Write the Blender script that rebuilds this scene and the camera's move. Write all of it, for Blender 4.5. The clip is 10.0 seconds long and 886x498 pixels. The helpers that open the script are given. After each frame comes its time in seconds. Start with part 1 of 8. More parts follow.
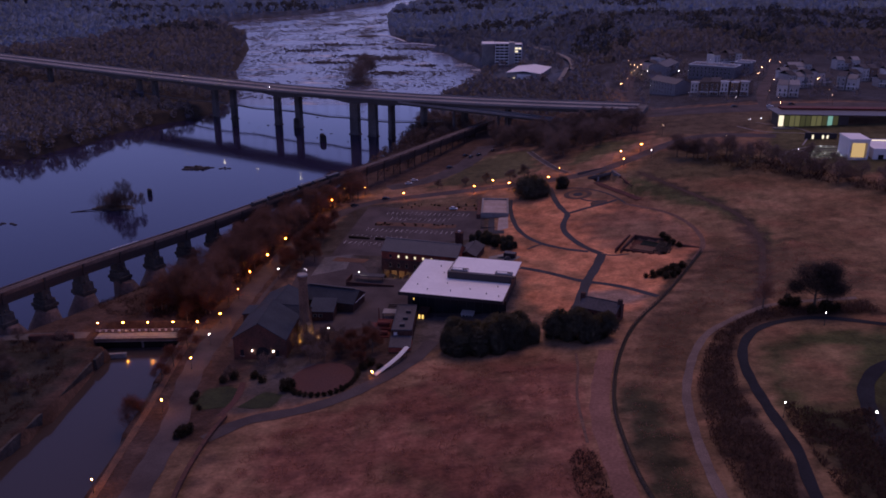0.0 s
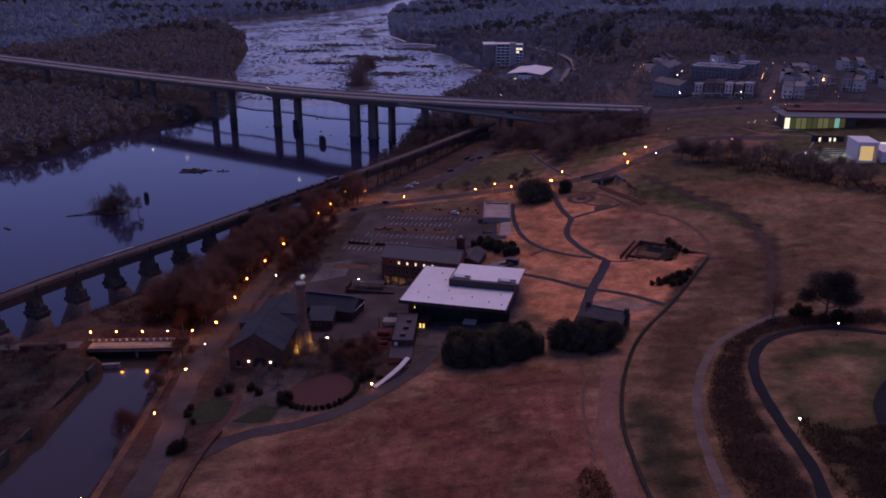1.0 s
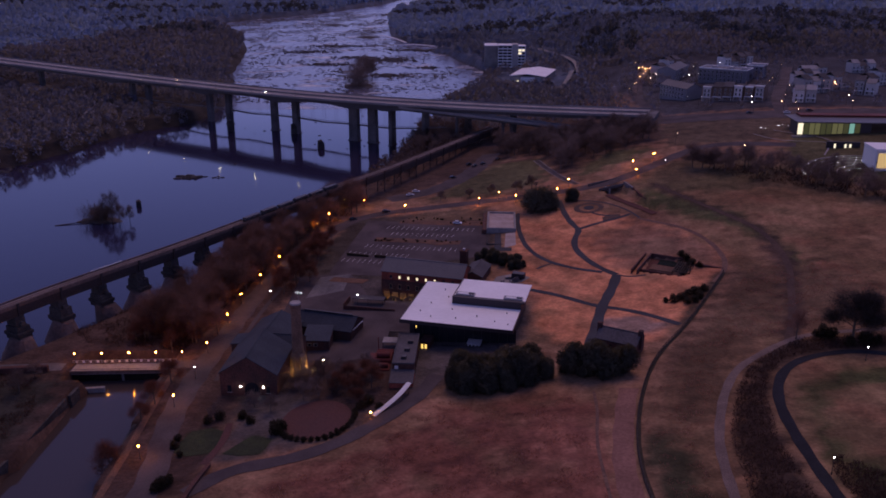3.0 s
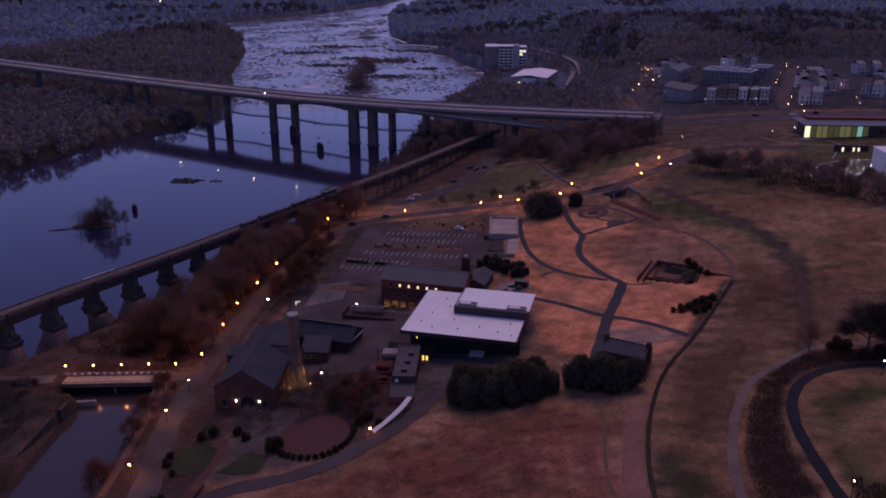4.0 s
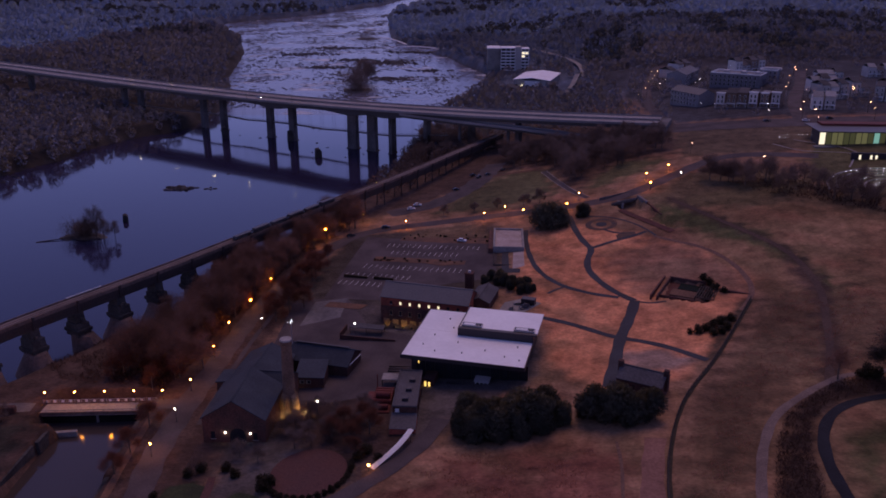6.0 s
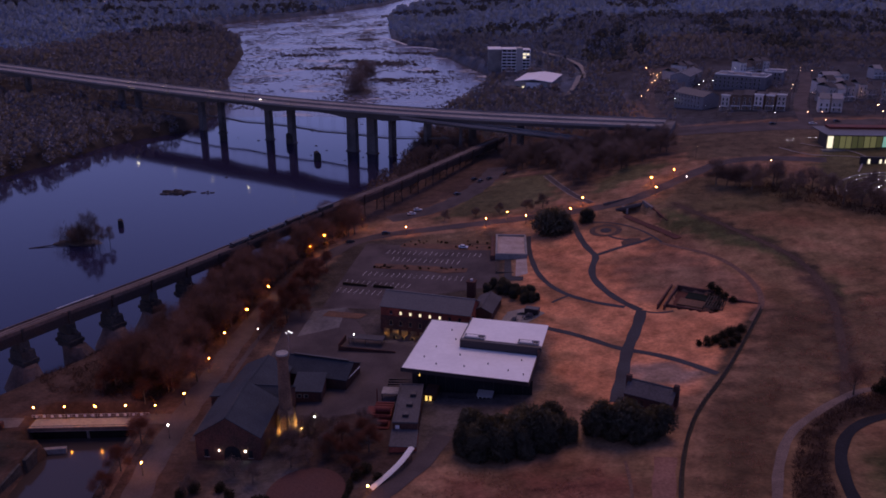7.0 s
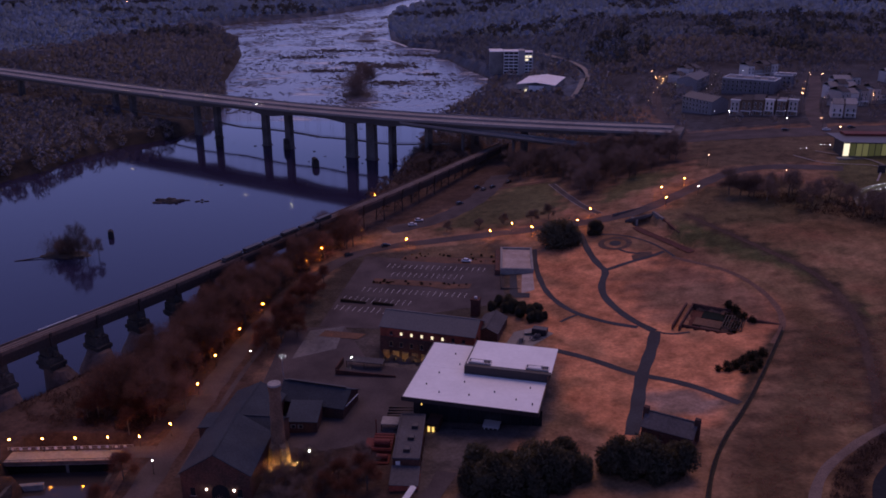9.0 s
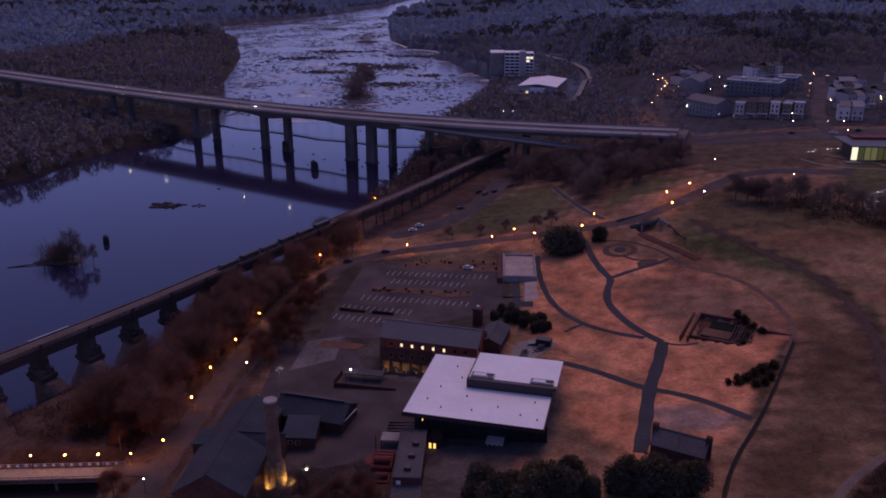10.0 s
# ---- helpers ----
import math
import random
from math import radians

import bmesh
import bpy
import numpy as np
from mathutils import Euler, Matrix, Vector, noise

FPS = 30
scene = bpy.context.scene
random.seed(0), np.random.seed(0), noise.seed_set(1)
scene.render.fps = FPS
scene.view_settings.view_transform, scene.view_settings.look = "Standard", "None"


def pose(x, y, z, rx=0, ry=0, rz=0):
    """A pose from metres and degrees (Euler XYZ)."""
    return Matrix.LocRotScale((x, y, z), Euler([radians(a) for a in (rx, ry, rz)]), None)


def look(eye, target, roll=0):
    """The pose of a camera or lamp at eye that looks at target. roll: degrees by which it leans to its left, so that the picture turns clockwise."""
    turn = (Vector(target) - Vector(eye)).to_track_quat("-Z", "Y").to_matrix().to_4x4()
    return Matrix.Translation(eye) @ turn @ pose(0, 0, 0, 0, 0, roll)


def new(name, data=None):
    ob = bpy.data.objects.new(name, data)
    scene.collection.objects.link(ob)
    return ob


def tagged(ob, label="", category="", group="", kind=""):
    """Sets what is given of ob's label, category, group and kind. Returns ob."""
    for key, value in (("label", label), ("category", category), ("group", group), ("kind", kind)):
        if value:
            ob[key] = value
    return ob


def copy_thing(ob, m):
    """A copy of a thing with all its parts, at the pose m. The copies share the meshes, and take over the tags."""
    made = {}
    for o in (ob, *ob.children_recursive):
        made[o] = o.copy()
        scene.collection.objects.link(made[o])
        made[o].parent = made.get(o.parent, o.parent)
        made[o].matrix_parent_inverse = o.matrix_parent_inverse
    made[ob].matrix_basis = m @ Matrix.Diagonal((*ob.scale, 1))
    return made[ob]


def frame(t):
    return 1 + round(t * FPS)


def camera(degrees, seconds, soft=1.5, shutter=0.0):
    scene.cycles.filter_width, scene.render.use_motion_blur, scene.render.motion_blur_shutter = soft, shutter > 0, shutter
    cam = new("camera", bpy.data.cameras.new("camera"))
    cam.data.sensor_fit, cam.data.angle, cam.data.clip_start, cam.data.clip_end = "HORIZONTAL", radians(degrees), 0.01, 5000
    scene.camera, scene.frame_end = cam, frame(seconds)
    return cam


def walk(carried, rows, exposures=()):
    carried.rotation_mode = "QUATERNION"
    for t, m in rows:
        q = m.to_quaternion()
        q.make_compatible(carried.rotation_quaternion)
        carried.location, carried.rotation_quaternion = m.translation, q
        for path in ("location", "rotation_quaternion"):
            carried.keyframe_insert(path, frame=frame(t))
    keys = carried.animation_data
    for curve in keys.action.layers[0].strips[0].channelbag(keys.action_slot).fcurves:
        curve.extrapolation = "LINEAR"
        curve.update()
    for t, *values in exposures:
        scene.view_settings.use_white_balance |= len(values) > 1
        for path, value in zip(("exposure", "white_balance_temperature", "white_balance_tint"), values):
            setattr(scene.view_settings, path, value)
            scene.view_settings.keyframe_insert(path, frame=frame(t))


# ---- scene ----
cam = camera(55.82, 10.0, soft=1.75)
# seconds, eye, yaw, pitch, roll
PATH = [
    (0.0, 2.46, -43.43, 133.81, -0.049, -19.173, 0.059),
    (0.5, 2.23, -39.37, 133.87, -0.040, -19.182, 0.053),
    (1.0, 1.99, -35.23, 133.94, -0.031, -19.189, 0.047),
    (1.5, 1.75, -31.01, 134.00, -0.024, -19.196, 0.042),
    (2.0, 1.51, -26.73, 134.07, -0.018, -19.201, 0.036),
    (2.5, 1.27, -22.38, 134.14, -0.013, -19.205, 0.030),
    (3.0, 1.02, -17.99, 134.21, -0.008, -19.208, 0.024),
    (3.5, 0.77, -13.56, 134.28, -0.003, -19.210, 0.018),
    (4.0, 0.51, -9.10, 134.35, 0.000, -19.211, 0.012),
    (4.5, 0.26, -4.61, 134.43, 0.004, -19.211, 0.007),
    (5.0, 0.01, -0.11, 134.50, 0.006, -19.209, 0.001),
    (5.5, -0.25, 4.40, 134.57, 0.009, -19.207, -0.005),
    (6.0, -0.50, 8.90, 134.64, 0.011, -19.204, -0.011),
    (6.5, -0.76, 13.39, 134.71, 0.013, -19.199, -0.017),
    (7.0, -1.01, 17.87, 134.79, 0.015, -19.194, -0.022),
    (7.5, -1.26, 22.31, 134.86, 0.017, -19.188, -0.028),
    (8.0, -1.51, 26.72, 134.93, 0.019, -19.180, -0.034),
    (8.5, -1.76, 31.08, 135.00, 0.022, -19.172, -0.040),
    (9.0, -2.00, 35.39, 135.07, 0.024, -19.162, -0.046),
    (9.5, -2.24, 39.64, 135.13, 0.027, -19.152, -0.052),
    (10.0, -2.48, 43.81, 135.20, 0.030, -19.141, -0.057),
]
walk(cam, [(t, pose(x, y, z, 90 + pitch, 0, yaw) @ pose(0, 0, 0, 0, 0, roll)) for t, x, y, z, yaw, pitch, roll in PATH], exposures=[(0.0, 0.40, 6500, 10), (10.0, 0.40, 6500, 10)])
SUN_UP, SUN_ROUND, SKY_POWER, SUN_POWER = 58.0, 12.0, 0.079, 0.72

# ---- sky, sun and exposure ----
world = bpy.data.worlds.new("dusk_sky")
scene.world = world
world.use_nodes = True
wn, wl = world.node_tree.nodes, world.node_tree.links
sky = wn.new("ShaderNodeTexSky")
sky.sky_type = "NISHITA"
sky.sun_disc = False
sky.sun_elevation = radians(SUN_UP)
sky.sun_rotation = radians(SUN_ROUND)
sky.altitude = 60
sky.dust_density = 0.2
sky.air_density = 0.8
sky.ozone_density = 8.0
veil = wn.new("ShaderNodeVectorMath")
veil.operation = "MULTIPLY"
veil.inputs[1].default_value = (1.36, 0.83, 1.14)
wl.new(sky.outputs[0], veil.inputs[0])
wl.new(veil.outputs[0], wn["Background"].inputs["Color"])
wn["Background"].inputs["Strength"].default_value = SKY_POWER

sun_data = bpy.data.lights.new("sun", "SUN")
sun_data.energy = SUN_POWER
sun_data.angle = radians(40)
sun_data.color = (1.0, 0.575, 0.42)
sun = new("sun", sun_data)
sun.matrix_world = look((400 * math.sin(radians(SUN_ROUND)), 400 * math.cos(radians(SUN_ROUND)), 400 * math.tan(radians(SUN_UP))), (0, 0, 0))

# ---- materials ----
def surface(name, color, rough=0.85, vary=0.3, big=0.06, fine=1.2, bump=0.25, metal=0.0, other=None, mixed=0.5, each=0.0, island=0.0, bump_size=0.0):
    """A surface with grain at two scales, in cycles a metre; other: a second colour in patches; each: how far one object differs from the next."""
    m = bpy.data.materials.new(name)
    m.use_nodes = True
    n, l = m.node_tree.nodes, m.node_tree.links
    b = n["Principled BSDF"]
    b.inputs["Roughness"].default_value = rough
    b.inputs["Metallic"].default_value = metal
    b.inputs["Specular IOR Level"].default_value = 0.3 if rough < 0.7 else 0.12
    geo = n.new("ShaderNodeNewGeometry")
    n1, n2 = n.new("ShaderNodeTexNoise"), n.new("ShaderNodeTexNoise")
    n1.inputs["Scale"].default_value, n1.inputs["Detail"].default_value = big, 5
    n2.inputs["Scale"].default_value, n2.inputs["Detail"].default_value = fine, 4
    for t in (n1, n2):
        l.new(geo.outputs["Position"], t.inputs["Vector"])
    ramp = n.new("ShaderNodeMapRange")
    ramp.inputs[1].default_value, ramp.inputs[2].default_value = 0.35, 0.65
    l.new(n1.outputs["Fac"], ramp.inputs[0])
    mix = n.new("ShaderNodeMix")
    mix.data_type = "RGBA"
    mix.inputs["A"].default_value = (*color, 1)
    mix.inputs["B"].default_value = (*(other or [c * (1 - vary) for c in color]), 1)
    scale = n.new("ShaderNodeMath")
    scale.operation = "MULTIPLY"
    scale.inputs[1].default_value = mixed * 2 if other else 1.0
    scale.use_clamp = True
    l.new(ramp.outputs[0], scale.inputs[0])
    l.new(scale.outputs[0], mix.inputs["Factor"])
    grain = n.new("ShaderNodeMapRange")
    grain.inputs[1].default_value, grain.inputs[2].default_value = 0.25, 0.75
    grain.inputs[3].default_value, grain.inputs[4].default_value = 1 - vary, 1 + vary
    l.new(n2.outputs["Fac"], grain.inputs[0])
    last = grain.outputs[0]
    for amount, node, out in ((each, "ShaderNodeObjectInfo", "Random"), (island, "ShaderNodeNewGeometry", "Random Per Island")):
        if amount:
            info, rng, mul = n.new(node), n.new("ShaderNodeMapRange"), n.new("ShaderNodeMath")
            rng.inputs[3].default_value, rng.inputs[4].default_value = 1 - amount, 1 + amount
            mul.operation = "MULTIPLY"
            l.new(info.outputs[out], rng.inputs[0])
            l.new(rng.outputs[0], mul.inputs[0])
            l.new(last, mul.inputs[1])
            last = mul.outputs[0]
    tone = n.new("ShaderNodeVectorMath")
    tone.operation = "SCALE"
    l.new(mix.outputs["Result"], tone.inputs[0])
    l.new(last, tone.inputs["Scale"])
    l.new(tone.outputs[0], b.inputs["Base Color"])
    if bump:
        bp = n.new("ShaderNodeBump")
        bp.inputs["Strength"].default_value = bump
        bp.inputs["Distance"].default_value = bump_size or 0.3 / fine
        l.new(n2.outputs["Fac"], bp.inputs["Height"])
        l.new(bp.outputs[0], b.inputs["Normal"])
    return m


def leafy(m, share=0.5, round_crown=False):
    """Lets light through thin twigs and leaves; round_crown: shades each crown as one soft mass, by the direction kept in the mesh."""
    n, l = m.node_tree.nodes, m.node_tree.links
    b, out = n["Principled BSDF"], n["Material Output"]
    thin, mix = n.new("ShaderNodeBsdfTranslucent"), n.new("ShaderNodeMixShader")
    l.new(b.inputs["Base Color"].links[0].from_socket, thin.inputs["Color"])
    mix.inputs[0].default_value = share
    if round_crown:
        way, turn = n.new("ShaderNodeAttribute"), n.new("ShaderNodeVectorTransform")
        way.attribute_name = "outward"
        turn.vector_type, turn.convert_from, turn.convert_to = "NORMAL", "OBJECT", "WORLD"
        l.new(way.outputs["Vector"], turn.inputs[0])
        for shader in (b, thin):
            l.new(turn.outputs[0], shader.inputs["Normal"])
    l.new(b.outputs[0], mix.inputs[1])
    l.new(thin.outputs[0], mix.inputs[2])
    l.new(mix.outputs[0], out.inputs["Surface"])
    return m


def glow(name, color, strength):
    m = bpy.data.materials.new(name)
    m.use_nodes = True
    b = m.node_tree.nodes["Principled BSDF"]
    b.inputs["Base Color"].default_value = (*[0.06 * c for c in color], 1)
    b.inputs["Emission Color"].default_value = (*color, 1)
    b.inputs["Emission Strength"].default_value = strength
    return m


def water_surface(name, color, wave, fine, strength, rough, foam=0.0):
    """Still or broken water; foam: the share of it that is white."""
    m = bpy.data.materials.new(name)
    m.use_nodes = True
    n, l = m.node_tree.nodes, m.node_tree.links
    b = n["Principled BSDF"]
    b.inputs["Base Color"].default_value = (*color, 1)
    b.inputs["Roughness"].default_value = rough
    b.inputs["IOR"].default_value = 1.33
    geo, place = n.new("ShaderNodeNewGeometry"), n.new("ShaderNodeMapping")
    place.inputs["Scale"].default_value = (1.0, 0.45, 1.0)
    l.new(geo.outputs["Position"], place.inputs["Vector"])
    a, c = n.new("ShaderNodeTexNoise"), n.new("ShaderNodeTexNoise")
    a.inputs["Scale"].default_value, a.inputs["Detail"].default_value = wave, 3
    c.inputs["Scale"].default_value, c.inputs["Detail"].default_value = fine, 3
    add = n.new("ShaderNodeMath")
    add.operation = "ADD"
    for t in (a, c):
        l.new(place.outputs[0], t.inputs["Vector"])
    l.new(a.outputs["Fac"], add.inputs[0])
    l.new(c.outputs["Fac"], add.inputs[1])
    bp = n.new("ShaderNodeBump")
    bp.inputs["Strength"].default_value, bp.inputs["Distance"].default_value = strength, 0.25
    l.new(add.outputs[0], bp.inputs["Height"])
    l.new(bp.outputs[0], b.inputs["Normal"])
    if foam:
        f = n.new("ShaderNodeTexNoise")
        f.inputs["Scale"].default_value, f.inputs["Detail"].default_value = 0.03, 8
        f.inputs["Roughness"].default_value = 0.65
        place2 = n.new("ShaderNodeMapping")
        place2.inputs["Scale"].default_value = (0.55, 1.0, 1.0)
        l.new(geo.outputs["Position"], place2.inputs["Vector"])
        l.new(place2.outputs[0], f.inputs["Vector"])
        r = n.new("ShaderNodeMapRange")
        r.inputs[1].default_value, r.inputs[2].default_value = 0.66 - foam, 0.78 - foam
        l.new(f.outputs["Fac"], r.inputs[0])
        mix = n.new("ShaderNodeMix")
        mix.data_type = "RGBA"
        mix.inputs["A"].default_value, mix.inputs["B"].default_value = (*color, 1), (0.62, 0.63, 0.66, 1)
        l.new(r.outputs[0], mix.inputs["Factor"])
        l.new(mix.outputs["Result"], b.inputs["Base Color"])
        rr = n.new("ShaderNodeMapRange")
        rr.inputs[3].default_value, rr.inputs[4].default_value = rough, 0.7
        l.new(r.outputs[0], rr.inputs[0])
        l.new(rr.outputs[0], b.inputs["Roughness"])
    return m


def ground_surface():
    """The land: the kind of cover, with far haze mixed in, is in the colour attribute, blades, tufts and wear come from
    noise.
    """
    m = surface("ground_cover", (1, 1, 1), rough=0.95, vary=0.22, big=0.035, fine=0.9, bump=0.7, other=(0.62, 0.58, 0.56), mixed=0.5, bump_size=0.5)
    n, l = m.node_tree.nodes, m.node_tree.links
    b = n["Principled BSDF"]
    b.inputs["Specular IOR Level"].default_value = 0.1
    tone = b.inputs["Base Color"].links[0].from_socket
    cover, mul = n.new("ShaderNodeVertexColor"), n.new("ShaderNodeVectorMath")
    cover.layer_name = "cover"
    mid, rng, mul2 = n.new("ShaderNodeTexNoise"), n.new("ShaderNodeMapRange"), n.new("ShaderNodeVectorMath")
    mid.inputs["Scale"].default_value, mid.inputs["Detail"].default_value = 0.17, 7
    mid.inputs["Roughness"].default_value = 0.68
    rng.inputs[1].default_value, rng.inputs[2].default_value = 0.32, 0.68
    rng.inputs[3].default_value, rng.inputs[4].default_value = 0.62, 1.36
    geo = n.new("ShaderNodeNewGeometry")
    l.new(geo.outputs["Position"], mid.inputs["Vector"])
    l.new(mid.outputs["Fac"], rng.inputs[0])
    mul.operation, mul2.operation = "MULTIPLY", "SCALE"
    l.new(tone, mul.inputs[0])
    l.new(cover.outputs["Color"], mul.inputs[1])
    l.new(mul.outputs[0], mul2.inputs[0])
    l.new(rng.outputs[0], mul2.inputs["Scale"])
    l.new(mul2.outputs[0], b.inputs["Base Color"])
    return m


M_GROUND = ground_surface()
M_WATER = water_surface("river_water", (0.020, 0.017, 0.042), 0.05, 0.35, 0.075, 0.07)
M_CANAL = water_surface("canal_water", (0.050, 0.038, 0.036), 0.08, 0.5, 0.04, 0.10)
M_RAPIDS = water_surface("broken_water", (0.10, 0.10, 0.145), 0.06, 0.35, 0.16, 0.26, foam=0.09)
M_ROCK = surface("river_rock", (0.085, 0.075, 0.074), vary=0.4, fine=0.8, bump=0.6, island=0.4)
M_ASPHALT = surface("asphalt", (0.058, 0.045, 0.047), rough=0.95, vary=0.2, big=0.08, fine=2.5, bump=0.15, other=(0.096, 0.076, 0.078))
M_DAMP = surface("dark_path_asphalt", (0.045, 0.041, 0.046), rough=0.92, vary=0.25, big=0.12, fine=2.0, bump=0.15, other=(0.055, 0.054, 0.062))
M_LANE = surface("smooth_dark_asphalt", (0.016, 0.015, 0.018), rough=1.0, vary=0.25, big=0.08, fine=2.0, bump=0.1, other=(0.026, 0.026, 0.032))
M_BRAMBLE = leafy(surface("brown_bramble", (0.085, 0.048, 0.038), rough=0.95, vary=0.2, big=0.05, fine=0.6, bump=0, island=0.45))
M_TUFT = leafy(surface("dry_grass_tufts", (0.34, 0.155, 0.11), rough=0.95, vary=0.2, big=0.05, fine=0.6, bump=0, island=0.4))
M_GRAVEL = surface("gravel", (0.19, 0.138, 0.116), rough=0.95, vary=0.35, big=0.15, fine=3.0, bump=0.4, other=(0.13, 0.094, 0.08))
M_PAVING = surface("concrete_paving", (0.26, 0.23, 0.21), rough=0.8, vary=0.2, big=0.1, fine=2.0, bump=0.15, other=(0.18, 0.16, 0.15))
M_CONCRETE = surface("weathered_concrete", (0.30, 0.275, 0.26), rough=0.85, vary=0.22, big=0.09, fine=1.1, bump=0.2, other=(0.19, 0.17, 0.165), each=0.08)
M_EARTH = surface("caked_earth_concrete", (0.185, 0.125, 0.105), rough=0.95, vary=0.25, big=0.12, fine=0.9, bump=0.4, other=(0.115, 0.078, 0.066), each=0.1)
M_PIER = surface("stained_pier_concrete", (0.155, 0.14, 0.14), rough=0.85, vary=0.25, big=0.07, fine=0.8, bump=0.3, other=(0.075, 0.068, 0.07), each=0.08)
M_DECK = surface("bridge_roadway", (0.25, 0.225, 0.22), rough=0.8, vary=0.15, big=0.03, fine=0.7, bump=0.1, other=(0.19, 0.17, 0.17))
M_GIRDER = surface("bridge_girder", (0.075, 0.065, 0.065), rough=0.6, vary=0.2, big=0.05, fine=0.8, bump=0.1)
M_STEEL = surface("rusty_steel", (0.058, 0.040, 0.036), rough=0.65, vary=0.3, big=0.2, fine=1.5, bump=0.2, metal=0.3, other=(0.05, 0.04, 0.04))
M_BALLAST = surface("ballast", (0.205, 0.162, 0.155), rough=0.95, vary=0.35, big=0.1, fine=2.5, bump=0.6, other=(0.15, 0.118, 0.112))
M_STONE = surface("old_granite", (0.075, 0.066, 0.062), rough=0.9, vary=0.35, big=0.2, fine=1.2, bump=0.6, other=(0.04, 0.036, 0.035), each=0.15)
M_BRICK = surface("old_red_brick", (0.36, 0.088, 0.058), rough=0.9, vary=0.35, big=0.25, fine=2.2, bump=0.4, other=(0.17, 0.055, 0.04), each=0.1)
M_FADED = surface("faded_brick", (0.215, 0.125, 0.088), rough=0.9, vary=0.3, big=0.25, fine=2.2, bump=0.4, other=(0.13, 0.075, 0.055), each=0.1)
M_DARKBRICK = surface("sooty_brick", (0.115, 0.052, 0.042), rough=0.9, vary=0.35, big=0.25, fine=2.2, bump=0.4, other=(0.07, 0.04, 0.035), each=0.1)
# Near-black stone that carries the shade under the canal bridge in its colour.
M_DECKSHADE = surface("shaded_dam_stone", (0.014, 0.012, 0.012), rough=0.8, vary=0.4, big=0.3, fine=1.5, bump=0.4)
M_BUFF = surface("yellow_brick", (0.34, 0.22, 0.12), rough=0.9, vary=0.35, big=0.3, fine=2.0, bump=0.4, other=(0.20, 0.12, 0.075))
M_SLATE = surface("grey_metal_roof", (0.105, 0.100, 0.112), rough=0.65, vary=0.15, big=0.15, fine=1.5, bump=0.15, other=(0.095, 0.092, 0.105), each=0.12)
M_BLUEROOF = surface("slate_roof", (0.044, 0.050, 0.064), rough=0.75, vary=0.2, big=0.12, fine=1.8, bump=0.2, other=(0.032, 0.037, 0.05), each=0.12)
M_SHINGLE = surface("brown_shingles", (0.085, 0.078, 0.085), rough=0.85, vary=0.25, big=0.1, fine=1.5, bump=0.2, each=0.25)
M_GREYROOF = surface("pale_grey_roof", (0.24, 0.23, 0.24), rough=0.7, vary=0.15, big=0.1, fine=1.2, bump=0.1, each=0.2)
M_WHITEROOF = surface("white_roof_membrane", (0.80, 0.78, 0.78), rough=0.6, vary=0.05, big=0.10, fine=0.7, bump=0.05, other=(0.70, 0.68, 0.68), mixed=0.35)
M_DARKMETAL = surface("dark_fascia_metal", (0.05, 0.044, 0.05), rough=0.5, vary=0.15, fine=2.0, bump=0.05, metal=0.4)
M_GREYMETAL = surface("galvanised_metal", (0.42, 0.40, 0.42), rough=0.5, vary=0.15, fine=2.0, bump=0.05, metal=0.5)
M_WHITE = surface("white_paint", (0.74, 0.72, 0.71), rough=0.6, vary=0.08, fine=1.5, bump=0.05, each=0.08)
M_CREAM = surface("painted_siding", (0.50, 0.46, 0.44), rough=0.75, vary=0.15, fine=1.5, bump=0.1, each=0.35)
M_TAN = surface("tan_brick", (0.22, 0.15, 0.115), rough=0.85, vary=0.2, fine=1.5, bump=0.2, each=0.3)
M_GREYWALL = surface("grey_boarded_wall", (0.225, 0.215, 0.235), rough=0.85, vary=0.2, fine=1.5, bump=0.2, each=0.2)
M_TIMBER = surface("weathered_timber", (0.085, 0.065, 0.055), rough=0.9, vary=0.35, big=0.4, fine=2.5, bump=0.4, each=0.15)
M_RED = surface("oxide_red_paint", (0.15, 0.04, 0.036), rough=0.7, vary=0.25, fine=1.8, bump=0.2, each=0.15)
M_BARK = surface("bark", (0.125, 0.098, 0.084), rough=0.95, vary=0.3, fine=2.0, bump=0.5, each=0.2)
M_TWIG = leafy(surface("bare_twigs", (0.205, 0.108, 0.080), rough=0.95, vary=0.2, big=0.02, fine=0.5, bump=0, each=0.30, island=0.35))
M_RUST = leafy(surface("russet_twigs", (0.160, 0.064, 0.043), rough=0.95, vary=0.2, big=0.02, fine=0.5, bump=0, each=0.2, island=0.4))
M_GREYTWIG = leafy(surface("grey_twigs", (0.165, 0.120, 0.108), rough=0.95, vary=0.2, big=0.02, fine=0.5, bump=0, each=0.3, island=0.35))
M_DARKTWIG = leafy(surface("dark_twigs", (0.052, 0.043, 0.040), rough=0.95, vary=0.2, big=0.05, fine=0.6, bump=0, each=0.2, island=0.4), 0.3)
M_LEAF = leafy(surface("evergreen_leaves", (0.118, 0.108, 0.082), rough=0.95, vary=0.3, big=0.1, fine=0.8, bump=0, each=0.15, island=0.25), 0.2, True)
M_HEDGE = leafy(surface("hedge_leaves", (0.056, 0.045, 0.030), rough=0.85, vary=0.3, big=0.1, fine=0.8, bump=0, each=0.2, island=0.4), 0.5)
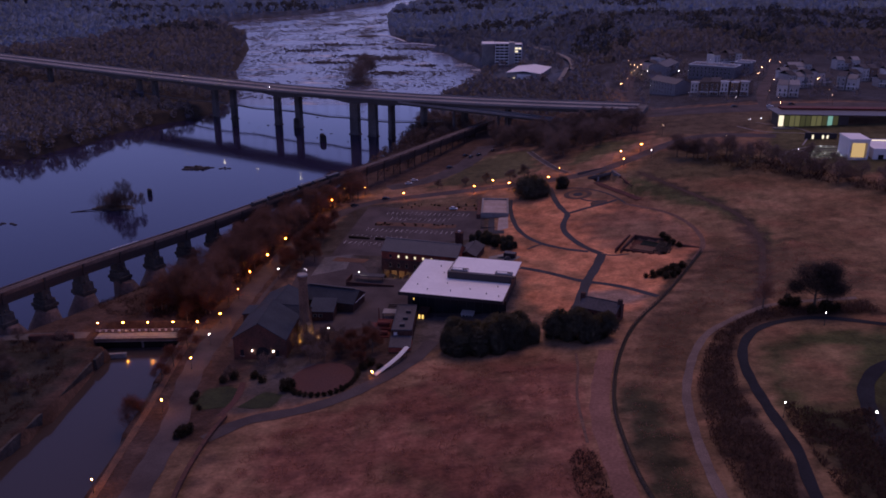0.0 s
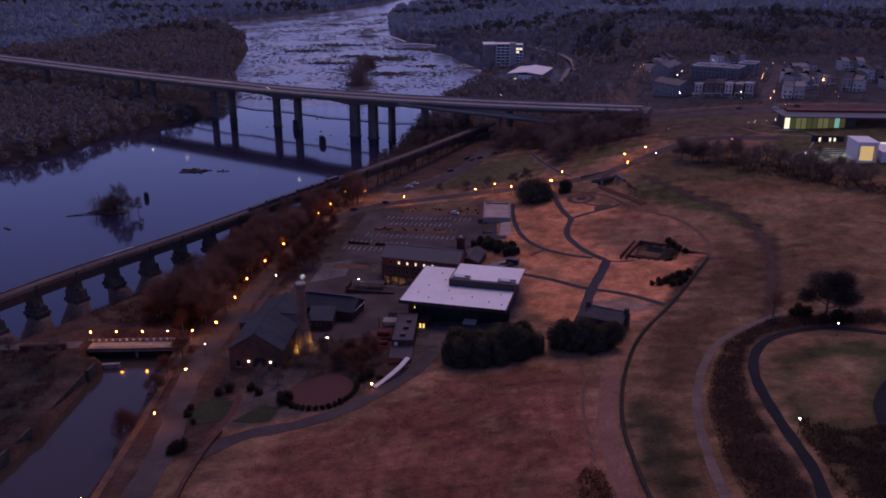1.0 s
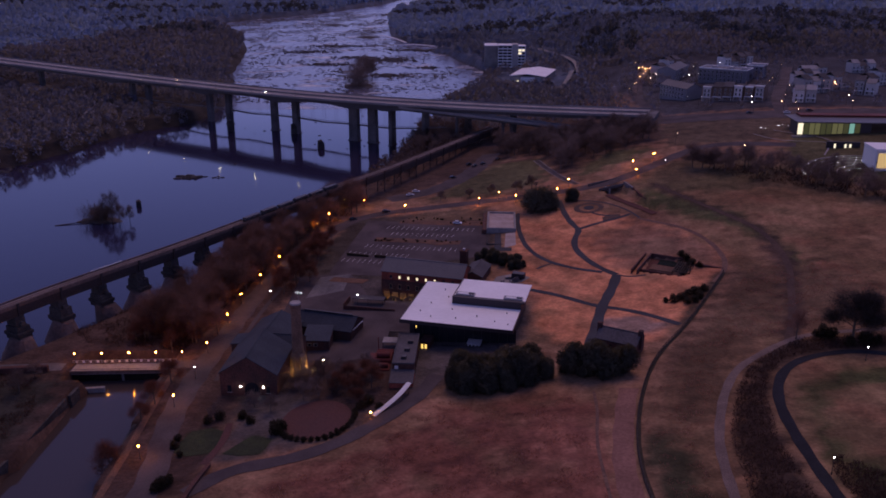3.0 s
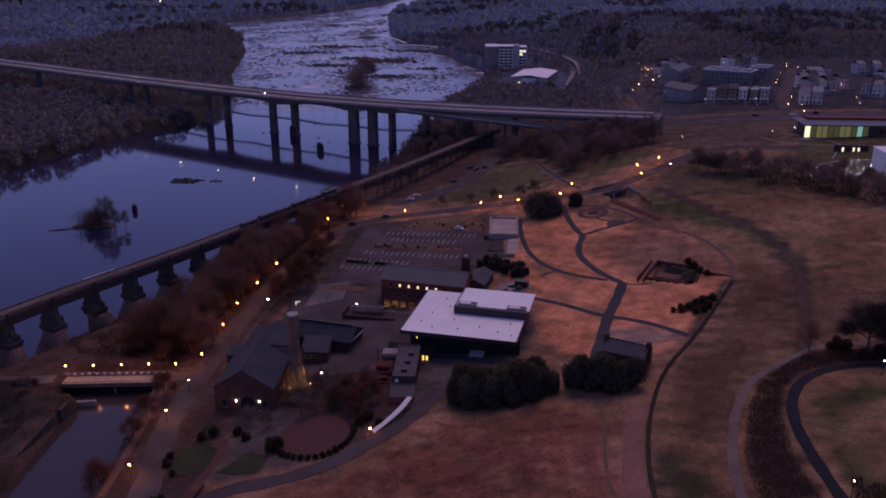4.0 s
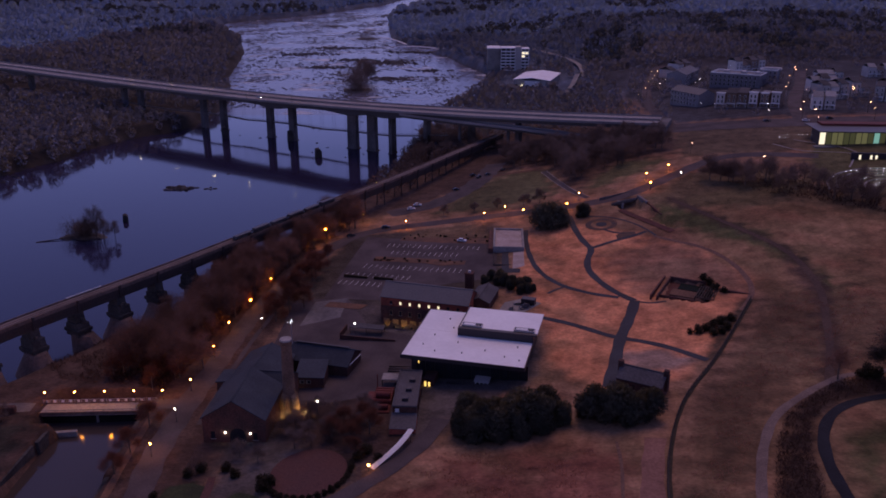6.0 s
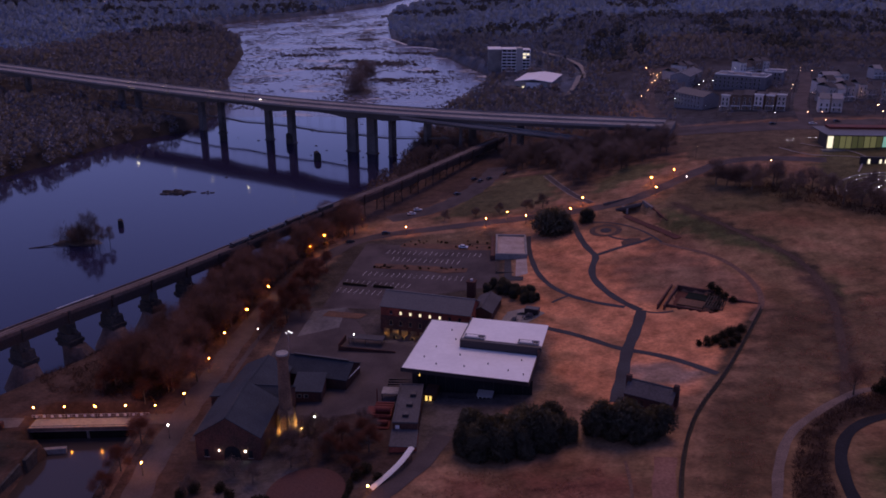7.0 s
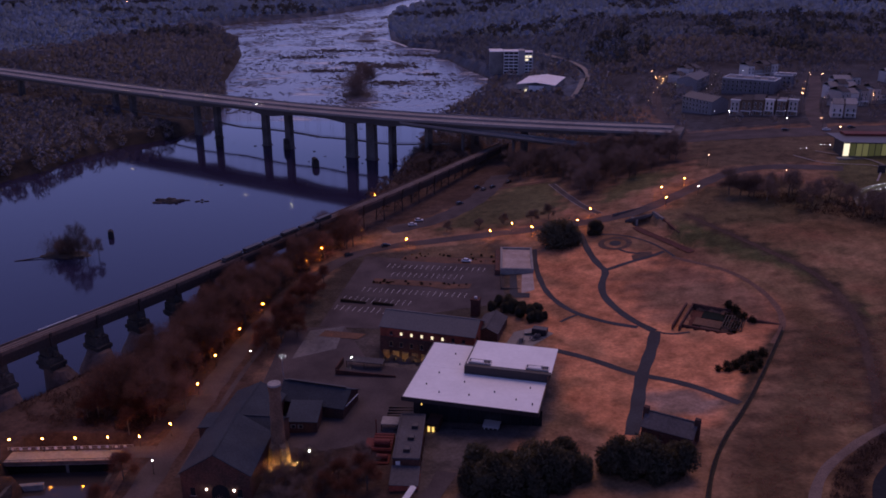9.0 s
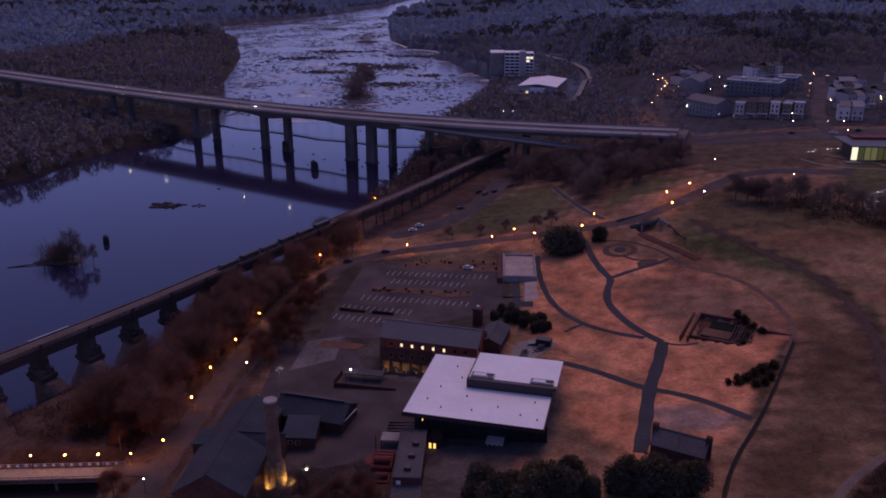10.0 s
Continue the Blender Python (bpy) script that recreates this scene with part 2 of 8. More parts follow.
# Distance haze is mixed into these base colours: bluer and paler farther off.
M_WOODS_HAZE = leafy(surface("hazed_winter_woods", (0.36, 0.50, 0.84), rough=0.95, vary=0.12, big=0.006, fine=0.05, bump=0, island=0.04, other=(0.27, 0.37, 0.63)), 0.08, True)
M_WOODS_HAZE_B = leafy(surface("hazed_brown_woods", (0.245, 0.25, 0.33), rough=0.95, vary=0.12, big=0.008, fine=0.06, bump=0, island=0.04, other=(0.17, 0.178, 0.24)), 0.08, True)
M_WOODS_HAZE_C = leafy(surface("hazed_grey_woods", (0.23, 0.29, 0.46), rough=0.95, vary=0.12, big=0.007, fine=0.05, bump=0, island=0.04, other=(0.165, 0.19, 0.29)), 0.08, True)
M_PINES_HAZE = leafy(surface("far_pines", (0.105, 0.120, 0.155), rough=0.95, vary=0.15, big=0.01, fine=0.06, bump=0, island=0.2), 0.2, True)
M_LAMP = glow("sodium_lamp", (1.0, 0.30, 0.018), 315.0)
M_LAMPWHITE = glow("white_lamp", (1.0, 0.93, 0.80), 46.0)
M_LAMPFAR = glow("far_lamp", (1.0, 0.40, 0.16), 80.0)
M_LAMPPALE = glow("far_white_lamp", (1.0, 0.86, 0.72), 62.0)
M_LAMPDOWN = glow("shielded_lamp", (1.0, 0.78, 0.42), 55.0)
M_FIRE = glow("orange_floodlight", (1.0, 0.34, 0.06), 55.0)
M_WARMWIN = glow("lit_warm_window", (1.0, 0.79, 0.52), 0.95)
M_GOLDWIN = glow("lit_gold_window", (1.0, 0.62, 0.16), 1.1)
M_GREENWIN = glow("lit_hall_window", (0.62, 0.62, 0.22), 0.05)
M_GREENBRIGHT = glow("bright_hall_window", (0.85, 0.80, 0.33), 0.09)
M_TEALWIN = glow("lit_teal_window", (0.45, 0.95, 0.80), 0.28)
M_WHITEWIN = glow("lit_white_window", (1.0, 0.86, 0.62), 0.9)


def glass():
    m = bpy.data.materials.new("dark_window_glass")
    m.use_nodes = True
    b = m.node_tree.nodes["Principled BSDF"]
    b.inputs["Base Color"].default_value = (0.02, 0.022, 0.028, 1)
    b.inputs["Roughness"].default_value = 0.08
    return m


M_GLASS = glass()
M_POLE = surface("dark_green_pole", (0.03, 0.03, 0.032), rough=0.5, vary=0.1, fine=3, bump=0, metal=0.3)
M_CARWHITE = surface("white_car_paint", (0.70, 0.70, 0.72), rough=0.25, vary=0.03, fine=1, bump=0)
M_CARDARK = surface("dark_car_paint", (0.035, 0.037, 0.045), rough=0.25, vary=0.03, fine=1, bump=0, each=0.4)
M_RUBBER = surface("tyre_rubber", (0.018, 0.018, 0.018), rough=0.9, vary=0.1, fine=4, bump=0)
M_TURF = surface("clipped_turf", (0.042, 0.050, 0.024), rough=0.95, vary=0.3, big=0.25, fine=1.8, bump=0.4, other=(0.030, 0.034, 0.020))
M_PLAZA = surface("red_paver_circle", (0.092, 0.042, 0.038), rough=0.85, vary=0.25, big=0.2, fine=2, bump=0.2, other=(0.085, 0.042, 0.04))
M_STRIPE = surface("worn_line_paint", (0.78, 0.76, 0.72), rough=0.8, vary=0.25, fine=3, bump=0)
M_BED = surface("low_dark_planting", (0.11, 0.062, 0.045), rough=0.95, vary=0.35, big=0.3, fine=1.5, bump=0.5, other=(0.075, 0.055, 0.05))
M_RUT = surface("dark_rutted_earth", (0.060, 0.039, 0.032), rough=0.95, vary=0.3, big=0.1, fine=1.2, bump=0.4, other=(0.085, 0.054, 0.042))
M_DITCH = surface("dark_ditch_growth", (0.048, 0.036, 0.026), rough=0.95, vary=0.35, big=0.3, fine=1.5, bump=0.5, other=(0.034, 0.030, 0.022))
M_TRACK = surface("dark_earth_track", (0.120, 0.070, 0.056), rough=0.95, vary=0.3, big=0.15, fine=1.2, bump=0.4, other=(0.165, 0.096, 0.070))
M_REDEARTH = surface("dark_red_earth", (0.105, 0.044, 0.036), rough=0.95, vary=0.3, big=0.15, fine=1.2, bump=0.4, other=(0.075, 0.034, 0.03))
M_TRODDEN = surface("trodden_brown_earth", (0.235, 0.122, 0.095), rough=0.95, vary=0.25, big=0.1, fine=1.2, bump=0.3, other=(0.17, 0.088, 0.068))
M_SANDY = surface("pale_sandy_paving", (0.42, 0.34, 0.31), rough=0.9, vary=0.2, big=0.2, fine=1.5, bump=0.2, other=(0.32, 0.25, 0.22))
M_SOIL = surface("bare_soil", (0.16, 0.085, 0.055), rough=0.95, vary=0.3, big=0.2, fine=1.5, bump=0.5, other=(0.10, 0.06, 0.045))
M_GREENWATER = surface("weedy_pool", (0.008, 0.014, 0.013), rough=0.9, vary=0.3, big=0.4, fine=1.5, bump=0.1)
M_FLOOD = glow("warm_floodlight", (1.0, 0.66, 0.26), 260.0)
M_UPLIGHT = glow("small_uplight", (1.0, 0.62, 0.20), 17.0)
# Emission stands in for lamplight on the shrine's inner wall and base.
M_WARMWALL = glow("shrine_glow", (1.0, 0.66, 0.30), 0.42)
M_STEPLIGHT = glow("step_light", (0.95, 0.95, 1.0), 24.0)

# ---- shape of the land ----
# heights of the slopes on a net of 80 m, from west-south to east-north
NET_X, NET_Y, NET = -200.0, 90.0, 80.0
SLOPES = (
    (-6.0, -1.9, 0.5, -0.4, -3.8, -9.4, -17.0, -25.6, -34.3, -43.0), (0.8, -0.8, -1.0, -0.5, -0.8, -4.1, -10.0, -16.0, -21.5, -26.7),
    (9.9, 3.6, -0.9, 0.2, 2.0, 0.8, -2.9, -5.8, -8.3, -10.6), (19.5, 12.3, 6.4, 5.6, 8.1, 8.3, 7.5, 6.5, 5.1, 5.4),
    (26.2, 21.3, 16.0, 13.9, 20.3, 25.9, 25.8, 21.5, 18.7, 20.5), (28.1, 25.4, 23.1, 23.1, 28.0, 36.1, 37.1, 32.8, 30.4, 32.3),
    (28.2, 28.7, 29.8, 30.9, 32.9, 38.7, 40.7, 38.4, 36.2, 37.1), (28.7, 33.2, 37.2, 39.0, 39.2, 41.7, 43.6, 42.4, 40.4, 39.6),
)
WATER = -6.3
NORTH_SHORE = [(-195, 154), (-172, 241), (-155, 266), (-134, 299), (-113, 333), (-101, 362), (-92, 413), (-63, 481), (-39, 573), (-28, 647), (-8, 739), (12, 823), (42, 947), (54, 1093), (28, 1183), (5, 1289), (-21, 1328), (12, 1424), (-13, 1432), (-60, 1482), (-97, 1600), (-128, 1989), (-129, 2380), (-60, 2830), (60, 3380)]
SOUTH_SHORE = [(-100, 3380), (-195, 2700), (-332, 2258), (-464, 2040), (-520, 1880), (-560, 1740), (-452, 1668), (-402, 1618), (-352, 1502), (-313, 1353), (-291, 1216), (-271, 1082), (-250, 982), (-222, 880), (-216, 834), (-218, 786), (-221, 731), (-235, 713), (-253, 694), (-268, 671), (-276, 645), (-281, 614), (-294, 588), (-304, 558), (-420, 566), (-640, 532), (-920, 150)]
RIVER = np.array(NORTH_SHORE + SOUTH_SHORE, float)


def spline(u):
    u = np.abs(u)
    return np.where(u < 1, 2 / 3 - u * u + u**3 / 2, np.where(u < 2, (2 - u) ** 3 / 6, 0))


def edge_distance(x, y, poly):
    """Distance to a closed outline, positive inside."""
    x, y = np.ravel(x), np.ravel(y)
    best, inside = np.full(len(x), 1e9), np.zeros(len(x), bool)
    for (ax, ay), (bx, by) in zip(poly, np.roll(poly, -1, axis=0)):
        dx, dy = bx - ax, by - ay
        k = np.clip(((x - ax) * dx + (y - ay) * dy) / (dx * dx + dy * dy), 0, 1)
        best = np.minimum(best, np.hypot(x - ax - k * dx, y - ay - k * dy))
        cross = (ay > y) != (by > y)
        inside ^= cross & (x < dx * (y - ay) / (dy if dy else 1e-9) + ax)
    return np.where(inside, best, -best)


def line_distance(x, y, line):
    best = np.full(np.shape(x), 1e9)
    for (ax, ay), (bx, by) in zip(line[:-1], line[1:]):
        dx, dy = bx - ax, by - ay
        k = np.clip(((x - ax) * dx + (y - ay) * dy) / (dx * dx + dy * dy), 0, 1)
        best = np.minimum(best, np.hypot(x - ax - k * dx, y - ay - k * dy))
    return best


def ease(v):
    v = np.clip(v, 0, 1)
    return v * v * (3 - 2 * v)


def hills(x, y):
    x, y = np.asarray(x, float), np.asarray(y, float)
    cx, cy = np.clip(x, NET_X + NET, NET_X + 6 * NET), np.clip(y, NET_Y + 40, NET_Y + 7.5 * NET)
    out = np.zeros(np.shape(x))
    for i, row in enumerate(SLOPES):
        bx = spline((cx - NET_X) / NET - i)
        for j, h in enumerate(row):
            out = out + h * bx * spline((cy - NET_Y) / NET - j)
    out = np.maximum(out, -0.8)
    far = ease((y - 750) / 500)
    swell = 9 * np.sin(x / 330 + 1.0) * np.sin(y / 420) * far
    # the town's hill sinks towards the rapids
    low = 1 - 0.7 * np.maximum(ease((y - 700) / 150) * ease((170 - x) / 80), ease((y - 850) / 80) * ease((235 - x) / 60))
    out = np.where(y > 700, out * low, out)
    return np.where(x < -190, 1.5 + 10 * ease((-x - 500) / 700) * ease((y - 700) / 600), out) + np.where(y > 750, np.maximum(swell, -0.5 * out), 0)


CANAL = np.array([(-128, 60), (-125.4, 165), (-121.5, 191), (-120.5, 223), (-119.7, 233.5), (-127.5, 236), (-127.5, 256), (-95.5, 256), (-95.5, 226), (-93.2, 195), (-91.5, 160), (-84, 60)], float)


PIT = np.array([(91, 326), (109, 317), (99.5, 297.5), (84.5, 307)], float)
COURT = np.array([(-27.0, 300.5), (-24.2, 311.6), (-5.2, 306.0), (-8.5, 295.0)], float)
UNDERPASS_CUT = np.array([(85.8, 423.0), (97.8, 428.4), (100.5, 423), (104.5, 413), (110, 384), (107, 379), (99, 396), (90.2, 411.5)], float)


def land(x, y, cut=True):
    """Height of the land at x, y."""
    x, y = np.asarray(x, float), np.asarray(y, float)
    shape = np.shape(x)
    h = hills(x, y)
    d = edge_distance(x, y, RIVER).reshape(shape)
    bank = ease(-d / 11)
    h = np.where(d > 0, WATER - np.minimum(d * 0.6, 4), WATER * (1 - bank) + h * bank)
    if cut:
        h = h - 3.4 * ease(edge_distance(x, y, UNDERPASS_CUT).reshape(shape) / 1.8)
        h = h - 4.0 * ease(edge_distance(x, y, COURT).reshape(shape) / 1.0)
    h = h - 2.8 * ease(edge_distance(x, y, PIT).reshape(shape) / 2.0)
    c = edge_distance(x, y, CANAL).reshape(shape)
    return np.where(c > 0, -7.0, h)


def at(x, y):
    return float(land(np.array([x]), np.array([y]))[0])


def blot(x, y, size, seed):
    """Smooth noise from -1 to 1, with spots of about that size."""
    out = np.zeros(np.shape(x))
    r = np.random.RandomState(seed)
    for k in range(7):
        a, s = r.uniform(0, 2 * math.pi), size * r.uniform(0.6, 1.7)
        out += np.sin((x * math.cos(a) + y * math.sin(a)) * 2 * math.pi / s + r.uniform(0, 6.3))
    return out / 3.2


# kinds of cover: colour, outline, softness of the edge in metres
STRAW, LAWN, GREEN, BRUSH, FLOOR, YARD, HAY = (0.285, 0.162, 0.099), (0.66, 0.275, 0.140), (0.115, 0.100, 0.050), (0.066, 0.042, 0.036), (0.088, 0.055, 0.045), (0.105, 0.088, 0.085), (0.215, 0.090, 0.063)
COVERS = [
    (FLOOR, [(-700, 60), (-700, 700), (20, 700), (60, 540), (30, 500), (-62, 420), (-64, 330), (-60, 230), (-66, 60)], 6),
    (YARD, [(-62, 225), (-60, 345), (-22, 345), (-10, 300), (28, 292), (36, 280), (30, 250), (14, 236), (-6, 214), (-30, 190), (-62, 180)], 4),
    (LAWN, [(38, 292), (30, 330), (36, 392), (66, 398), (96, 372), (120, 340), (122, 312), (104, 282), (92, 258), (72, 240), (44, 236), (36, 262)], 3),
    ((0.330, 0.168, 0.105), [(96, 372), (122, 336), (123, 300), (88, 306), (74, 318), (70, 352)], 8),
    ((0.235, 0.135, 0.085), [(100, 352), (116, 330), (112, 312), (92, 322), (84, 338)], 7),
    (GREEN, [(-5, 440), (30, 436), (62, 452), (66, 505), (40, 512), (10, 478)], 7),
    (GREEN, [(76, 446), (112, 466), (130, 484), (104, 492), (84, 470)], 5),
    ((0.082, 0.084, 0.036), [(107, 417), (121, 398), (137, 369), (147.5, 339), (149, 300), (143, 270), (137, 272), (142, 316), (135, 350), (119.6, 377), (104.8, 404)], 5),
    (BRUSH, [(72, 90), (72, 142), (77, 172), (87, 197), (99, 219), (111, 229), (152, 229), (152, 217), (118, 217), (100, 208), (92, 190), (88, 165), (87, 138), (88, 90)], 3),
    ((0.078, 0.076, 0.033), [(95, 100), (95, 165), (104, 196), (120, 206), (160, 200), (160, 60)], 4),
    ((0.042, 0.032, 0.025), [(93, 60), (95, 150), (104, 148), (150, 160), (190, 150), (190, 60)], 5),
    ((0.245, 0.150, 0.088), [(101, 158), (101.5, 176), (109, 191), (122, 196), (131, 190), (121, 173), (113, 151)], 4),
    ((0.15, 0.10, 0.066), [(140, 400), (172, 392), (218, 340), (232, 352), (200, 408), (168, 440), (142, 452)], 6),
    (FLOOR, [(62, 505), (72, 455), (100, 492), (150, 496), (150, 545), (130, 600), (120, 700), (20, 700), (30, 560)], 8),
    (GREEN, [(185, 420), (206, 478), (340, 470), (340, 380), (222, 380)], 5),
    ((0.066, 0.056, 0.031), [(53.7, 178), (62, 177), (65, 166), (62.5, 138), (63, 90), (52, 90), (50.5, 145)], 4),
    ((0.045, 0.047, 0.025), [(-75.5, 187.5), (-74.7, 198.5), (-68, 200.5), (-63.2, 198), (-64.6, 186), (-71, 184.8)], 1.2),
    ((0.050, 0.056, 0.026), [(-61, 185.2), (-54.5, 194.7), (-48.5, 192), (-50.2, 184)], 1.2),
    # town ground, its colour lifted towards blue for haze
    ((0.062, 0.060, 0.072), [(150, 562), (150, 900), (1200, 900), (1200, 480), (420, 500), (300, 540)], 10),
    ((0.15, 0.083, 0.064), [(139, 331), (136, 309), (133, 291), (118, 266), (112, 248), (122, 246), (136, 278), (143, 303), (145, 324)], 4),
    ((0.090, 0.086, 0.040), [(104, 404), (124, 390), (144, 364), (138, 352), (120, 366), (103, 391)], 6),
    ((0.14, 0.10, 0.058), [(98, 421), (112, 436), (140, 458), (170, 455), (190, 420), (150, 395), (118, 402)], 6),
    ((0.052, 0.044, 0.042), [(-900, 520), (-330, 575), (-292, 540), (-180, 830), (-200, 1000), (-330, 1400), (-900, 1400)], 8),
    ((0.045, 0.041, 0.034), [(-230, 90), (-126, 90), (-126, 234), (-160, 240), (-230, 200)], 5),
    ((0.185, 0.115, 0.072), [(-76, 100), (-76, 163), (-69, 166), (-65.5, 162), (-64, 136), (-64, 100)], 1.5),
    ((0.155, 0.092, 0.058), [(70, 225), (95, 258), (118, 300), (150, 300), (170, 240), (120, 238), (95, 222), (72, 178), (62, 178)], 7),
    ((0.36, 0.24, 0.19), [(58, 250), (60, 264), (72, 262), (82, 252), (74, 246)], 3),
    ((0.072, 0.058, 0.047), [(-64, 326), (-50, 408), (-36, 413), (26, 414), (27, 342), (16, 330), (-20, 322)], 4),
    ((0.19, 0.125, 0.075), [(-18, 404), (-10, 413), (20, 413), (22, 394), (0, 398)], 4),
    ((0.125, 0.088, 0.057), [(138, 480), (146, 545), (250, 522), (235, 482), (190, 470)], 6),
    ((0.092, 0.064, 0.042), [(115, 297), (98.3, 269), (85, 247.5), (81, 250), (94, 272), (108.5, 297)], 2.5),
    (BRUSH, [(-50, 227), (-46, 244), (-22, 247), (-16, 238), (-8, 214), (-30, 204)], 3),
    (HAY, [(-52, 120), (-46, 168), (-20, 182), (10, 206), (46, 200), (40, 120)], 5),
]


OUTER_TRACK = [(112, 226), (124, 252), (133, 277), (140.8, 298), (144.5, 322), (144, 345), (134.6, 369), (125.3, 391.5), (115, 416)]


def cover(x, y):
    n1, n2 = blot(x, y, 26, 3), blot(x, y, 9, 5)
    c = np.empty((len(x), 3))
    c[:] = STRAW
    # Beyond y 640 the ground colour fades to blue as painted haze.
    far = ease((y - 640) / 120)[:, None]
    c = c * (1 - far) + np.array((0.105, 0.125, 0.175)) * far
    for color, outline, soft in COVERS:
        d = edge_distance(x, y, np.array(outline, float)) + 0.5 * soft * n2
        w = ease(d / soft * 0.5 + 0.5)[:, None]
        c = c * (1 - w) + np.array(color) * w
    grassy = (c[:, 0] > 0.2)[:, None]
    worn = ease(n1 * 0.9)[:, None] * 0.58
    c = np.where(grassy, c * (1 - worn) + np.array((0.17, 0.11, 0.062)) * worn, c)
    red = ease(-n1 * 0.7 - 0.1)[:, None] * 0.35
    c = np.where(grassy, c * (1 - red) + np.array((0.33, 0.135, 0.09)) * red, c)
    meadow = ease(edge_distance(x, y, np.array([(-66, 90), (-58, 160), (-22, 178), (8, 206), (44, 203), (41, 160), (42, 90)], float)) / 6)
    n3 = np.zeros(len(x))
    for i in np.nonzero((y > 90) & (y < 500) & (x > -70) & (x < 260))[0]:
        p = Vector((x[i], y[i], 0))
        n3[i] = noise.noise(p * 0.17) * 1.3 + noise.noise(p * 0.34 + Vector((7, 3, 1))) * 1.4 + noise.noise(p * 0.05) * 0.9
    lawn = (c[:, 0] > 0.12) * (1 - meadow)
    for field, light, shade in ((meadow, (0.43, 0.215, 0.145), (0.110, 0.046, 0.040)), (lawn * 0.62, None, None)):
        pale, deep = (ease(n3 * 0.8 - 0.1) * field * 0.5)[:, None], (ease(-n3 * 0.8 - 0.1) * field * 0.72)[:, None]
        c = c * (1 - pale) + (np.array(light) if light else c * (1.35, 1.3, 1.3)) * pale
        c = c * (1 - deep) + (np.array(shade) if shade else c * (0.55, 0.62, 0.60)) * deep
    dark = ease(n2 * 0.9 - 0.25)[:, None] * 0.35
    c = c * (1 - dark * 0.6)
    slope = ease(edge_distance(x, y, np.array([(52, 60), (54, 170), (62, 205), (118, 297), (100, 415), (170, 430), (260, 300), (260, 60)], float)) / 8)[:, None]
    c = c * (1 - slope) + c * (0.92, 0.96, 0.88) * slope
    rut = ease(1.5 - line_distance(x, y, OUTER_TRACK) / 3.4 + 0.5 * n2)[:, None] * 0.75
    c = c * (1 - rut) + np.array((0.062, 0.040, 0.032)) * rut
    wet = edge_distance(x, y, RIVER)
    k = ease(wet / 3 + 1)[:, None]
    return c * (1 - k) + np.array((0.045, 0.038, 0.034)) * k


def sheet(name, xs, ys, lift=0.0):
    gx, gy = np.meshgrid(xs, ys)
    x, y = gx.ravel(), gy.ravel()
    z = land(x, y) + lift
    ny, nx = gx.shape
    i = np.arange(nx * ny).reshape(ny, nx)
    quads = np.stack([i[:-1, :-1], i[:-1, 1:], i[1:, 1:], i[1:, :-1]], -1).reshape(-1, 4)
    return np.stack([x, y, z], 1), quads


def raw_mesh(name, verts, faces, material):
    """Mesh data from arrays; faces all have the same number of corners."""
    verts, faces = np.asarray(verts, np.float32), np.asarray(faces, np.int32)
    me = bpy.data.meshes.new(name)
    me.vertices.add(len(verts))
    me.vertices.foreach_set("co", verts.ravel())
    k = faces.shape[1]
    me.loops.add(faces.size)
    me.loops.foreach_set("vertex_index", faces.ravel())
    me.polygons.add(len(faces))
    me.polygons.foreach_set("loop_start", np.arange(0, faces.size, k, dtype=np.int32))
    me.polygons.foreach_set("loop_total", np.full(len(faces), k, np.int32))
    me.materials.append(material)
    me.update()
    me.validate()
    return me


def outward(me, ways):
    """Keeps a soft direction for each corner of a crown."""
    ways = ways / (np.linalg.norm(ways, axis=1)[:, None] + 1e-6)
    me.attributes.new("outward", "FLOAT_VECTOR", "POINT").data.foreach_set("vector", ways.astype(np.float32).ravel())
    return me


def facing(v, f, ways):
    """Turns three-cornered leaves so that their fronts face the given directions."""
    a, b, c = v[f[:, 0]], v[f[:, 1]], v[f[:, 2]]
    back = (np.cross(b - a, c - a) * ways[f[:, 0]]).sum(1) < 0
    return np.where(back[:, None], f[:, ::-1], f)


def uneven(points):
    return np.array(sorted(set(np.round(points, 3))))


gx = uneven(np.concatenate([np.linspace(-4500, -700, 20), np.arange(-700, -240, 12), np.arange(-240, 262, 2), np.arange(262, 700, 12), np.linspace(700, 4500, 20)]))
gy = uneven(np.concatenate([np.linspace(-900, 60, 10), np.arange(60, 620, 2), np.arange(620, 1500, 12), np.linspace(1500, 4900, 60)]))
verts, quads = sheet("ground", gx, gy)
me = raw_mesh("ground", verts, quads, M_GROUND)
attr = me.color_attributes.new("cover", "FLOAT_COLOR", "POINT")
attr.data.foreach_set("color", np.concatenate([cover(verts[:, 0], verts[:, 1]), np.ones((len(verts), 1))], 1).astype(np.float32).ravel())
me.polygons.foreach_set("use_smooth", np.ones(len(me.polygons), bool))
ground = tagged(new("ground", me), "dry straw-coloured winter grass, brush and bare earth", "ground", kind="structure")


# ---- building helpers ----
def part(name, bm, material, parent=None, label=""):
    me = bpy.data.meshes.new(name)
    bm.to_mesh(me)
    bm.free()
    me.materials.append(material)
    ob = new(name, me)
    ob.parent = parent
    return tagged(ob, label)


def twin(ob, m, parent=None):
    """Another object on the same mesh."""
    o = new(ob.name.split(".")[0], ob.data)
    o.parent = parent
    o.matrix_basis = m
    return o


def thing(name, x, y, z, rz, label, category, group=""):
    ob = new(name)
    ob.matrix_basis = pose(x, y, z, 0, 0, rz)
    return tagged(ob, label, category, group)


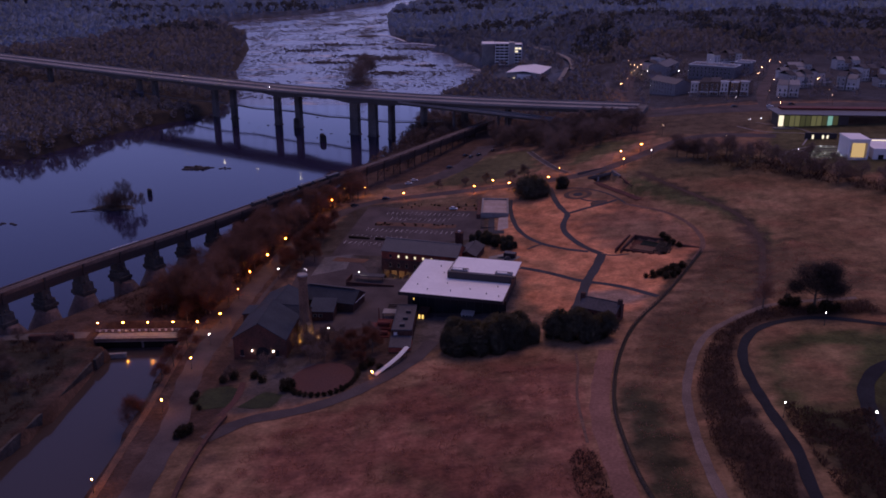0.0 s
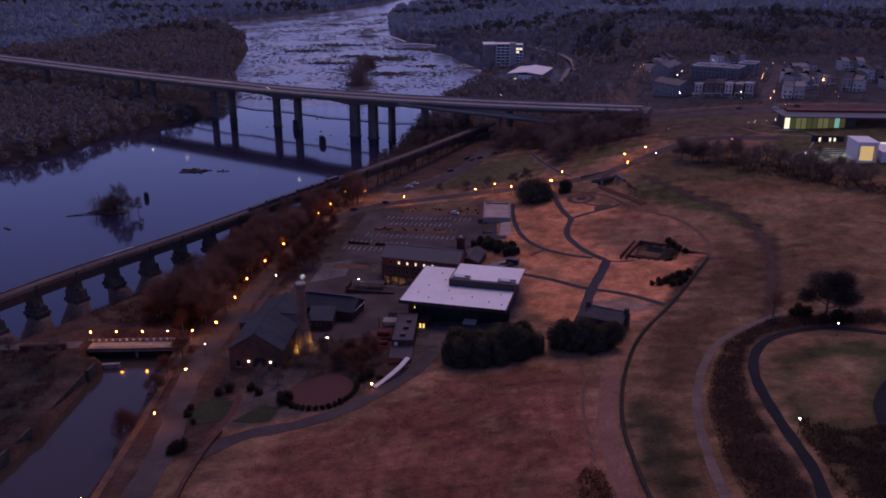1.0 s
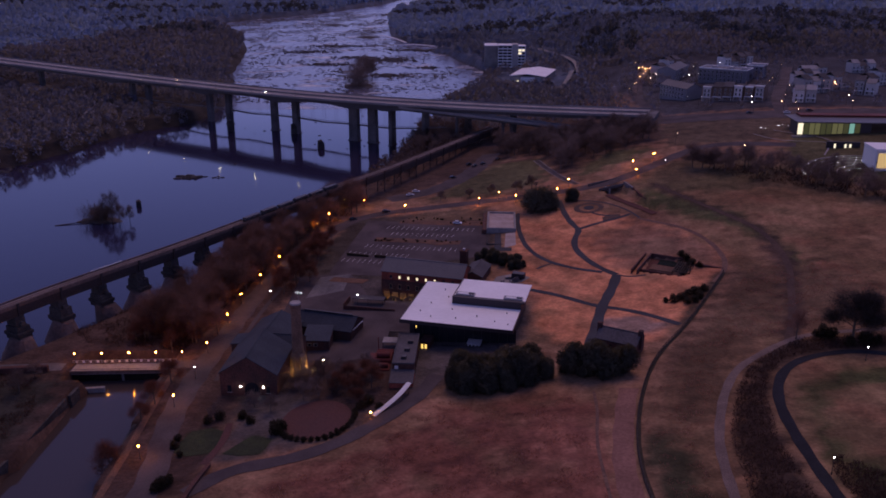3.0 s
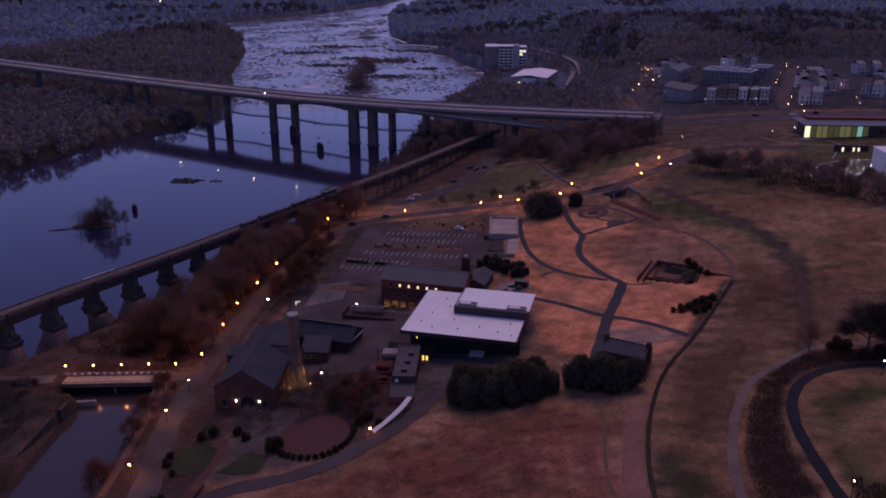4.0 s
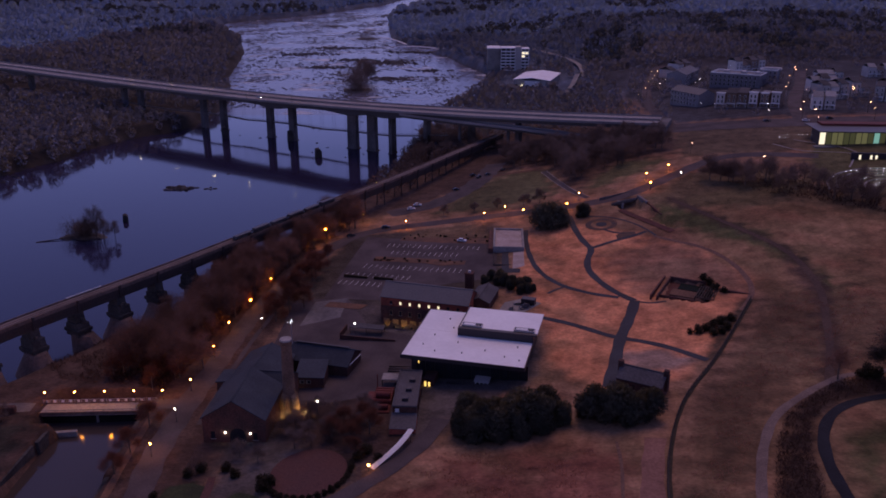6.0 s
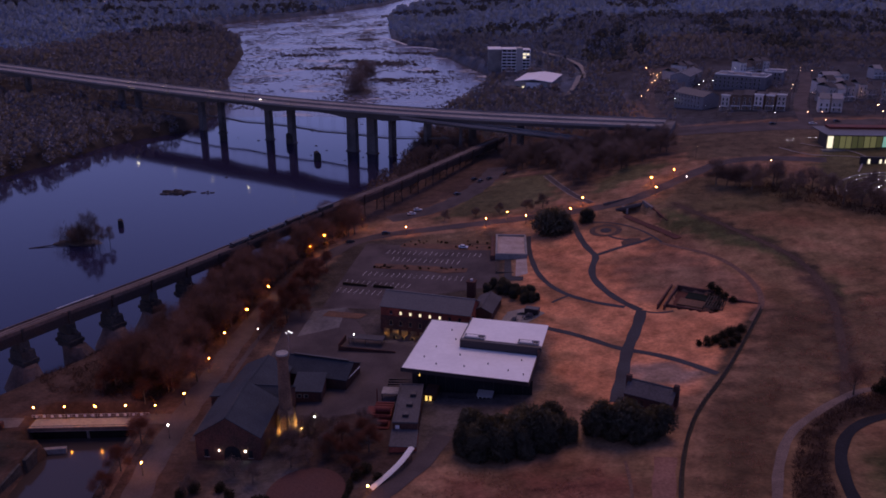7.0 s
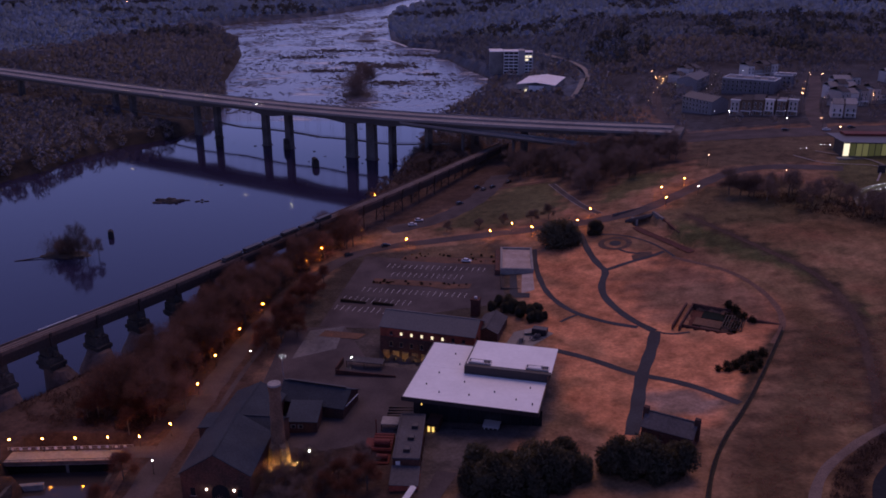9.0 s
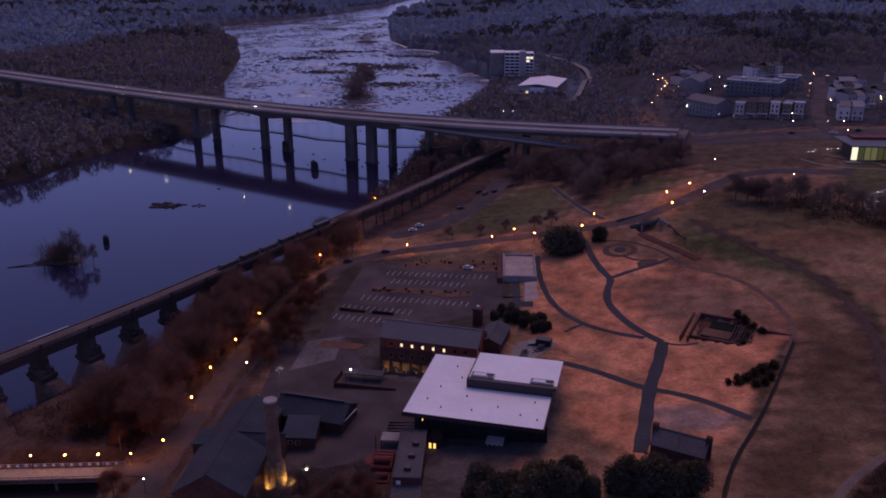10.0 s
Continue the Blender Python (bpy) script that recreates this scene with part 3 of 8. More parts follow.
def box(bm, x0, x1, y0, y1, z0, z1):
    v = [bm.verts.new((x, y, z)) for z in (z0, z1) for x, y in ((x0, y0), (x1, y0), (x1, y1), (x0, y1))]
    for f in ((3, 2, 1, 0), (4, 5, 6, 7), (0, 1, 5, 4), (1, 2, 6, 5), (2, 3, 7, 6), (3, 0, 4, 7)):
        bm.faces.new([v[i] for i in f])
    return bm


def boxed(*sizes):
    return box(bmesh.new(), *sizes)


def worn(bm, width=0.05, segments=1):
    bmesh.ops.bevel(bm, geom=bm.edges[:], offset=width, segments=segments, affect="EDGES")
    return bm


def prism(bm, outline, a, b, axis="y"):
    """An outline of (across, height) drawn along y, or along x, or of (x, y) drawn up z."""
    put = {"y": lambda p, q: (p[0], q, p[1]), "x": lambda p, q: (q, p[0], p[1]), "z": lambda p, q: (p[0], p[1], q)}[axis]
    lo, hi = [bm.verts.new(put(p, a)) for p in outline], [bm.verts.new(put(p, b)) for p in outline]
    bm.faces.new(lo), bm.faces.new(hi[::-1])
    for i in range(len(outline)):
        j = (i + 1) % len(outline)
        bm.faces.new((lo[j], lo[i], hi[i], hi[j]))
    bmesh.ops.recalc_face_normals(bm, faces=bm.faces[:])
    return bm


def tube(bm, p, q, r0, r1, n=8):
    p, q = Vector(p), Vector(q)
    m = (q - p).to_track_quat("Z", "Y").to_matrix()
    rings = [[bm.verts.new(c + m @ Vector((r * math.cos(2 * math.pi * i / n), r * math.sin(2 * math.pi * i / n), 0))) for i in range(n)] for c, r in ((p, r0), (q, r1))]
    for i in range(n):
        j = (i + 1) % n
        bm.faces.new((rings[0][i], rings[0][j], rings[1][j], rings[1][i]))
    bm.faces.new(rings[0][::-1]), bm.faces.new(rings[1])
    return bm


def ball(bm, c, r, u=10, v=7, squash=1.0):
    bmesh.ops.create_uvsphere(bm, u_segments=u, v_segments=v, radius=r, matrix=Matrix.Translation(c) @ Matrix.Diagonal((1, 1, squash, 1)))
    return bm


def along(line, step):
    """Points every step along a smoothed line, with the direction."""
    pts = np.array(line, float)
    for _ in range(3):
        q = np.empty((2 * len(pts) - 2, pts.shape[1]))
        q[0::2], q[1::2] = pts[:-1] * 0.75 + pts[1:] * 0.25, pts[:-1] * 0.25 + pts[1:] * 0.75
        pts = np.vstack([pts[:1], q, pts[-1:]])
    seg = np.hypot(*np.diff(pts[:, :2], axis=0).T)
    s = np.concatenate([[0], np.cumsum(seg)])
    u = np.linspace(0, s[-1], max(2, int(s[-1] / step) + 1))
    out = np.stack([np.interp(u, s, pts[:, k]) for k in range(pts.shape[1])], 1)
    d = np.gradient(out[:, :2], axis=0)
    return out, d / np.linalg.norm(d, axis=1)[:, None]


def strip(name, line, width, lift, material, label, category, kind="structure", step=2.0, thick=0.0, lanes=4):
    """A road or path laid over the land."""
    pts, d = along(line, step)
    n = np.stack([-d[:, 1], d[:, 0]], 1)
    verts = []
    for k in np.linspace(-0.5, 0.5, lanes + 1):
        wob = 0.12 * width * 0.3 * np.sin(np.arange(len(pts)) * 0.9 + k * 9) * (abs(k) == 0.5)
        p = pts[:, :2] + n * (k * width + wob)[:, None]
        verts.append(np.column_stack([p, np.maximum(land(p[:, 0], p[:, 1], False), -0.8) + lift]))
    verts = np.array(verts)
    m = len(pts)
    i = np.arange((lanes + 1) * m).reshape(lanes + 1, m)
    quads = np.stack([i[:-1, :-1], i[:-1, 1:], i[1:, 1:], i[1:, :-1]], -1).reshape(-1, 4)[:, ::-1]
    return tagged(new(name, raw_mesh(name, verts.reshape(-1, 3), quads, material)), label, category, kind=kind)


def patch(name, outline, lift, material, label, category, step=2.0, kind="structure"):
    """A paved or bare area laid over the land."""
    poly = np.array(outline, float)
    xs, ys = np.arange(poly[:, 0].min(), poly[:, 0].max() + step, step), np.arange(poly[:, 1].min(), poly[:, 1].max() + step, step)
    bm = bmesh.new()
    face = bm.faces.new([bm.verts.new((x, y, 0)) for x, y in poly])
    for axis, values in (((1, 0, 0), xs[1:-1]), ((0, 1, 0), ys[1:-1])):
        for v in values:
            bmesh.ops.bisect_plane(bm, geom=bm.verts[:] + bm.edges[:] + bm.faces[:], plane_co=(v, v, 0), plane_no=axis)
    co = np.array([v.co[:] for v in bm.verts])
    z = np.maximum(land(co[:, 0], co[:, 1], False), -0.8) + lift
    for v, h in zip(bm.verts, z):
        v.co.z = h
    bmesh.ops.recalc_face_normals(bm, faces=bm.faces[:])
    if sum(f.normal.z for f in bm.faces) < 0:
        bmesh.ops.reverse_faces(bm, faces=bm.faces[:])
    return tagged(part(name, bm, material), label, category, kind=kind)


# ---- water ----
bm = boxed(-1500, 700, 60, 800, WATER - 0.3, WATER)
tagged(part("water", bm, M_WATER), "calm dark blue river reflecting the dusk sky", "river", kind="structure")
bm = boxed(-1500, 700, 800, 4900, WATER - 0.3, WATER + 0.02)
tagged(part("water", bm, M_RAPIDS), "shallow broken river water over rock ledges", "river", kind="structure")
bm = prism(bmesh.new(), [tuple(p) for p in CANAL], -5.3, -4.9, "z")
tagged(part("canal_water", bm, M_CANAL), "still dark canal water", "canal", kind="structure")

# ---- streets and paths ----
STREET = [(-72, 60), (-77, 137), (-77, 175), (-83, 208), (-83, 232), (-81, 262), (-79, 290), (-76, 320), (-67, 360), (-52, 402), (-36, 418), (-12, 422.5), (20, 426), (50, 426.5), (66, 426.5), (79, 427.5), (92, 430), (107, 438.5), (136, 460), (152, 471), (172, 472), (205, 458)]
strip("road", STREET, 7.8, 0.10, M_ASPHALT, "dark asphalt street along the river bank", "street", lanes=6)
strip("pavement", [(-87.5, 137), (-88.5, 165), (-89.6, 195), (-91, 220), (-91.2, 236)], 2.2, 0.14, M_SOIL, "trodden earth walk beside the canal", "path")
strip("pavement", [(-75, 232), (-74, 262), (-72, 290), (-68, 318)], 1.8, 0.16, M_ASPHALT, "concrete pavement beside the street", "pavement")
strip("road", [(-66, 166), (-56, 177), (-44, 179), (-31, 185), (-17, 199), (-6, 214), (-1, 228)], 5.5, 0.12, M_ASPHALT, "curved service lane round the ironworks yard", "lane")
strip("road", [(-96, 245.3), (-90, 245.6), (-85, 245), (-80, 243)], 6.0, 0.2, M_ASPHALT, "approach to the canal bridge", "lane")
strip("path", [(88.2, 411), (92, 401.5), (98, 390), (105, 375)], 3.4, 0.35, M_REDEARTH, "dark red earth ramp beside the wall", "path")
LAWN_PATHS = [
    ([(63, 412), (62.8, 401.5), (63.3, 385), (65, 372), (66.9, 365.5), (63, 355), (61, 344), (63, 331), (67.2, 317.5), (73, 306.5)], 2.9),
    ([(73.4, 306.5), (69.2, 294), (65.2, 284), (60.9, 273.5), (56, 256), (50.5, 239)], 4.1),
    ([(40, 399), (38.6, 385), (38.3, 369.5), (39.8, 348), (46.4, 330), (57.3, 318), (68, 311)], 2.3),
    ([(66.6, 366.5), (77.5, 372.3), (88.7, 376.1), (94, 379.4)], 2.3),
    ([(36.5, 299), (48, 289.6), (59, 276), (69, 270), (77, 262), (84.5, 251.2)], 2.7),
    ([(50, 327), (45, 324.5), (41.7, 321.3)], 1.2),
    ([(73.2, 306), (78.3, 302.5), (84.4, 303.1)], 1.1),
    ([(76, 388), (79, 383), (84, 380)], 1.4),
    ([(66, 409), (72, 408), (79, 405), (85, 399.7), (91, 391), (95, 381), (97, 373)], 1.1),
]
for line, width in LAWN_PATHS:
    strip("path", line, width, 0.09, M_DAMP, "dark winding garden path", "path")
circle = [(76 + 2.6 * math.cos(a), 395 + 3.0 * math.sin(a)) for a in np.linspace(0, 2 * math.pi, 20, endpoint=False)]
patch("path", circle, 0.09, M_DAMP, "round dark stone set in the lawn", "path", step=4)
ring_bed = [(76 + 6.3 * math.cos(a), 395 + 6.6 * math.sin(a)) for a in np.linspace(0, 2 * math.pi, 40)]
strip("planting_bed", ring_bed, 2.6, 0.08, M_BED, "dark ring bed of low plants in the lawn", "planting bed")
patch("planting_bed", [(79.6, 374), (80, 379), (84, 382), (89, 380.6), (89, 377)], 0.08, M_BED, "dark low garden bed beside the path", "planting bed", step=3)
strip("path", [(66.2, 60), (66.2, 117.8), (66.8, 134.3), (68.9, 151.4), (71.9, 168.3), (76.9, 183.1), (82.6, 197.3), (91, 212.3), (101.5, 221.2), (111.8, 228.6), (122, 233.5), (150, 232)], 2.6, 0.09, M_GRAVEL, "pale gravel track along the slope", "track")
strip("path", [(84, 60), (85.7, 115.2), (89.9, 133.4), (90.3, 149.1), (91.4, 164.2), (93.1, 179.5), (95.7, 191.8), (101.2, 204.7), (109.4, 213.9), (121.3, 217.8), (132.3, 217), (147.8, 207), (170, 196)], 3.0, 0.12, M_LANE, "smooth dark asphalt lane", "lane")
strip("path", [(106, 100), (109.4, 130.9), (114.2, 147), (118, 159.5), (123.7, 169.6), (134.1, 179.9), (160, 184)], 4.2, 0.12, M_LANE, "smooth dark asphalt lane", "lane")
strip("path", OUTER_TRACK, 2.6, 0.07, M_RUT, "old earth track across the hillside", "track")
strip("path", [(96, 373), (99.8, 368), (113.6, 354), (119.6, 335.2), (120, 315.2), (116.2, 300.7), (107.9, 288.4)], 2.2, 0.07, M_TRACK, "old earth track across the hillside", "track")
strip("path", [(45.6, 60), (45.3, 120.6), (45.3, 140.7), (45.9, 159.4), (49.3, 177.1), (53.2, 193.1), (57, 206)], 5.6, 0.07, M_TRODDEN, "broad trodden brown track beside the fence", "track")
strip("path", [(46.5, 206), (45.5, 193), (42, 176), (41, 160), (40.4, 146)], 0.9, 0.10, M_TRACK, "narrow dark runnel along the meadow", "track")
for shift in (-1.7, 1.7):
    strip("pavement", [(76 + shift, 436), (70 + shift, 450), (64 + shift, 476), (60 + shift, 500)], 0.4, 0.16, M_PAVING, "pale kerb beside the climbing footpath", "kerb")
strip("pavement", [(76, 436), (70, 450), (64, 476), (60, 500)], 3.0, 0.1, M_ASPHALT, "pale footpath climbing to the bridge", "footpath")
strip("pavement", [(30, 508), (44, 508), (60, 506)], 3.4, 0.1, M_SOIL, "bare bank below the bridge", "bank")
AVENUE = [(136, 556), (165, 545), (200, 536), (240, 530), (300, 524), (380, 516), (500, 500)]
strip("road", AVENUE, 24, 0.14, M_ASPHALT, "wide avenue at the end of the bridge", "avenue", lanes=8)
strip("road", [(228, 542), (243, 590), (264, 640), (285, 684), (297, 712), (325, 782)], 9, 0.12, M_ASPHALT, "side street between the houses", "street")
strip("road", [(150, 555), (156, 640), (170, 720), (192, 790), (218, 860)], 8, 0.12, M_ASPHALT, "side street between the houses", "street")
strip("road", [(-30, 446), (-8, 456), (8, 474), (22, 500), (34, 540)], 13, 0.08, M_ASPHALT, "parking ground below the viaduct", "parking", lanes=6)
strip("road", [(-185, 238), (-160, 241.5), (-146, 243), (-131, 243.7)], 5.6, 0.14, M_PIER, "pale lane over the island to the canal bridge", "lane")
strip("path", [(-150, 130), (-138, 150), (-134, 175), (-142, 196), (-160, 200)], 2.4, 0.1, M_GRAVEL, "curved gravel path on the island", "path")

# ---- parking lot ----
LOT = [(-50, 331), (-38.5, 407), (25.5, 386), (22, 343), (-18, 336), (-21, 325)]
patch("parking_lot", LOT, 0.09, M_ASPHALT, "empty asphalt parking lot with worn lines", "parking lot", step=3)
patch("yard", [(-64, 230), (-62, 330), (-40, 330), (-28, 299), (-12, 291), (-2, 292), (-16, 254), (-19, 248), (-36, 243), (-46, 246), (-52, 226)], 0.07, M_ASPHALT, "asphalt yard between the old buildings", "yard", step=3)
LOT_TURN = -17.0
stall = boxed(-0.06, 0.06, -2.4, 2.4, 0, 0.02)
stall_me = bpy.data.meshes.new("parking_line")
stall.to_mesh(stall_me)
stall.free()
stall_me.materials.append(M_STRIPE)
lot_lines = tagged(new("parking_lines"), "worn white parking lines on asphalt", "road marking", kind="structure")
c, s = math.cos(radians(LOT_TURN)), math.sin(radians(LOT_TURN))
for ox, oy, count in ((-27.0, 393.0, 18), (-24.5, 382.5, 13), (-36.0, 366.5, 18), (-43.5, 357.5, 12), (-45.5, 348.5, 12)):
    for i in range(count):
        x, y = ox + 2.65 * i * c, oy + 2.65 * i * s
        o = new("parking_line", stall_me)
        o.parent = lot_lines
        slope = math.degrees(math.atan((at(x, y + 1) - at(x, y - 1)) / 2))
        o.matrix_basis = pose(x, y, at(x, y) + 0.125, slope, 0, LOT_TURN)
patch("planting_bed", [(-33, 372.5), (-32, 378), (-4, 369.8), (2, 366), (10, 365), (9, 360.5), (-2, 361), (-8, 365)], 0.22, M_SOIL, "reddish planting island with bare soil", "planting bed", step=3)
patch("planting_bed", [(-22, 399), (-20, 404), (22, 392), (21, 385), (0, 391)], 0.15, M_SOIL, "reddish planting strip beside the lot", "planting bed", step=3)
patch("planting_bed", [(-49, 322), (-34, 318), (-31, 322), (-47, 327)], 0.18, M_SOIL, "reddish planting strip beside the lot", "planting bed", step=3)
patch("pavement", [(-56, 304), (-41, 311), (-40, 330), (-53, 327)], 0.12, M_PIER, "worn pale concrete yard slab", "yard", step=4)
patch("pavement", [(26, 300), (38, 312), (33, 319), (24, 316), (20, 306)], 0.12, M_PAVING, "pale garden paving behind the workshop", "paving", step=4)
patch("pavement", [(29.8, 351), (31.7, 371), (36.4, 371), (35.3, 353.5)], 0.10, M_SANDY, "bare sandy forecourt beside the ruin", "forecourt", step=4)
patch("path", [(25, 352), (26.6, 371), (29.4, 371), (28.4, 352), (33.2, 350.6), (32.6, 346), (27, 347.4)], 0.12, M_DAMP, "dark stone walk beside the ruin", "path", step=4)
# low walls in the lot
for x, y, l in ((-39, 352.8, 11), (-26.5, 348.8, 9)):
    bm = worn(boxed(-l / 2, l / 2, -0.5, 0.5, -0.6, 1.1), 0.12)
    o = tagged(part("hedge_wall", bm, M_HEDGE), "low dark clipped hedge in the parking lot", "hedge", "parking hedges")
    o.matrix_basis = pose(x, y, at(x, y), 0, 0, LOT_TURN)
ring = [(-37 + 10.5 * math.cos(a), 203 + 12 * math.sin(a)) for a in np.linspace(0, 2 * math.pi, 28, endpoint=False)]
patch("plaza", ring, 0.10, M_PLAZA, "round plaza of dark red pavers", "plaza", step=3)

for outline in ([(-75.5, 187.5), (-74.9, 194), (-73.5, 199), (-68, 200.3), (-63.2, 198), (-63.8, 191), (-65, 186), (-71, 184.8)], [(-61, 185.2), (-58, 190), (-54.5, 194.7), (-51, 193.6), (-48.5, 192), (-49, 187.5), (-50.6, 184), (-56, 183.6)]):
    patch("lawn", outline, 0.10, M_TURF, "dark green clipped lawn before the foundry", "lawn", step=3)
strip("path", [(-63.2, 203), (-62.6, 196), (-63, 188), (-65, 180)], 2.2, 0.11, M_PLAZA, "red paver walk between the clipped lawns", "path")

# ---- canal walls ----
def canal_wall(name, line, side, z0, z1, thick, material, label):
    """A stone wall in courses along the canal."""
    pts, d = along(line, 5.0)
    root = tagged(new(name), label, "canal wall", kind="structure")
    for (x, y), (ex, ey) in zip(pts[:-1, :2], pts[1:, :2]):
        l = math.hypot(ex - x, ey - y)
        for k in range(3):
            h0, h1 = z0 + (z1 - z0) * k / 3, z0 + (z1 - z0) * (k + 1) / 3
            bm = worn(boxed(0.02, l - 0.02, 0, side * (thick + random.uniform(-0.08, 0.05)), h0 + 0.02, h1) if side > 0 else boxed(0.02, l - 0.02, -(thick + random.uniform(-0.08, 0.05)), 0, h0 + 0.02, h1), 0.05)
            o = part("stone", bm, material, root)
            o.matrix_basis = pose(x, y, 0, 0, 0, math.degrees(math.atan2(ey - y, ex - x)))


canal_wall("canal_wall_west", [(-126.6, 100), (-125.6, 165), (-121.9, 191), (-120.9, 222)], 1, -7, -0.75, 1.0, M_STONE, "old granite canal wall in rough courses")
canal_wall("canal_wall_step", [(-120.2, 223.5), (-119.9, 231)], 1, -7, -0.65, 1.2, M_STONE, "old granite canal wall in rough courses")
canal_wall("canal_wall_quay", [(-121.2, 232.5), (-113.5, 233.6)], 1, -7, -3.2, 1.4, M_CONCRETE, "pale worn quay end of the canal wall")
canal_wall("canal_wall_east", [(-86.6, 100), (-91.2, 160), (-92.9, 195), (-95.2, 226), (-95.2, 241)], -1, -7, -0.35, 1.4, M_STONE, "old granite canal wall in rough courses")

# ---- canal bridge ----
cb = thing("canal_bridge", -111, 244.6, -1.35, 2.5, "flat concrete road bridge over the canal with pale railings", "bridge")
part("deck", worn(boxed(-21, 21, -2.9, 2.9, -0.9, 0.35), 0.08), M_CONCRETE, cb)
for y in (-3.2, 2.9):
    part("beam", worn(boxed(-21, 18, y, y + 0.3, -0.5, 0.65), 0.05), M_EARTH, cb, "stained concrete edge beam")
rail = part("railing", boxed(-18, 18, 2.98, 3.1, 1.55, 1.66), M_GREYMETAL, cb, "pale metal railing")
part("lower_rail", boxed(-18, 18, 3.0, 3.08, 0.95, 1.02), M_GREYMETAL, rail)
for i in range(19):
    part("post", boxed(-18 + 2 * i - 0.06, -18 + 2 * i + 0.06, 2.98, 3.1, 0.75, 1.6), M_GREYMETAL, rail)
for i in range(14):
    part("panel", worn(boxed(-17.2 + 2.5 * i, -16.4 + 2.5 * i, 2.9, 2.98, 0.8, 1.5 + 0.15 * (i % 2)), 0.03), M_WHITE, rail, "white rail panel")
part("hand_rail", boxed(-18, 18, -3.1, -3.0, 1.2, 1.3), M_POLE, cb, "dark hand rail")
for i in range(13):
    part("post", boxed(-18 + 3 * i - 0.05, -18 + 3 * i + 0.05, -3.1, -3.0, 0.75, 1.2), M_POLE, cb)
for x in (-17.6, 17.6):
    part("abutment", worn(boxed(x - 0.8, x + 0.8, -2.8, 2.8, -6, -1.0), 0.06), M_STONE, cb)
# Fills the black void below the deck; its shade is painted in.
part("breast_wall", worn(boxed(-17.2, 17.2, -2.5, -2.1, -6, -1.05), 0.05), M_DECKSHADE, cb, "dam wall beneath the deck, shade in its black colour")
part("pier", worn(boxed(0.3, 1.1, -2.75, -2.5, -6, -1.0), 0.04), M_PIER, cb)

bm = worn(boxed(-8, 8, -1, 1, -0.2, 2.2), 0.3)
o = tagged(part("brick_wall", bm, M_DARKBRICK), "low dark brick wall beside the island end of the bridge", "wall")
o.matrix_basis = pose(-143, 240, at(-143, 240), 0, 0, 6)

# ---- highway bridge ----
DECK = [(-1000, 1265, 27), (-700, 1070, 26), (-510, 945, 26), (-300, 797, 25.8), (-148, 699, 26), (-64, 650, 27.4), (10, 611, 29.4), (80, 579, 31.5), (142, 556, 33.4)]
BW = 31.0


def deck_at(x):
    pts, d = DECK_PTS
    i = int(np.argmin(np.abs(pts[:, 0] - x)))
    return pts[i], d[i]


DECK_PTS = along(DECK, 6.0)
bridge = thing("highway_bridge", 0, 0, 0, 0, "long twin-roadway concrete bridge on tall piers over the river", "bridge")


def ribbon(pts, d, profile, depth=None):
    """A section of (across, height) swept along the line; depth: extra drop of the points below -1.5 at each place."""
    bm = bmesh.new()
    rows = []
    for k, (p, t) in enumerate(zip(pts, d)):
        n = (-t[1], t[0])
        rows.append([bm.verts.new((p[0] + n[0] * a, p[1] + n[1] * a, p[2] + h - (depth[k] if depth is not None and h < -1.5 else 0))) for a, h in profile])
    for r, q in zip(rows[:-1], rows[1:]):
        for i in range(len(profile)):
            j = (i + 1) % len(profile)
            bm.faces.new((r[i], r[j], q[j], q[i]))
    bm.faces.new(rows[0]), bm.faces.new(rows[-1][::-1])
    bmesh.ops.recalc_face_normals(bm, faces=bm.faces[:])
    return bm


PAIRS = [(-690, 5), (-560, 5), (-430, 5), (-300, 4.6), (-280, 4.6), (-207, 4.8), (-190.5, 4.8), (-142, 5.4), (-122.5, 5.4), (-70.5, 8.0), (-55, 7.2), (-38, 3.0), (-12, 2.8), (22, 3.0), (52, 3.0)]
spans = np.array([np.mean(p) for p in ((-690,), (-560,), (-430,), (-311,), (-203,), (-128,), (-64,), (-37,), (-11,), (22,), (52,), (100,), (139,))])
px = DECK_PTS[0][:, 0]
mid = np.min(np.abs(px[:, None] - spans[None, :]), axis=1)
haunch = 2.6 * np.exp(-((mid / 13.0) ** 2)) * (px < -20)
for a0, a1 in ((-BW / 2, -1.0), (1.0, BW / 2)):
    part("roadway", ribbon(*DECK_PTS, [(a0, -0.6), (a1, -0.6), (a1, 0), (a0, 0)]), M_DECK, bridge, "pale concrete roadway")
    w = a1 - a0
    part("girder", ribbon(*DECK_PTS, [(a0 + 1.6, -0.6), (a0 + 1.6, -3.0), (a1 - 1.6, -3.0), (a1 - 1.6, -0.6)], haunch), M_GIRDER, bridge, "dark haunched box girder")
for a in (-BW / 2, -1.2, 1.0, BW / 2 - 0.35):
    part("parapet", ribbon(*DECK_PTS, [(a, 0), (a + 0.35, 0), (a + 0.25, 0.95), (a + 0.1, 0.95)]), M_DECK, bridge, "concrete barrier")
for a in (-8.4, 8.2):
    part("lane_line", ribbon(*DECK_PTS, [(a, 0.004), (a + 0.2, 0.004), (a + 0.2, 0.02), (a, 0.02)]), M_STRIPE, bridge)
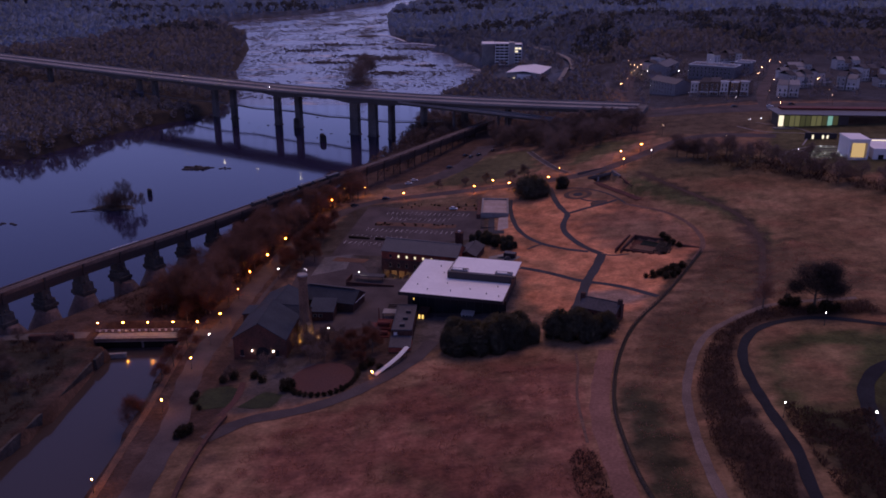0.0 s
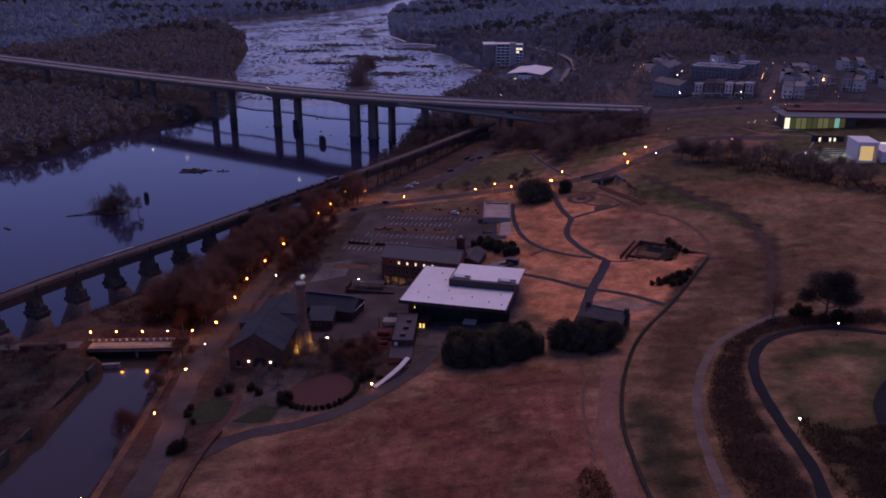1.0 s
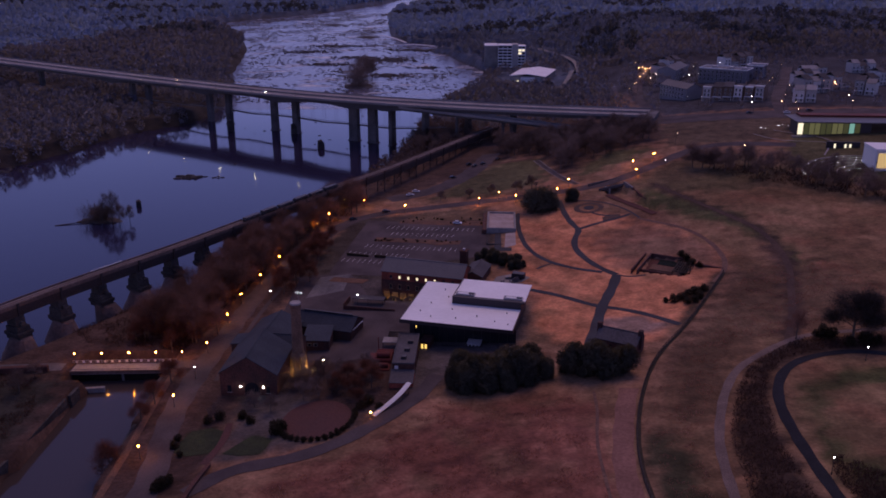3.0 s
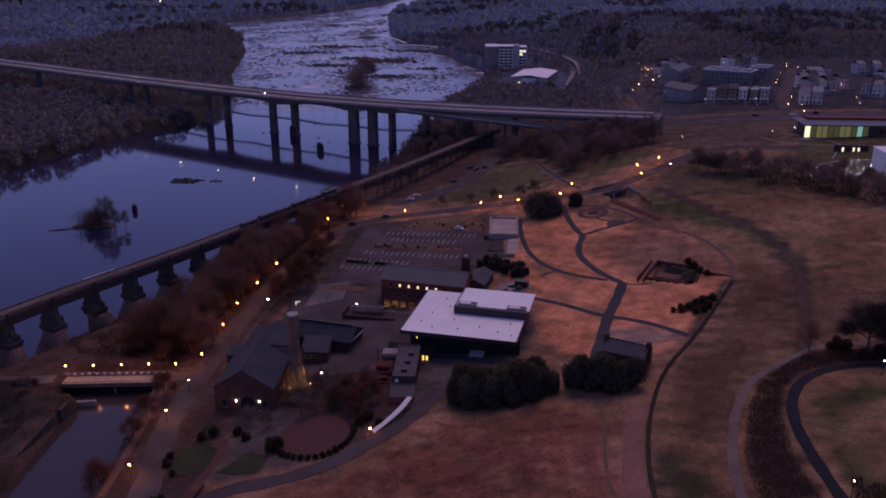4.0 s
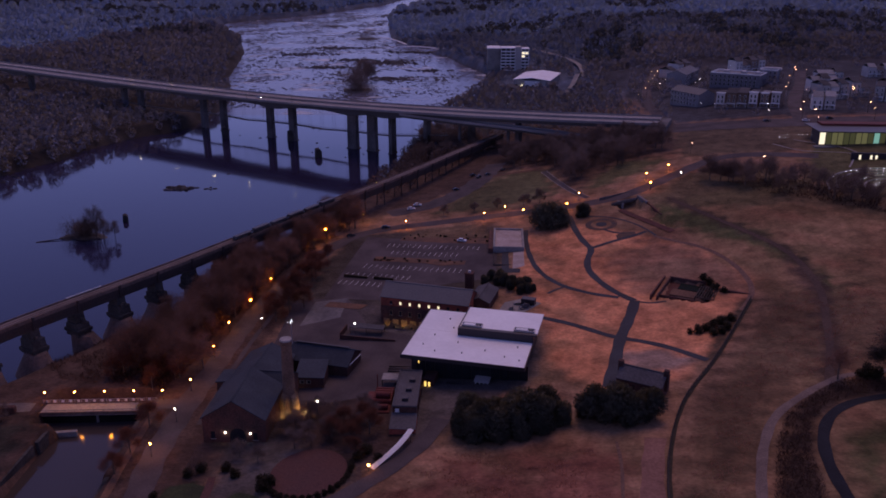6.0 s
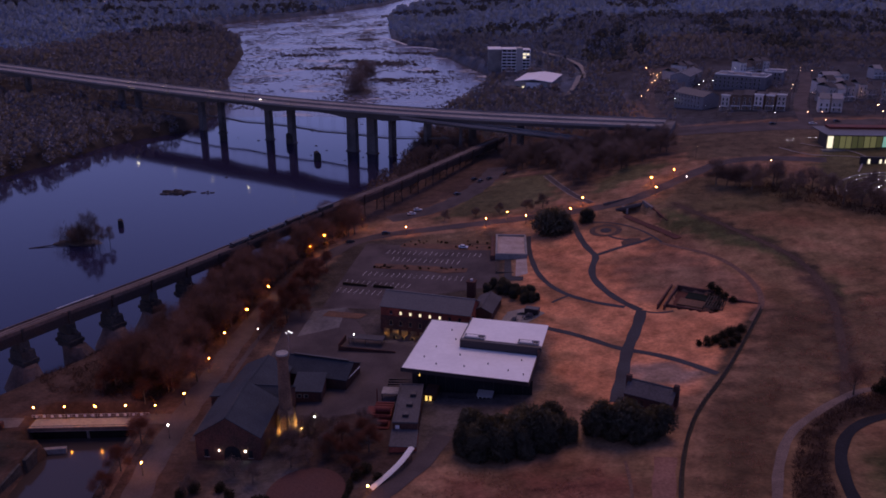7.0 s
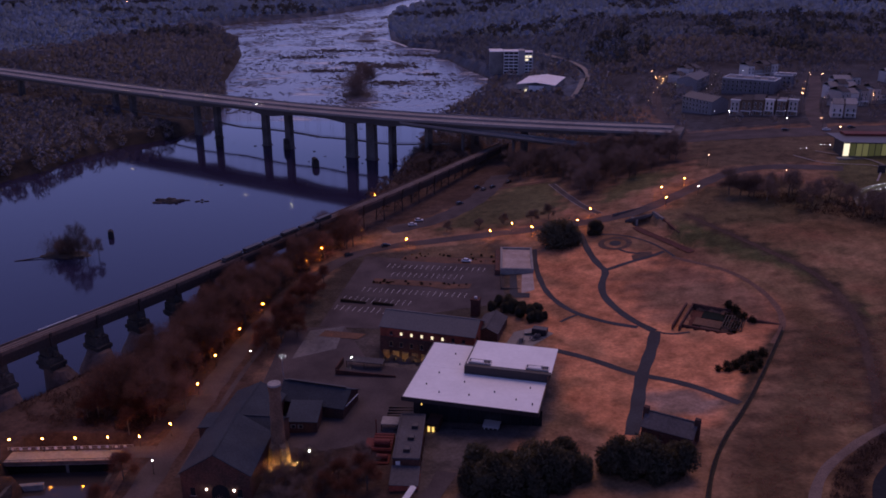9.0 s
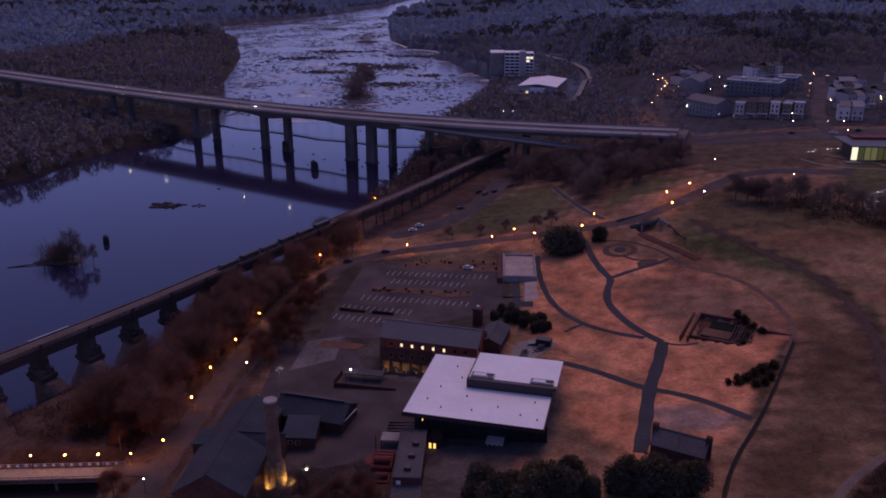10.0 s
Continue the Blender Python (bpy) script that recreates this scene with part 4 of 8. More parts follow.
for x, w in PAIRS:
    p, d = deck_at(x)
    base = WATER - 4 if x > -290 and x < -20 else at(x, p[1]) - 1
    turn = math.degrees(math.atan2(d[1], d[0]))
    bm = bmesh.new()
    t, k = w / 2, 4.6 if w > 4 else 7.0
    h = 2.9 + (2.4 if w > 4 else 0)
    lo, hi = base - p[2], -h + 0.4
    prism(bm, [(-t * 1.1, lo), (t * 1.1, lo), (t, hi), (-t, hi)], -k / 2, k / 2, "y")
    worn(bm, 0.25)
    o = part("pier", bm, M_PIER, bridge, "tall stained concrete pier")
    o.matrix_basis = pose(p[0], p[1], p[2], 0, 0, turn)
    part("pier_cap", worn(boxed(-t * 1.08, t * 1.08, -8.5, 8.5, hi - 0.2, hi + 1.2), 0.15), M_PIER, o)
    if -290 < x < -20:
        part("waterline_footing", worn(boxed(-t * 1.25, t * 1.25, -k / 2 - 0.8, k / 2 + 0.8, WATER - p[2] - 3, WATER - p[2] + 0.7), 0.3), M_PIER, o)
# end wall of the bridge
p, d = deck_at(141)
o = part("abutment", worn(boxed(-2, 6, -BW / 2, BW / 2, -9, -0.65), 0.2), M_PIER, bridge)
o.matrix_basis = pose(p[0], p[1], p[2], 0, 0, math.degrees(math.atan2(d[1], d[0])))

RAMP = [(-30, 618, 27.0), (10, 592, 26.5), (52, 573, 25.2), (100, 552, 22.6), (128, 541, 21.0)]
ramp = thing("bridge_ramp", 0, 0, 0, 0, "narrow concrete ramp leaving the bridge below its deck", "ramp")
rp = along(RAMP, 6)
part("roadway", ribbon(*rp, [(-4.5, -0.6), (4.5, -0.6), (4.5, 0), (-4.5, 0)]), M_DECK, ramp)
part("girder", ribbon(*rp, [(-3, -0.6), (-3, -2.2), (3, -2.2), (3, -0.6)]), M_GIRDER, ramp)
for a in (-4.5, 4.2):
    part("parapet", ribbon(*rp, [(a, 0), (a + 0.3, 0), (a + 0.3, 0.9), (a, 0.9)]), M_DECK, ramp)
for x in (12, 45, 78, 108):
    i = int(np.argmin(np.abs(rp[0][:, 0] - x)))
    p = rp[0][i]
    bm = bmesh.new()
    tube(bm, (p[0], p[1], at(p[0], p[1]) - 1), (p[0], p[1], p[2] - 2.0), 1.1, 1.1, 10)
    part("pier", bm, M_PIER, ramp)

# hanging footbridge under the highway bridge
fb = thing("hanging_footbridge", 0, 0, 0, 0, "slender grey footbridge hung below the highway bridge", "footbridge")
FPTS = [(p, t) for p, t in zip(*DECK_PTS) if -330 < p[0] < 5]
fp, fd = np.array([p for p, _ in FPTS]), np.array([t for _, t in FPTS])
sag = np.min(np.abs(fp[:, 0][:, None] - spans[None, :]), axis=1)
fp[:, 2] = 7.0 + (fp[:, 0] > -40) * (fp[:, 0] + 40) * 0.12 - 1.2 * np.minimum(sag / 34, 1) ** 2
part("walkway", ribbon(fp, fd, [(-1.6, -0.5), (1.6, -0.5), (1.6, 0), (-1.6, 0)]), M_PIER, fb)
for a in (-1.6, 1.5):
    part("railing", ribbon(fp, fd, [(a, 1.0), (a + 0.1, 1.0), (a + 0.1, 1.15), (a, 1.15)]), M_STEEL, fb)
for k in range(2, len(fp) - 2, 2):
    for a in (-1.6, 1.6):
        n = (-fd[k][1] * a, fd[k][0] * a)
        top = deck_at(fp[k][0])[0][2] - 3
        part("hanger", tube(bmesh.new(), (fp[k][0] + n[0], fp[k][1] + n[1], fp[k][2]), (fp[k][0] + n[0], fp[k][1] + n[1], top), 0.07, 0.07, 5), M_STEEL, fb)

# ---- railway viaduct ----
RAIL = [(-231, 121), (-197, 191), (-164.2, 250.8), (-147.2, 281.8), (-119.3, 323.8), (-101.3, 353.8), (-58, 430.6), (-27, 481), (14, 558), (40, 604)]
VPTS = along([(x, y, 14.2) for x, y in RAIL], 4.0)
viaduct = thing("railway_viaduct", 0, 0, 0, 0, "old steel and ballast railway viaduct on stone piers", "viaduct")
part("ballast_deck", ribbon(*VPTS, [(-2.5, -0.5), (2.5, -0.5), (2.5, 0.1), (-2.5, 0.1)]), M_BALLAST, viaduct, "pale ballast bed")
for a in (-2.8, 2.5):
    part("parapet", ribbon(*VPTS, [(a, -0.6), (a + 0.3, -0.6), (a + 0.3, 0.75), (a, 0.75)]), M_EARTH, viaduct, "stained kerb wall")
for a in (-2.6, 1.6):
    part("girder", ribbon(*VPTS, [(a, -0.5), (a, -4.1), (a + 1.0, -4.1), (a + 1.0, -0.5)]), M_STEEL, viaduct, "rusty plate girder")
for a in (-0.78, 0.7):
    part("rail", ribbon(*VPTS, [(a, 0.1), (a + 0.08, 0.1), (a + 0.08, 0.28), (a, 0.28)]), M_STEEL, viaduct)
steps = np.concatenate([[0], np.cumsum(np.hypot(*np.diff(VPTS[0][:, :2], axis=0).T))])
start = float(np.interp(-120.7, VPTS[0][:, 0], steps)) - 49.5


def rail_at(s):
    p, d = ([np.interp(s, steps, a[:, k]) for k in range(a.shape[1])] for a in VPTS)
    return p, math.degrees(math.atan2(d[1], d[0]))


def pier_part(name, x0, x1, y0, y1, z0, z1, material, parent, taper=0.12, label=""):
    bm = bmesh.new()
    box(bm, x0, x1, y0, y1, z0, z1)
    for v in bm.verts:
        if v.co.z > (z0 + z1) / 2:
            v.co.x *= 1 - taper
            v.co.y *= 1 - taper
    return part(name, worn(bm, 0.15), material, parent, label)


for i in range(-6, 22):
    p, turn = rail_at(start + 18.1 * i)
    if i < 6:
        pier = new("stone_pier")
        pier.parent = viaduct
        pier.matrix_basis = pose(p[0], p[1], 0, 0, 0, turn)
        g = max(at(p[0], p[1]), WATER - 1)
        pier_part("shaft", -2.0, 2.0, -2.9, 2.7, 6.4, 10.2, M_STONE, pier, 0.06)
        pier_part("shaft", -2.8, 2.8, -4.6, 3.1, 1.2, 6.9 - 0.7 * (i % 2), M_STONE, pier, 0.10)
        pier_part("cornice", -3.2, 3.2, -5.0, 3.5, 2.0 + 0.8 * (i % 2), 3.6 + 0.6 * (i % 2), M_STONE, pier, 0.0)
        low = min(g, -2) - 2.0
        bm = bmesh.new()
        rows = []
        for h, k in ((low, 1.0), (low * 0.62 + 0.4, 0.84), (low * 0.3 + 0.8, 0.66), (1.5, 0.50), (2.0, 0.40)):
            rows.append([bm.verts.new((6.0 * (k - 0.40) - 10.0 * (k - 0.40) * (i % 3 != 1) + 7.2 * k * math.cos(a) * (1 + 0.10 * noise.noise(Vector((a * 2, h, i * 3.1)))), -2.6 * k - 0.5 + 9.5 * k * math.sin(a) * (1 + 0.10 * noise.noise(Vector((a * 2 + 9, h, i * 1.7)))), h)) for a in np.linspace(0, 2 * math.pi, 18, endpoint=False)])
        for r, q in zip(rows[:-1], rows[1:]):
            for j in range(18):
                bm.faces.new((r[j], r[(j + 1) % 18], q[(j + 1) % 18], q[j]))
        bm.faces.new(rows[-1])
        part("footing", bm, M_EARTH, pier, "broad tan footing mound")
        # fallen stones on the near shoulder, no two piers alike
        for k in range(3):
            pier_part("stone", -0.7, 0.7, -0.6, 0.6, 6.4, 7.2 + random.random(), M_STONE, pier, 0.2).location = (random.uniform(-0.8, 0.8), random.uniform(-3.9, -3.0), random.uniform(-0.4, 0.1))
    else:
        bent = new("trestle_bent")
        bent.parent = viaduct
        bent.matrix_basis = pose(p[0], p[1], 0, 0, 0, turn)
        g = at(p[0], p[1]) - 0.5
        for a in (-2.2, 2.2):
            part("column", tube(bmesh.new(), (0, a * 1.25, g), (0, a, 10.2), 0.35, 0.3, 6), M_STEEL, bent)
        part("cap", boxed(-0.4, 0.4, -3, 3, 9.6, 10.2), M_STEEL, bent)
        part("brace", tube(bmesh.new(), (0, -2.6, g + 1.5), (0, 2.2, 9.4), 0.14, 0.14, 5), M_STEEL, bent)
        part("brace", tube(bmesh.new(), (0, 2.6, g + 1.5), (0, -2.2, 9.4), 0.14, 0.14, 5), M_STEEL, bent)
    q = part("buttress", worn(boxed(-0.5, 0.5, -3.2, -2.64, -4.1, 0.9), 0.08), M_STEEL, viaduct, "dark girder end post")
    q.matrix_basis = pose(p[0], p[1], p[2], 0, 0, turn)
p, turn = rail_at(start + 24.5)
o = tagged(part("pipe_cover", worn(boxed(-7.5, 7.5, 2.52, 2.78, 0.77, 1.0), 0.05), M_WHITE), "long white pipe cover on the viaduct wall", "pipe")
o.matrix_basis = pose(p[0], p[1], p[2], 0, 0, turn)

# ---- buildings of the ironworks ----
def window(parent, x, z, w, h, y, material, face=-1, frame=M_DARKBRICK):
    """A window in a wall that faces -y (face -1) or +y, with frame, pane and sill."""
    f = bmesh.new()
    t = 0.12
    for a in ((x - w / 2 - t, x - w / 2, z, z + h), (x + w / 2, x + w / 2 + t, z, z + h), (x - w / 2 - t, x + w / 2 + t, z + h, z + h + t)):
        box(f, a[0], a[1], y - 0.1, y + 0.1, a[2], a[3])
    win = part("window", f, frame, parent)
    part("pane", boxed(x - w / 2, x + w / 2, y - 0.04, y + 0.04, z, z + h), material, win)
    part("sill", boxed(x - w / 2 - 0.2, x + w / 2 + 0.2, y - 0.2, y + 0.12, z - 0.15, z), M_CONCRETE, win)
    return win


def side_window(parent, y, z, w, h, x, material, frame=M_DARKBRICK):
    f = bmesh.new()
    t = 0.12
    for a in ((y - w / 2 - t, y - w / 2, z, z + h), (y + w / 2, y + w / 2 + t, z, z + h), (y - w / 2 - t, y + w / 2 + t, z + h, z + h + t)):
        box(f, x - 0.1, x + 0.1, a[0], a[1], a[2], a[3])
    win = part("window", f, frame, parent)
    part("pane", boxed(x - 0.04, x + 0.04, y - w / 2, y + w / 2, z, z + h), material, win)
    return win


def gable_shell(parent, l, w, low, eave, ridge, wall, roof, over=0.5, along_x=True):
    """Walls with gables and a two-sided roof; the ridge runs along x or y, centred on the origin."""
    shape = [(-w / 2, low), (w / 2, low), (w / 2, eave), (0, ridge), (-w / 2, eave)]
    part("wall", prism(bmesh.new(), shape, -l / 2, l / 2, "x" if along_x else "y"), wall, parent)
    slope = (ridge - eave) / (w / 2)
    e = w / 2 + over
    for side in (-1, 1):
        o = [(0, ridge + 0.02), (side * e, ridge - slope * e + 0.02), (side * e, ridge - slope * e + 0.27), (0, ridge + 0.29)]
        part("roof", prism(bmesh.new(), o, -l / 2 - over, l / 2 + over, "x" if along_x else "y"), roof, parent)
        # standing seams
        seams = bmesh.new()
        n = int(l / 1.6)
        for i in range(n + 1):
            a = -l / 2 + l * i / n
            line = [(0, ridge + 0.29), (side * e, ridge - slope * e + 0.27), (side * e, ridge - slope * e + 0.36), (0, ridge + 0.38)]
            prism_fast(seams, line, a - 0.04, a + 0.04, "x" if along_x else "y")
        part("seams", seams, roof, parent)
    part("ridge_cap", boxed(-l / 2 - over, l / 2 + over, -0.25, 0.25, ridge + 0.25, ridge + 0.42) if along_x else boxed(-0.25, 0.25, -l / 2 - over, l / 2 + over, ridge + 0.25, ridge + 0.42), roof, parent)


def prism_fast(bm, outline, a, b, axis):
    put = (lambda p, q: (q, p[0], p[1])) if axis == "x" else (lambda p, q: (p[0], q, p[1]))
    lo, hi = [bm.verts.new(put(p, a)) for p in outline], [bm.verts.new(put(p, b)) for p in outline]
    for i in range(len(outline)):
        j = (i + 1) % len(outline)
        bm.faces.new((lo[i], lo[j], hi[j], hi[i]))


# museum with the white roof
mus = thing("museum", -14.2, 254.3, 0, -14.0, "modern museum with a flat white roof and dark glass walls", "museum")
MW, MD = 40.3, 38.2
part("wall", boxed(2.2, MW - 0.8, 4.5, MD - 0.6, -2, 12.2), M_DARKMETAL, mus, "dark metal and glass wall")
part("roof", worn(boxed(0, MW, 0, MD * 0.55, 12.3, 12.9), 0.05), M_WHITEROOF, mus, "flat white roof membrane")
part("roof", worn(boxed(0, 23.0, MD * 0.55, MD, 12.3, 12.9), 0.05), M_WHITEROOF, mus, "flat white roof membrane")
for a in ((-0.25, MW + 0.25, -0.25, 0.0), (-0.25, 0.0, 0.0, MD), (MW, MW + 0.25, 0.0, MD * 0.55), (0.0, 23, MD, MD + 0.25)):
    part("fascia", boxed(a[0], a[1], a[2], a[3], 11.7, 13.05), M_DARKMETAL, mus, "dark roof edge")
for i in range(12):
    x = 4 + 3.1 * i
    part("pane", boxed(x, x + 2.9, 4.4, 4.48, 1.2, 11.2), M_GLASS, mus, "dark glass panel")
    part("mullion", boxed(x - 0.12, x, 4.3, 4.5, 0.5, 11.7), M_DARKMETAL, mus)
for i in range(8):
    y = 7 + 3.6 * i
    part("pane", boxed(2.1, 2.18, y, y + 3.3, 1.2, 11.2), M_GLASS, mus, "dark glass panel")
up = part("upper_block", boxed(14.6, MW + 0.1, 18.6, 37.0, 12.95, 15.1), M_DARKMETAL, mus, "raised dark-sided roof block")
part("upper_roof", boxed(14.9, MW + 1.2, 20.2, 37.6, 15.1, 15.5), M_WHITEROOF, up, "flat white roof membrane")
part("parapet", boxed(14.6, MW + 1.2, 18.6, 20.2, 15.1, 15.75), M_DARKMETAL, up)
part("parapet", boxed(14.6, 14.9, 20.2, 37.6, 15.1, 15.75), M_DARKMETAL, up)
for ux in (15.5, 33.5):
    u = part("roof_unit_frame", boxed(ux, ux + 7.0, 20.4, 20.6, 15.5, 16.25), M_GREYMETAL, up)
    part("roof_unit_frame", boxed(ux, ux + 7.0, 22.8, 23.0, 15.5, 16.25), M_GREYMETAL, u)
    part("roof_unit_frame", boxed(ux, ux + 0.2, 20.6, 22.8, 15.5, 16.25), M_GREYMETAL, u)
    part("roof_unit_frame", boxed(ux + 6.8, ux + 7, 20.6, 22.8, 15.5, 16.25), M_GREYMETAL, u)
    part("roof_unit", worn(boxed(ux + 0.6, ux + 4.6, 20.9, 22.5, 15.5, 16.3), 0.08), M_WHITE, u, "pale air-handling unit")
    part("roof_unit", worn(boxed(ux + 5.0, ux + 6.4, 20.9, 22.5, 15.5, 16.15), 0.08), M_DARKMETAL, u, "dark air-handling unit")
for x, y in ((5, 9), (10, 5), (7, 17), (19, 5.5), (12, 24), (26, 9), (33, 6), (36, 14), (16, 13), (9, 31), (38, 4.5)):
    part("roof_vent", tube(bmesh.new(), (x, y, 12.9), (x, y, 13.4), 0.2, 0.17, 8), M_DARKMETAL, mus)
part("entrance_lamp", boxed(4.6, 4.9, 4.1, 4.25, 8.4, 9.2), M_GOLDWIN, mus, "warm strip lamp by the entrance")
for x in (8.2, 9.5):
    part("lit_window", boxed(x, x + 0.7, -1.72, -1.64, 1.6, 5.0), M_GOLDWIN, mus, "warm lit window")
part("porch", worn(boxed(7.6, 11.4, -1.6, 4.4, -1, 6.0), 0.1), M_DARKBRICK, mus, "low brick porch")
part("ramp_wall", boxed(15, 30, 0.6, 1.0, 0, 4.5), M_DARKMETAL, mus)

# brick pattern shop with the grey gable roof
pat = thing("pattern_shop", -6.0, 312.6, 0, -16.2, "long red brick workshop with lit windows and a grey metal roof", "workshop")
gable_shell(pat, 35.0, 14.0, -2, 10.0, 13.6, M_BRICK, M_SLATE, 0.4)
part("plinth", boxed(-17.6, 17.6, -7.2, -7.01, -3.2, 6.4), M_DARKBRICK, pat, "darker lower brick storey")
for i in range(8):
    x = -13.35 + 3.85 * i
    window(pat, x, 7.3, 0.85, 1.2, -7.06, M_WARMWIN if i in (1, 2, 3, 4, 5) else M_GLASS)
    window(pat, x, 2.9, 1.0, 1.7, -7.24, M_WARMWIN if i == 9 else M_GLASS, frame=M_BUFF)
for i in range(5):
    x = -15.2 + 3.6 * i
    b = part("lit_bay", worn(boxed(x - 1.2, x + 1.2, -7.38, -7.22, -2.2, 1.1), 0.03), M_BUFF, pat, "lit buff brick bay")
    up_back = part("uplight_back", boxed(x - 0.35, x + 0.35, -8.95, -8.87, -2.4, -1.0), M_POLE, b)
    part("uplight", boxed(x - 0.28, x + 0.28, -8.86, -8.82, -1.5, -1.1), M_UPLIGHT, up_back, "warm uplight")
for s in (-1, 1):
    side_window(pat, 3.0 * s, 6.8, 1.2, 1.8, 17.56, M_GLASS)
ter = thing("terrace", -29.0, 293.0, 0, -12, "low dark terrace with lamps beside the workshop", "terrace")
part("slab", worn(boxed(-9, 12, -3.5, 4.5, -1, 1.4), 0.08), M_ASPHALT, ter)
part("wall", worn(boxed(-9.3, 12, -3.9, -3.5, -1, 2.6), 0.05), M_DARKBRICK, ter)
part("wall", worn(boxed(-9.4, -9, -3.5, 4.5, -1, 3.4), 0.05), M_DARKBRICK, ter)
part("shelter_roof", worn(boxed(-7, 6, 0.8, 4.8, 3.8, 4.1), 0.05), M_SHINGLE, ter, "low dark shelter roof")
for x in (-6.8, -0.5, 5.6):
    for y in (1.0, 4.4):
        part("post", boxed(x - 0.1, x + 0.1, y - 0.1, y + 0.1, 1.4, 3.8), M_TIMBER, ter)
ann = thing("annex", 15.6, 317.0, 0, -16.8, "small dark slate-roofed annex behind the workshop", "annex")
gable_shell(ann, 16, 8.4, -1, 8.0, 9.8, M_DARKBRICK, M_SHINGLE, 0.3, False)
tow = thing("brick_stack", 10.5, 334, 2, -16.8, "short square dark brick stack", "chimney")
part("shaft", worn(boxed(-1.6, 1.6, -1.6, 1.6, -1, 8.6), 0.08), M_DARKBRICK, tow)
part("cap", worn(boxed(-1.85, 1.85, -1.85, 1.85, 8.6, 9.2), 0.08), M_DARKBRICK, tow)
part("flue", tube(bmesh.new(), (0, 0, 9.2), (0, 0, 9.9), 0.7, 0.6, 10), M_GREYMETAL, tow, "pale flue")

# gun foundry: front gabled hall, rear hall and low sheds
fou = thing("foundry", -60.6, 231.6, 0, -4.0, "old brick foundry hall with a broad grey roof and arched doorway", "foundry")
gable_shell(fou, 21.0, 18.6, -1.5, 8.6, 14.4, M_DARKBRICK, M_BLUEROOF, 0.35, False)
door = part("door", prism(bmesh.new(), [(-1.3, 0.2), (3.5, 0.2), (3.5, 3.4), (3.0, 4.7), (2.1, 5.4), (1.1, 5.6), (0.1, 5.4), (-0.8, 4.7), (-1.3, 3.4)], -10.62, -10.5, "y"), M_GLASS, fou, "dark arched doorway")
for s in (-1, 1):
    l = part("wall_lamp", worn(boxed(1.1 + s * 3.7 - 0.11, 1.1 + s * 3.7 + 0.11, -10.85, -10.56, 3.9, 4.3), 0.08), M_LAMPWHITE, fou, "white wall lamp beside the door")
    part("bracket", boxed(1.1 + s * 3.7 - 0.08, 1.1 + s * 3.7 + 0.08, -10.9, -10.5, 4.5, 4.65), M_POLE, l)
    window(fou, s * 6.3, 2.0, 1.3, 2.4, -10.56, M_GLASS)
hal = thing("foundry_rear_hall", -60.5, 256.0, 0, -8.0, "wide low rear foundry hall under a slate roof", "foundry")
gable_shell(hal, 23.0, 15.0, -1.5, 6.8, 10.4, M_DARKBRICK, M_BLUEROOF, 0.5, False)
for i in range(2):
    side_window(hal, -6.5 + 3.2 * i, 3.0, 1.6, 2.4, 10.06, M_GLASS)
cross = thing("foundry_cross_wing", -54.6, 247.8, 0, -6.0, "gabled cross wing of the foundry under a slate roof", "foundry")
gable_shell(cross, 13.0, 9.6, -1.5, 7.2, 10.0, M_DARKBRICK, M_BLUEROOF, 0.35)
side = thing("foundry_side_wing", -69.3, 251.5, 0, -6.0, "low dark brick side wing of the foundry", "foundry")
part("wall", boxed(-3.4, 3.4, -4.0, 4.0, -1.5, 6.2), M_DARKBRICK, side)
part("roof", prism(bmesh.new(), [(-3.8, 6.2), (3.8, 7.0), (3.8, 7.3), (-3.8, 6.5)], -4.3, 4.3, "y"), M_BLUEROOF, side)
shd = thing("machine_shed", -41.6, 270.0, 0, -16.0, "long machine shed with a dark slate roof", "shed")
gable_shell(shd, 22.0, 12.5, -1.5, 5.0, 8.2, M_DARKBRICK, M_BLUEROOF, 0.5)
part("ridge_vent", boxed(-10, 9.5, -0.35, 0.35, 8.6, 9.1), M_DARKMETAL, shd, "long dark ridge vent")
lean = thing("lean_to", -44.1, 258.3, 0, -3.0, "low lean-to under a slate roof with two wall windows", "shed")
part("wall", boxed(-4.6, 4.6, -4.4, 4.4, -1.5, 4.6), M_DARKBRICK, lean)
part("roof", prism(bmesh.new(), [(-4.8, 4.6), (4.8, 6.6), (4.8, 6.85), (-4.8, 4.85)], -4.9, 4.9, "x"), M_BLUEROOF, lean)
for x in (-2.6, -0.4):
    part("wall_window", worn(boxed(x - 0.8, x + 0.8, -4.5, -4.38, 2.4, 3.7), 0.03), M_CONCRETE, lean, "pale framed window")
    part("pane", boxed(x - 0.3, x + 0.6, -4.56, -4.51, 2.6, 3.5), M_GLASS, lean)
pip = tagged(part("rail_ramp", tube(bmesh.new(), (-33.6, 261.4, 3.6), (-28.8, 267.6, 6.4), 0.14, 0.14, 6), M_WHITE), "sloping white handrail beside the shed", "handrail")

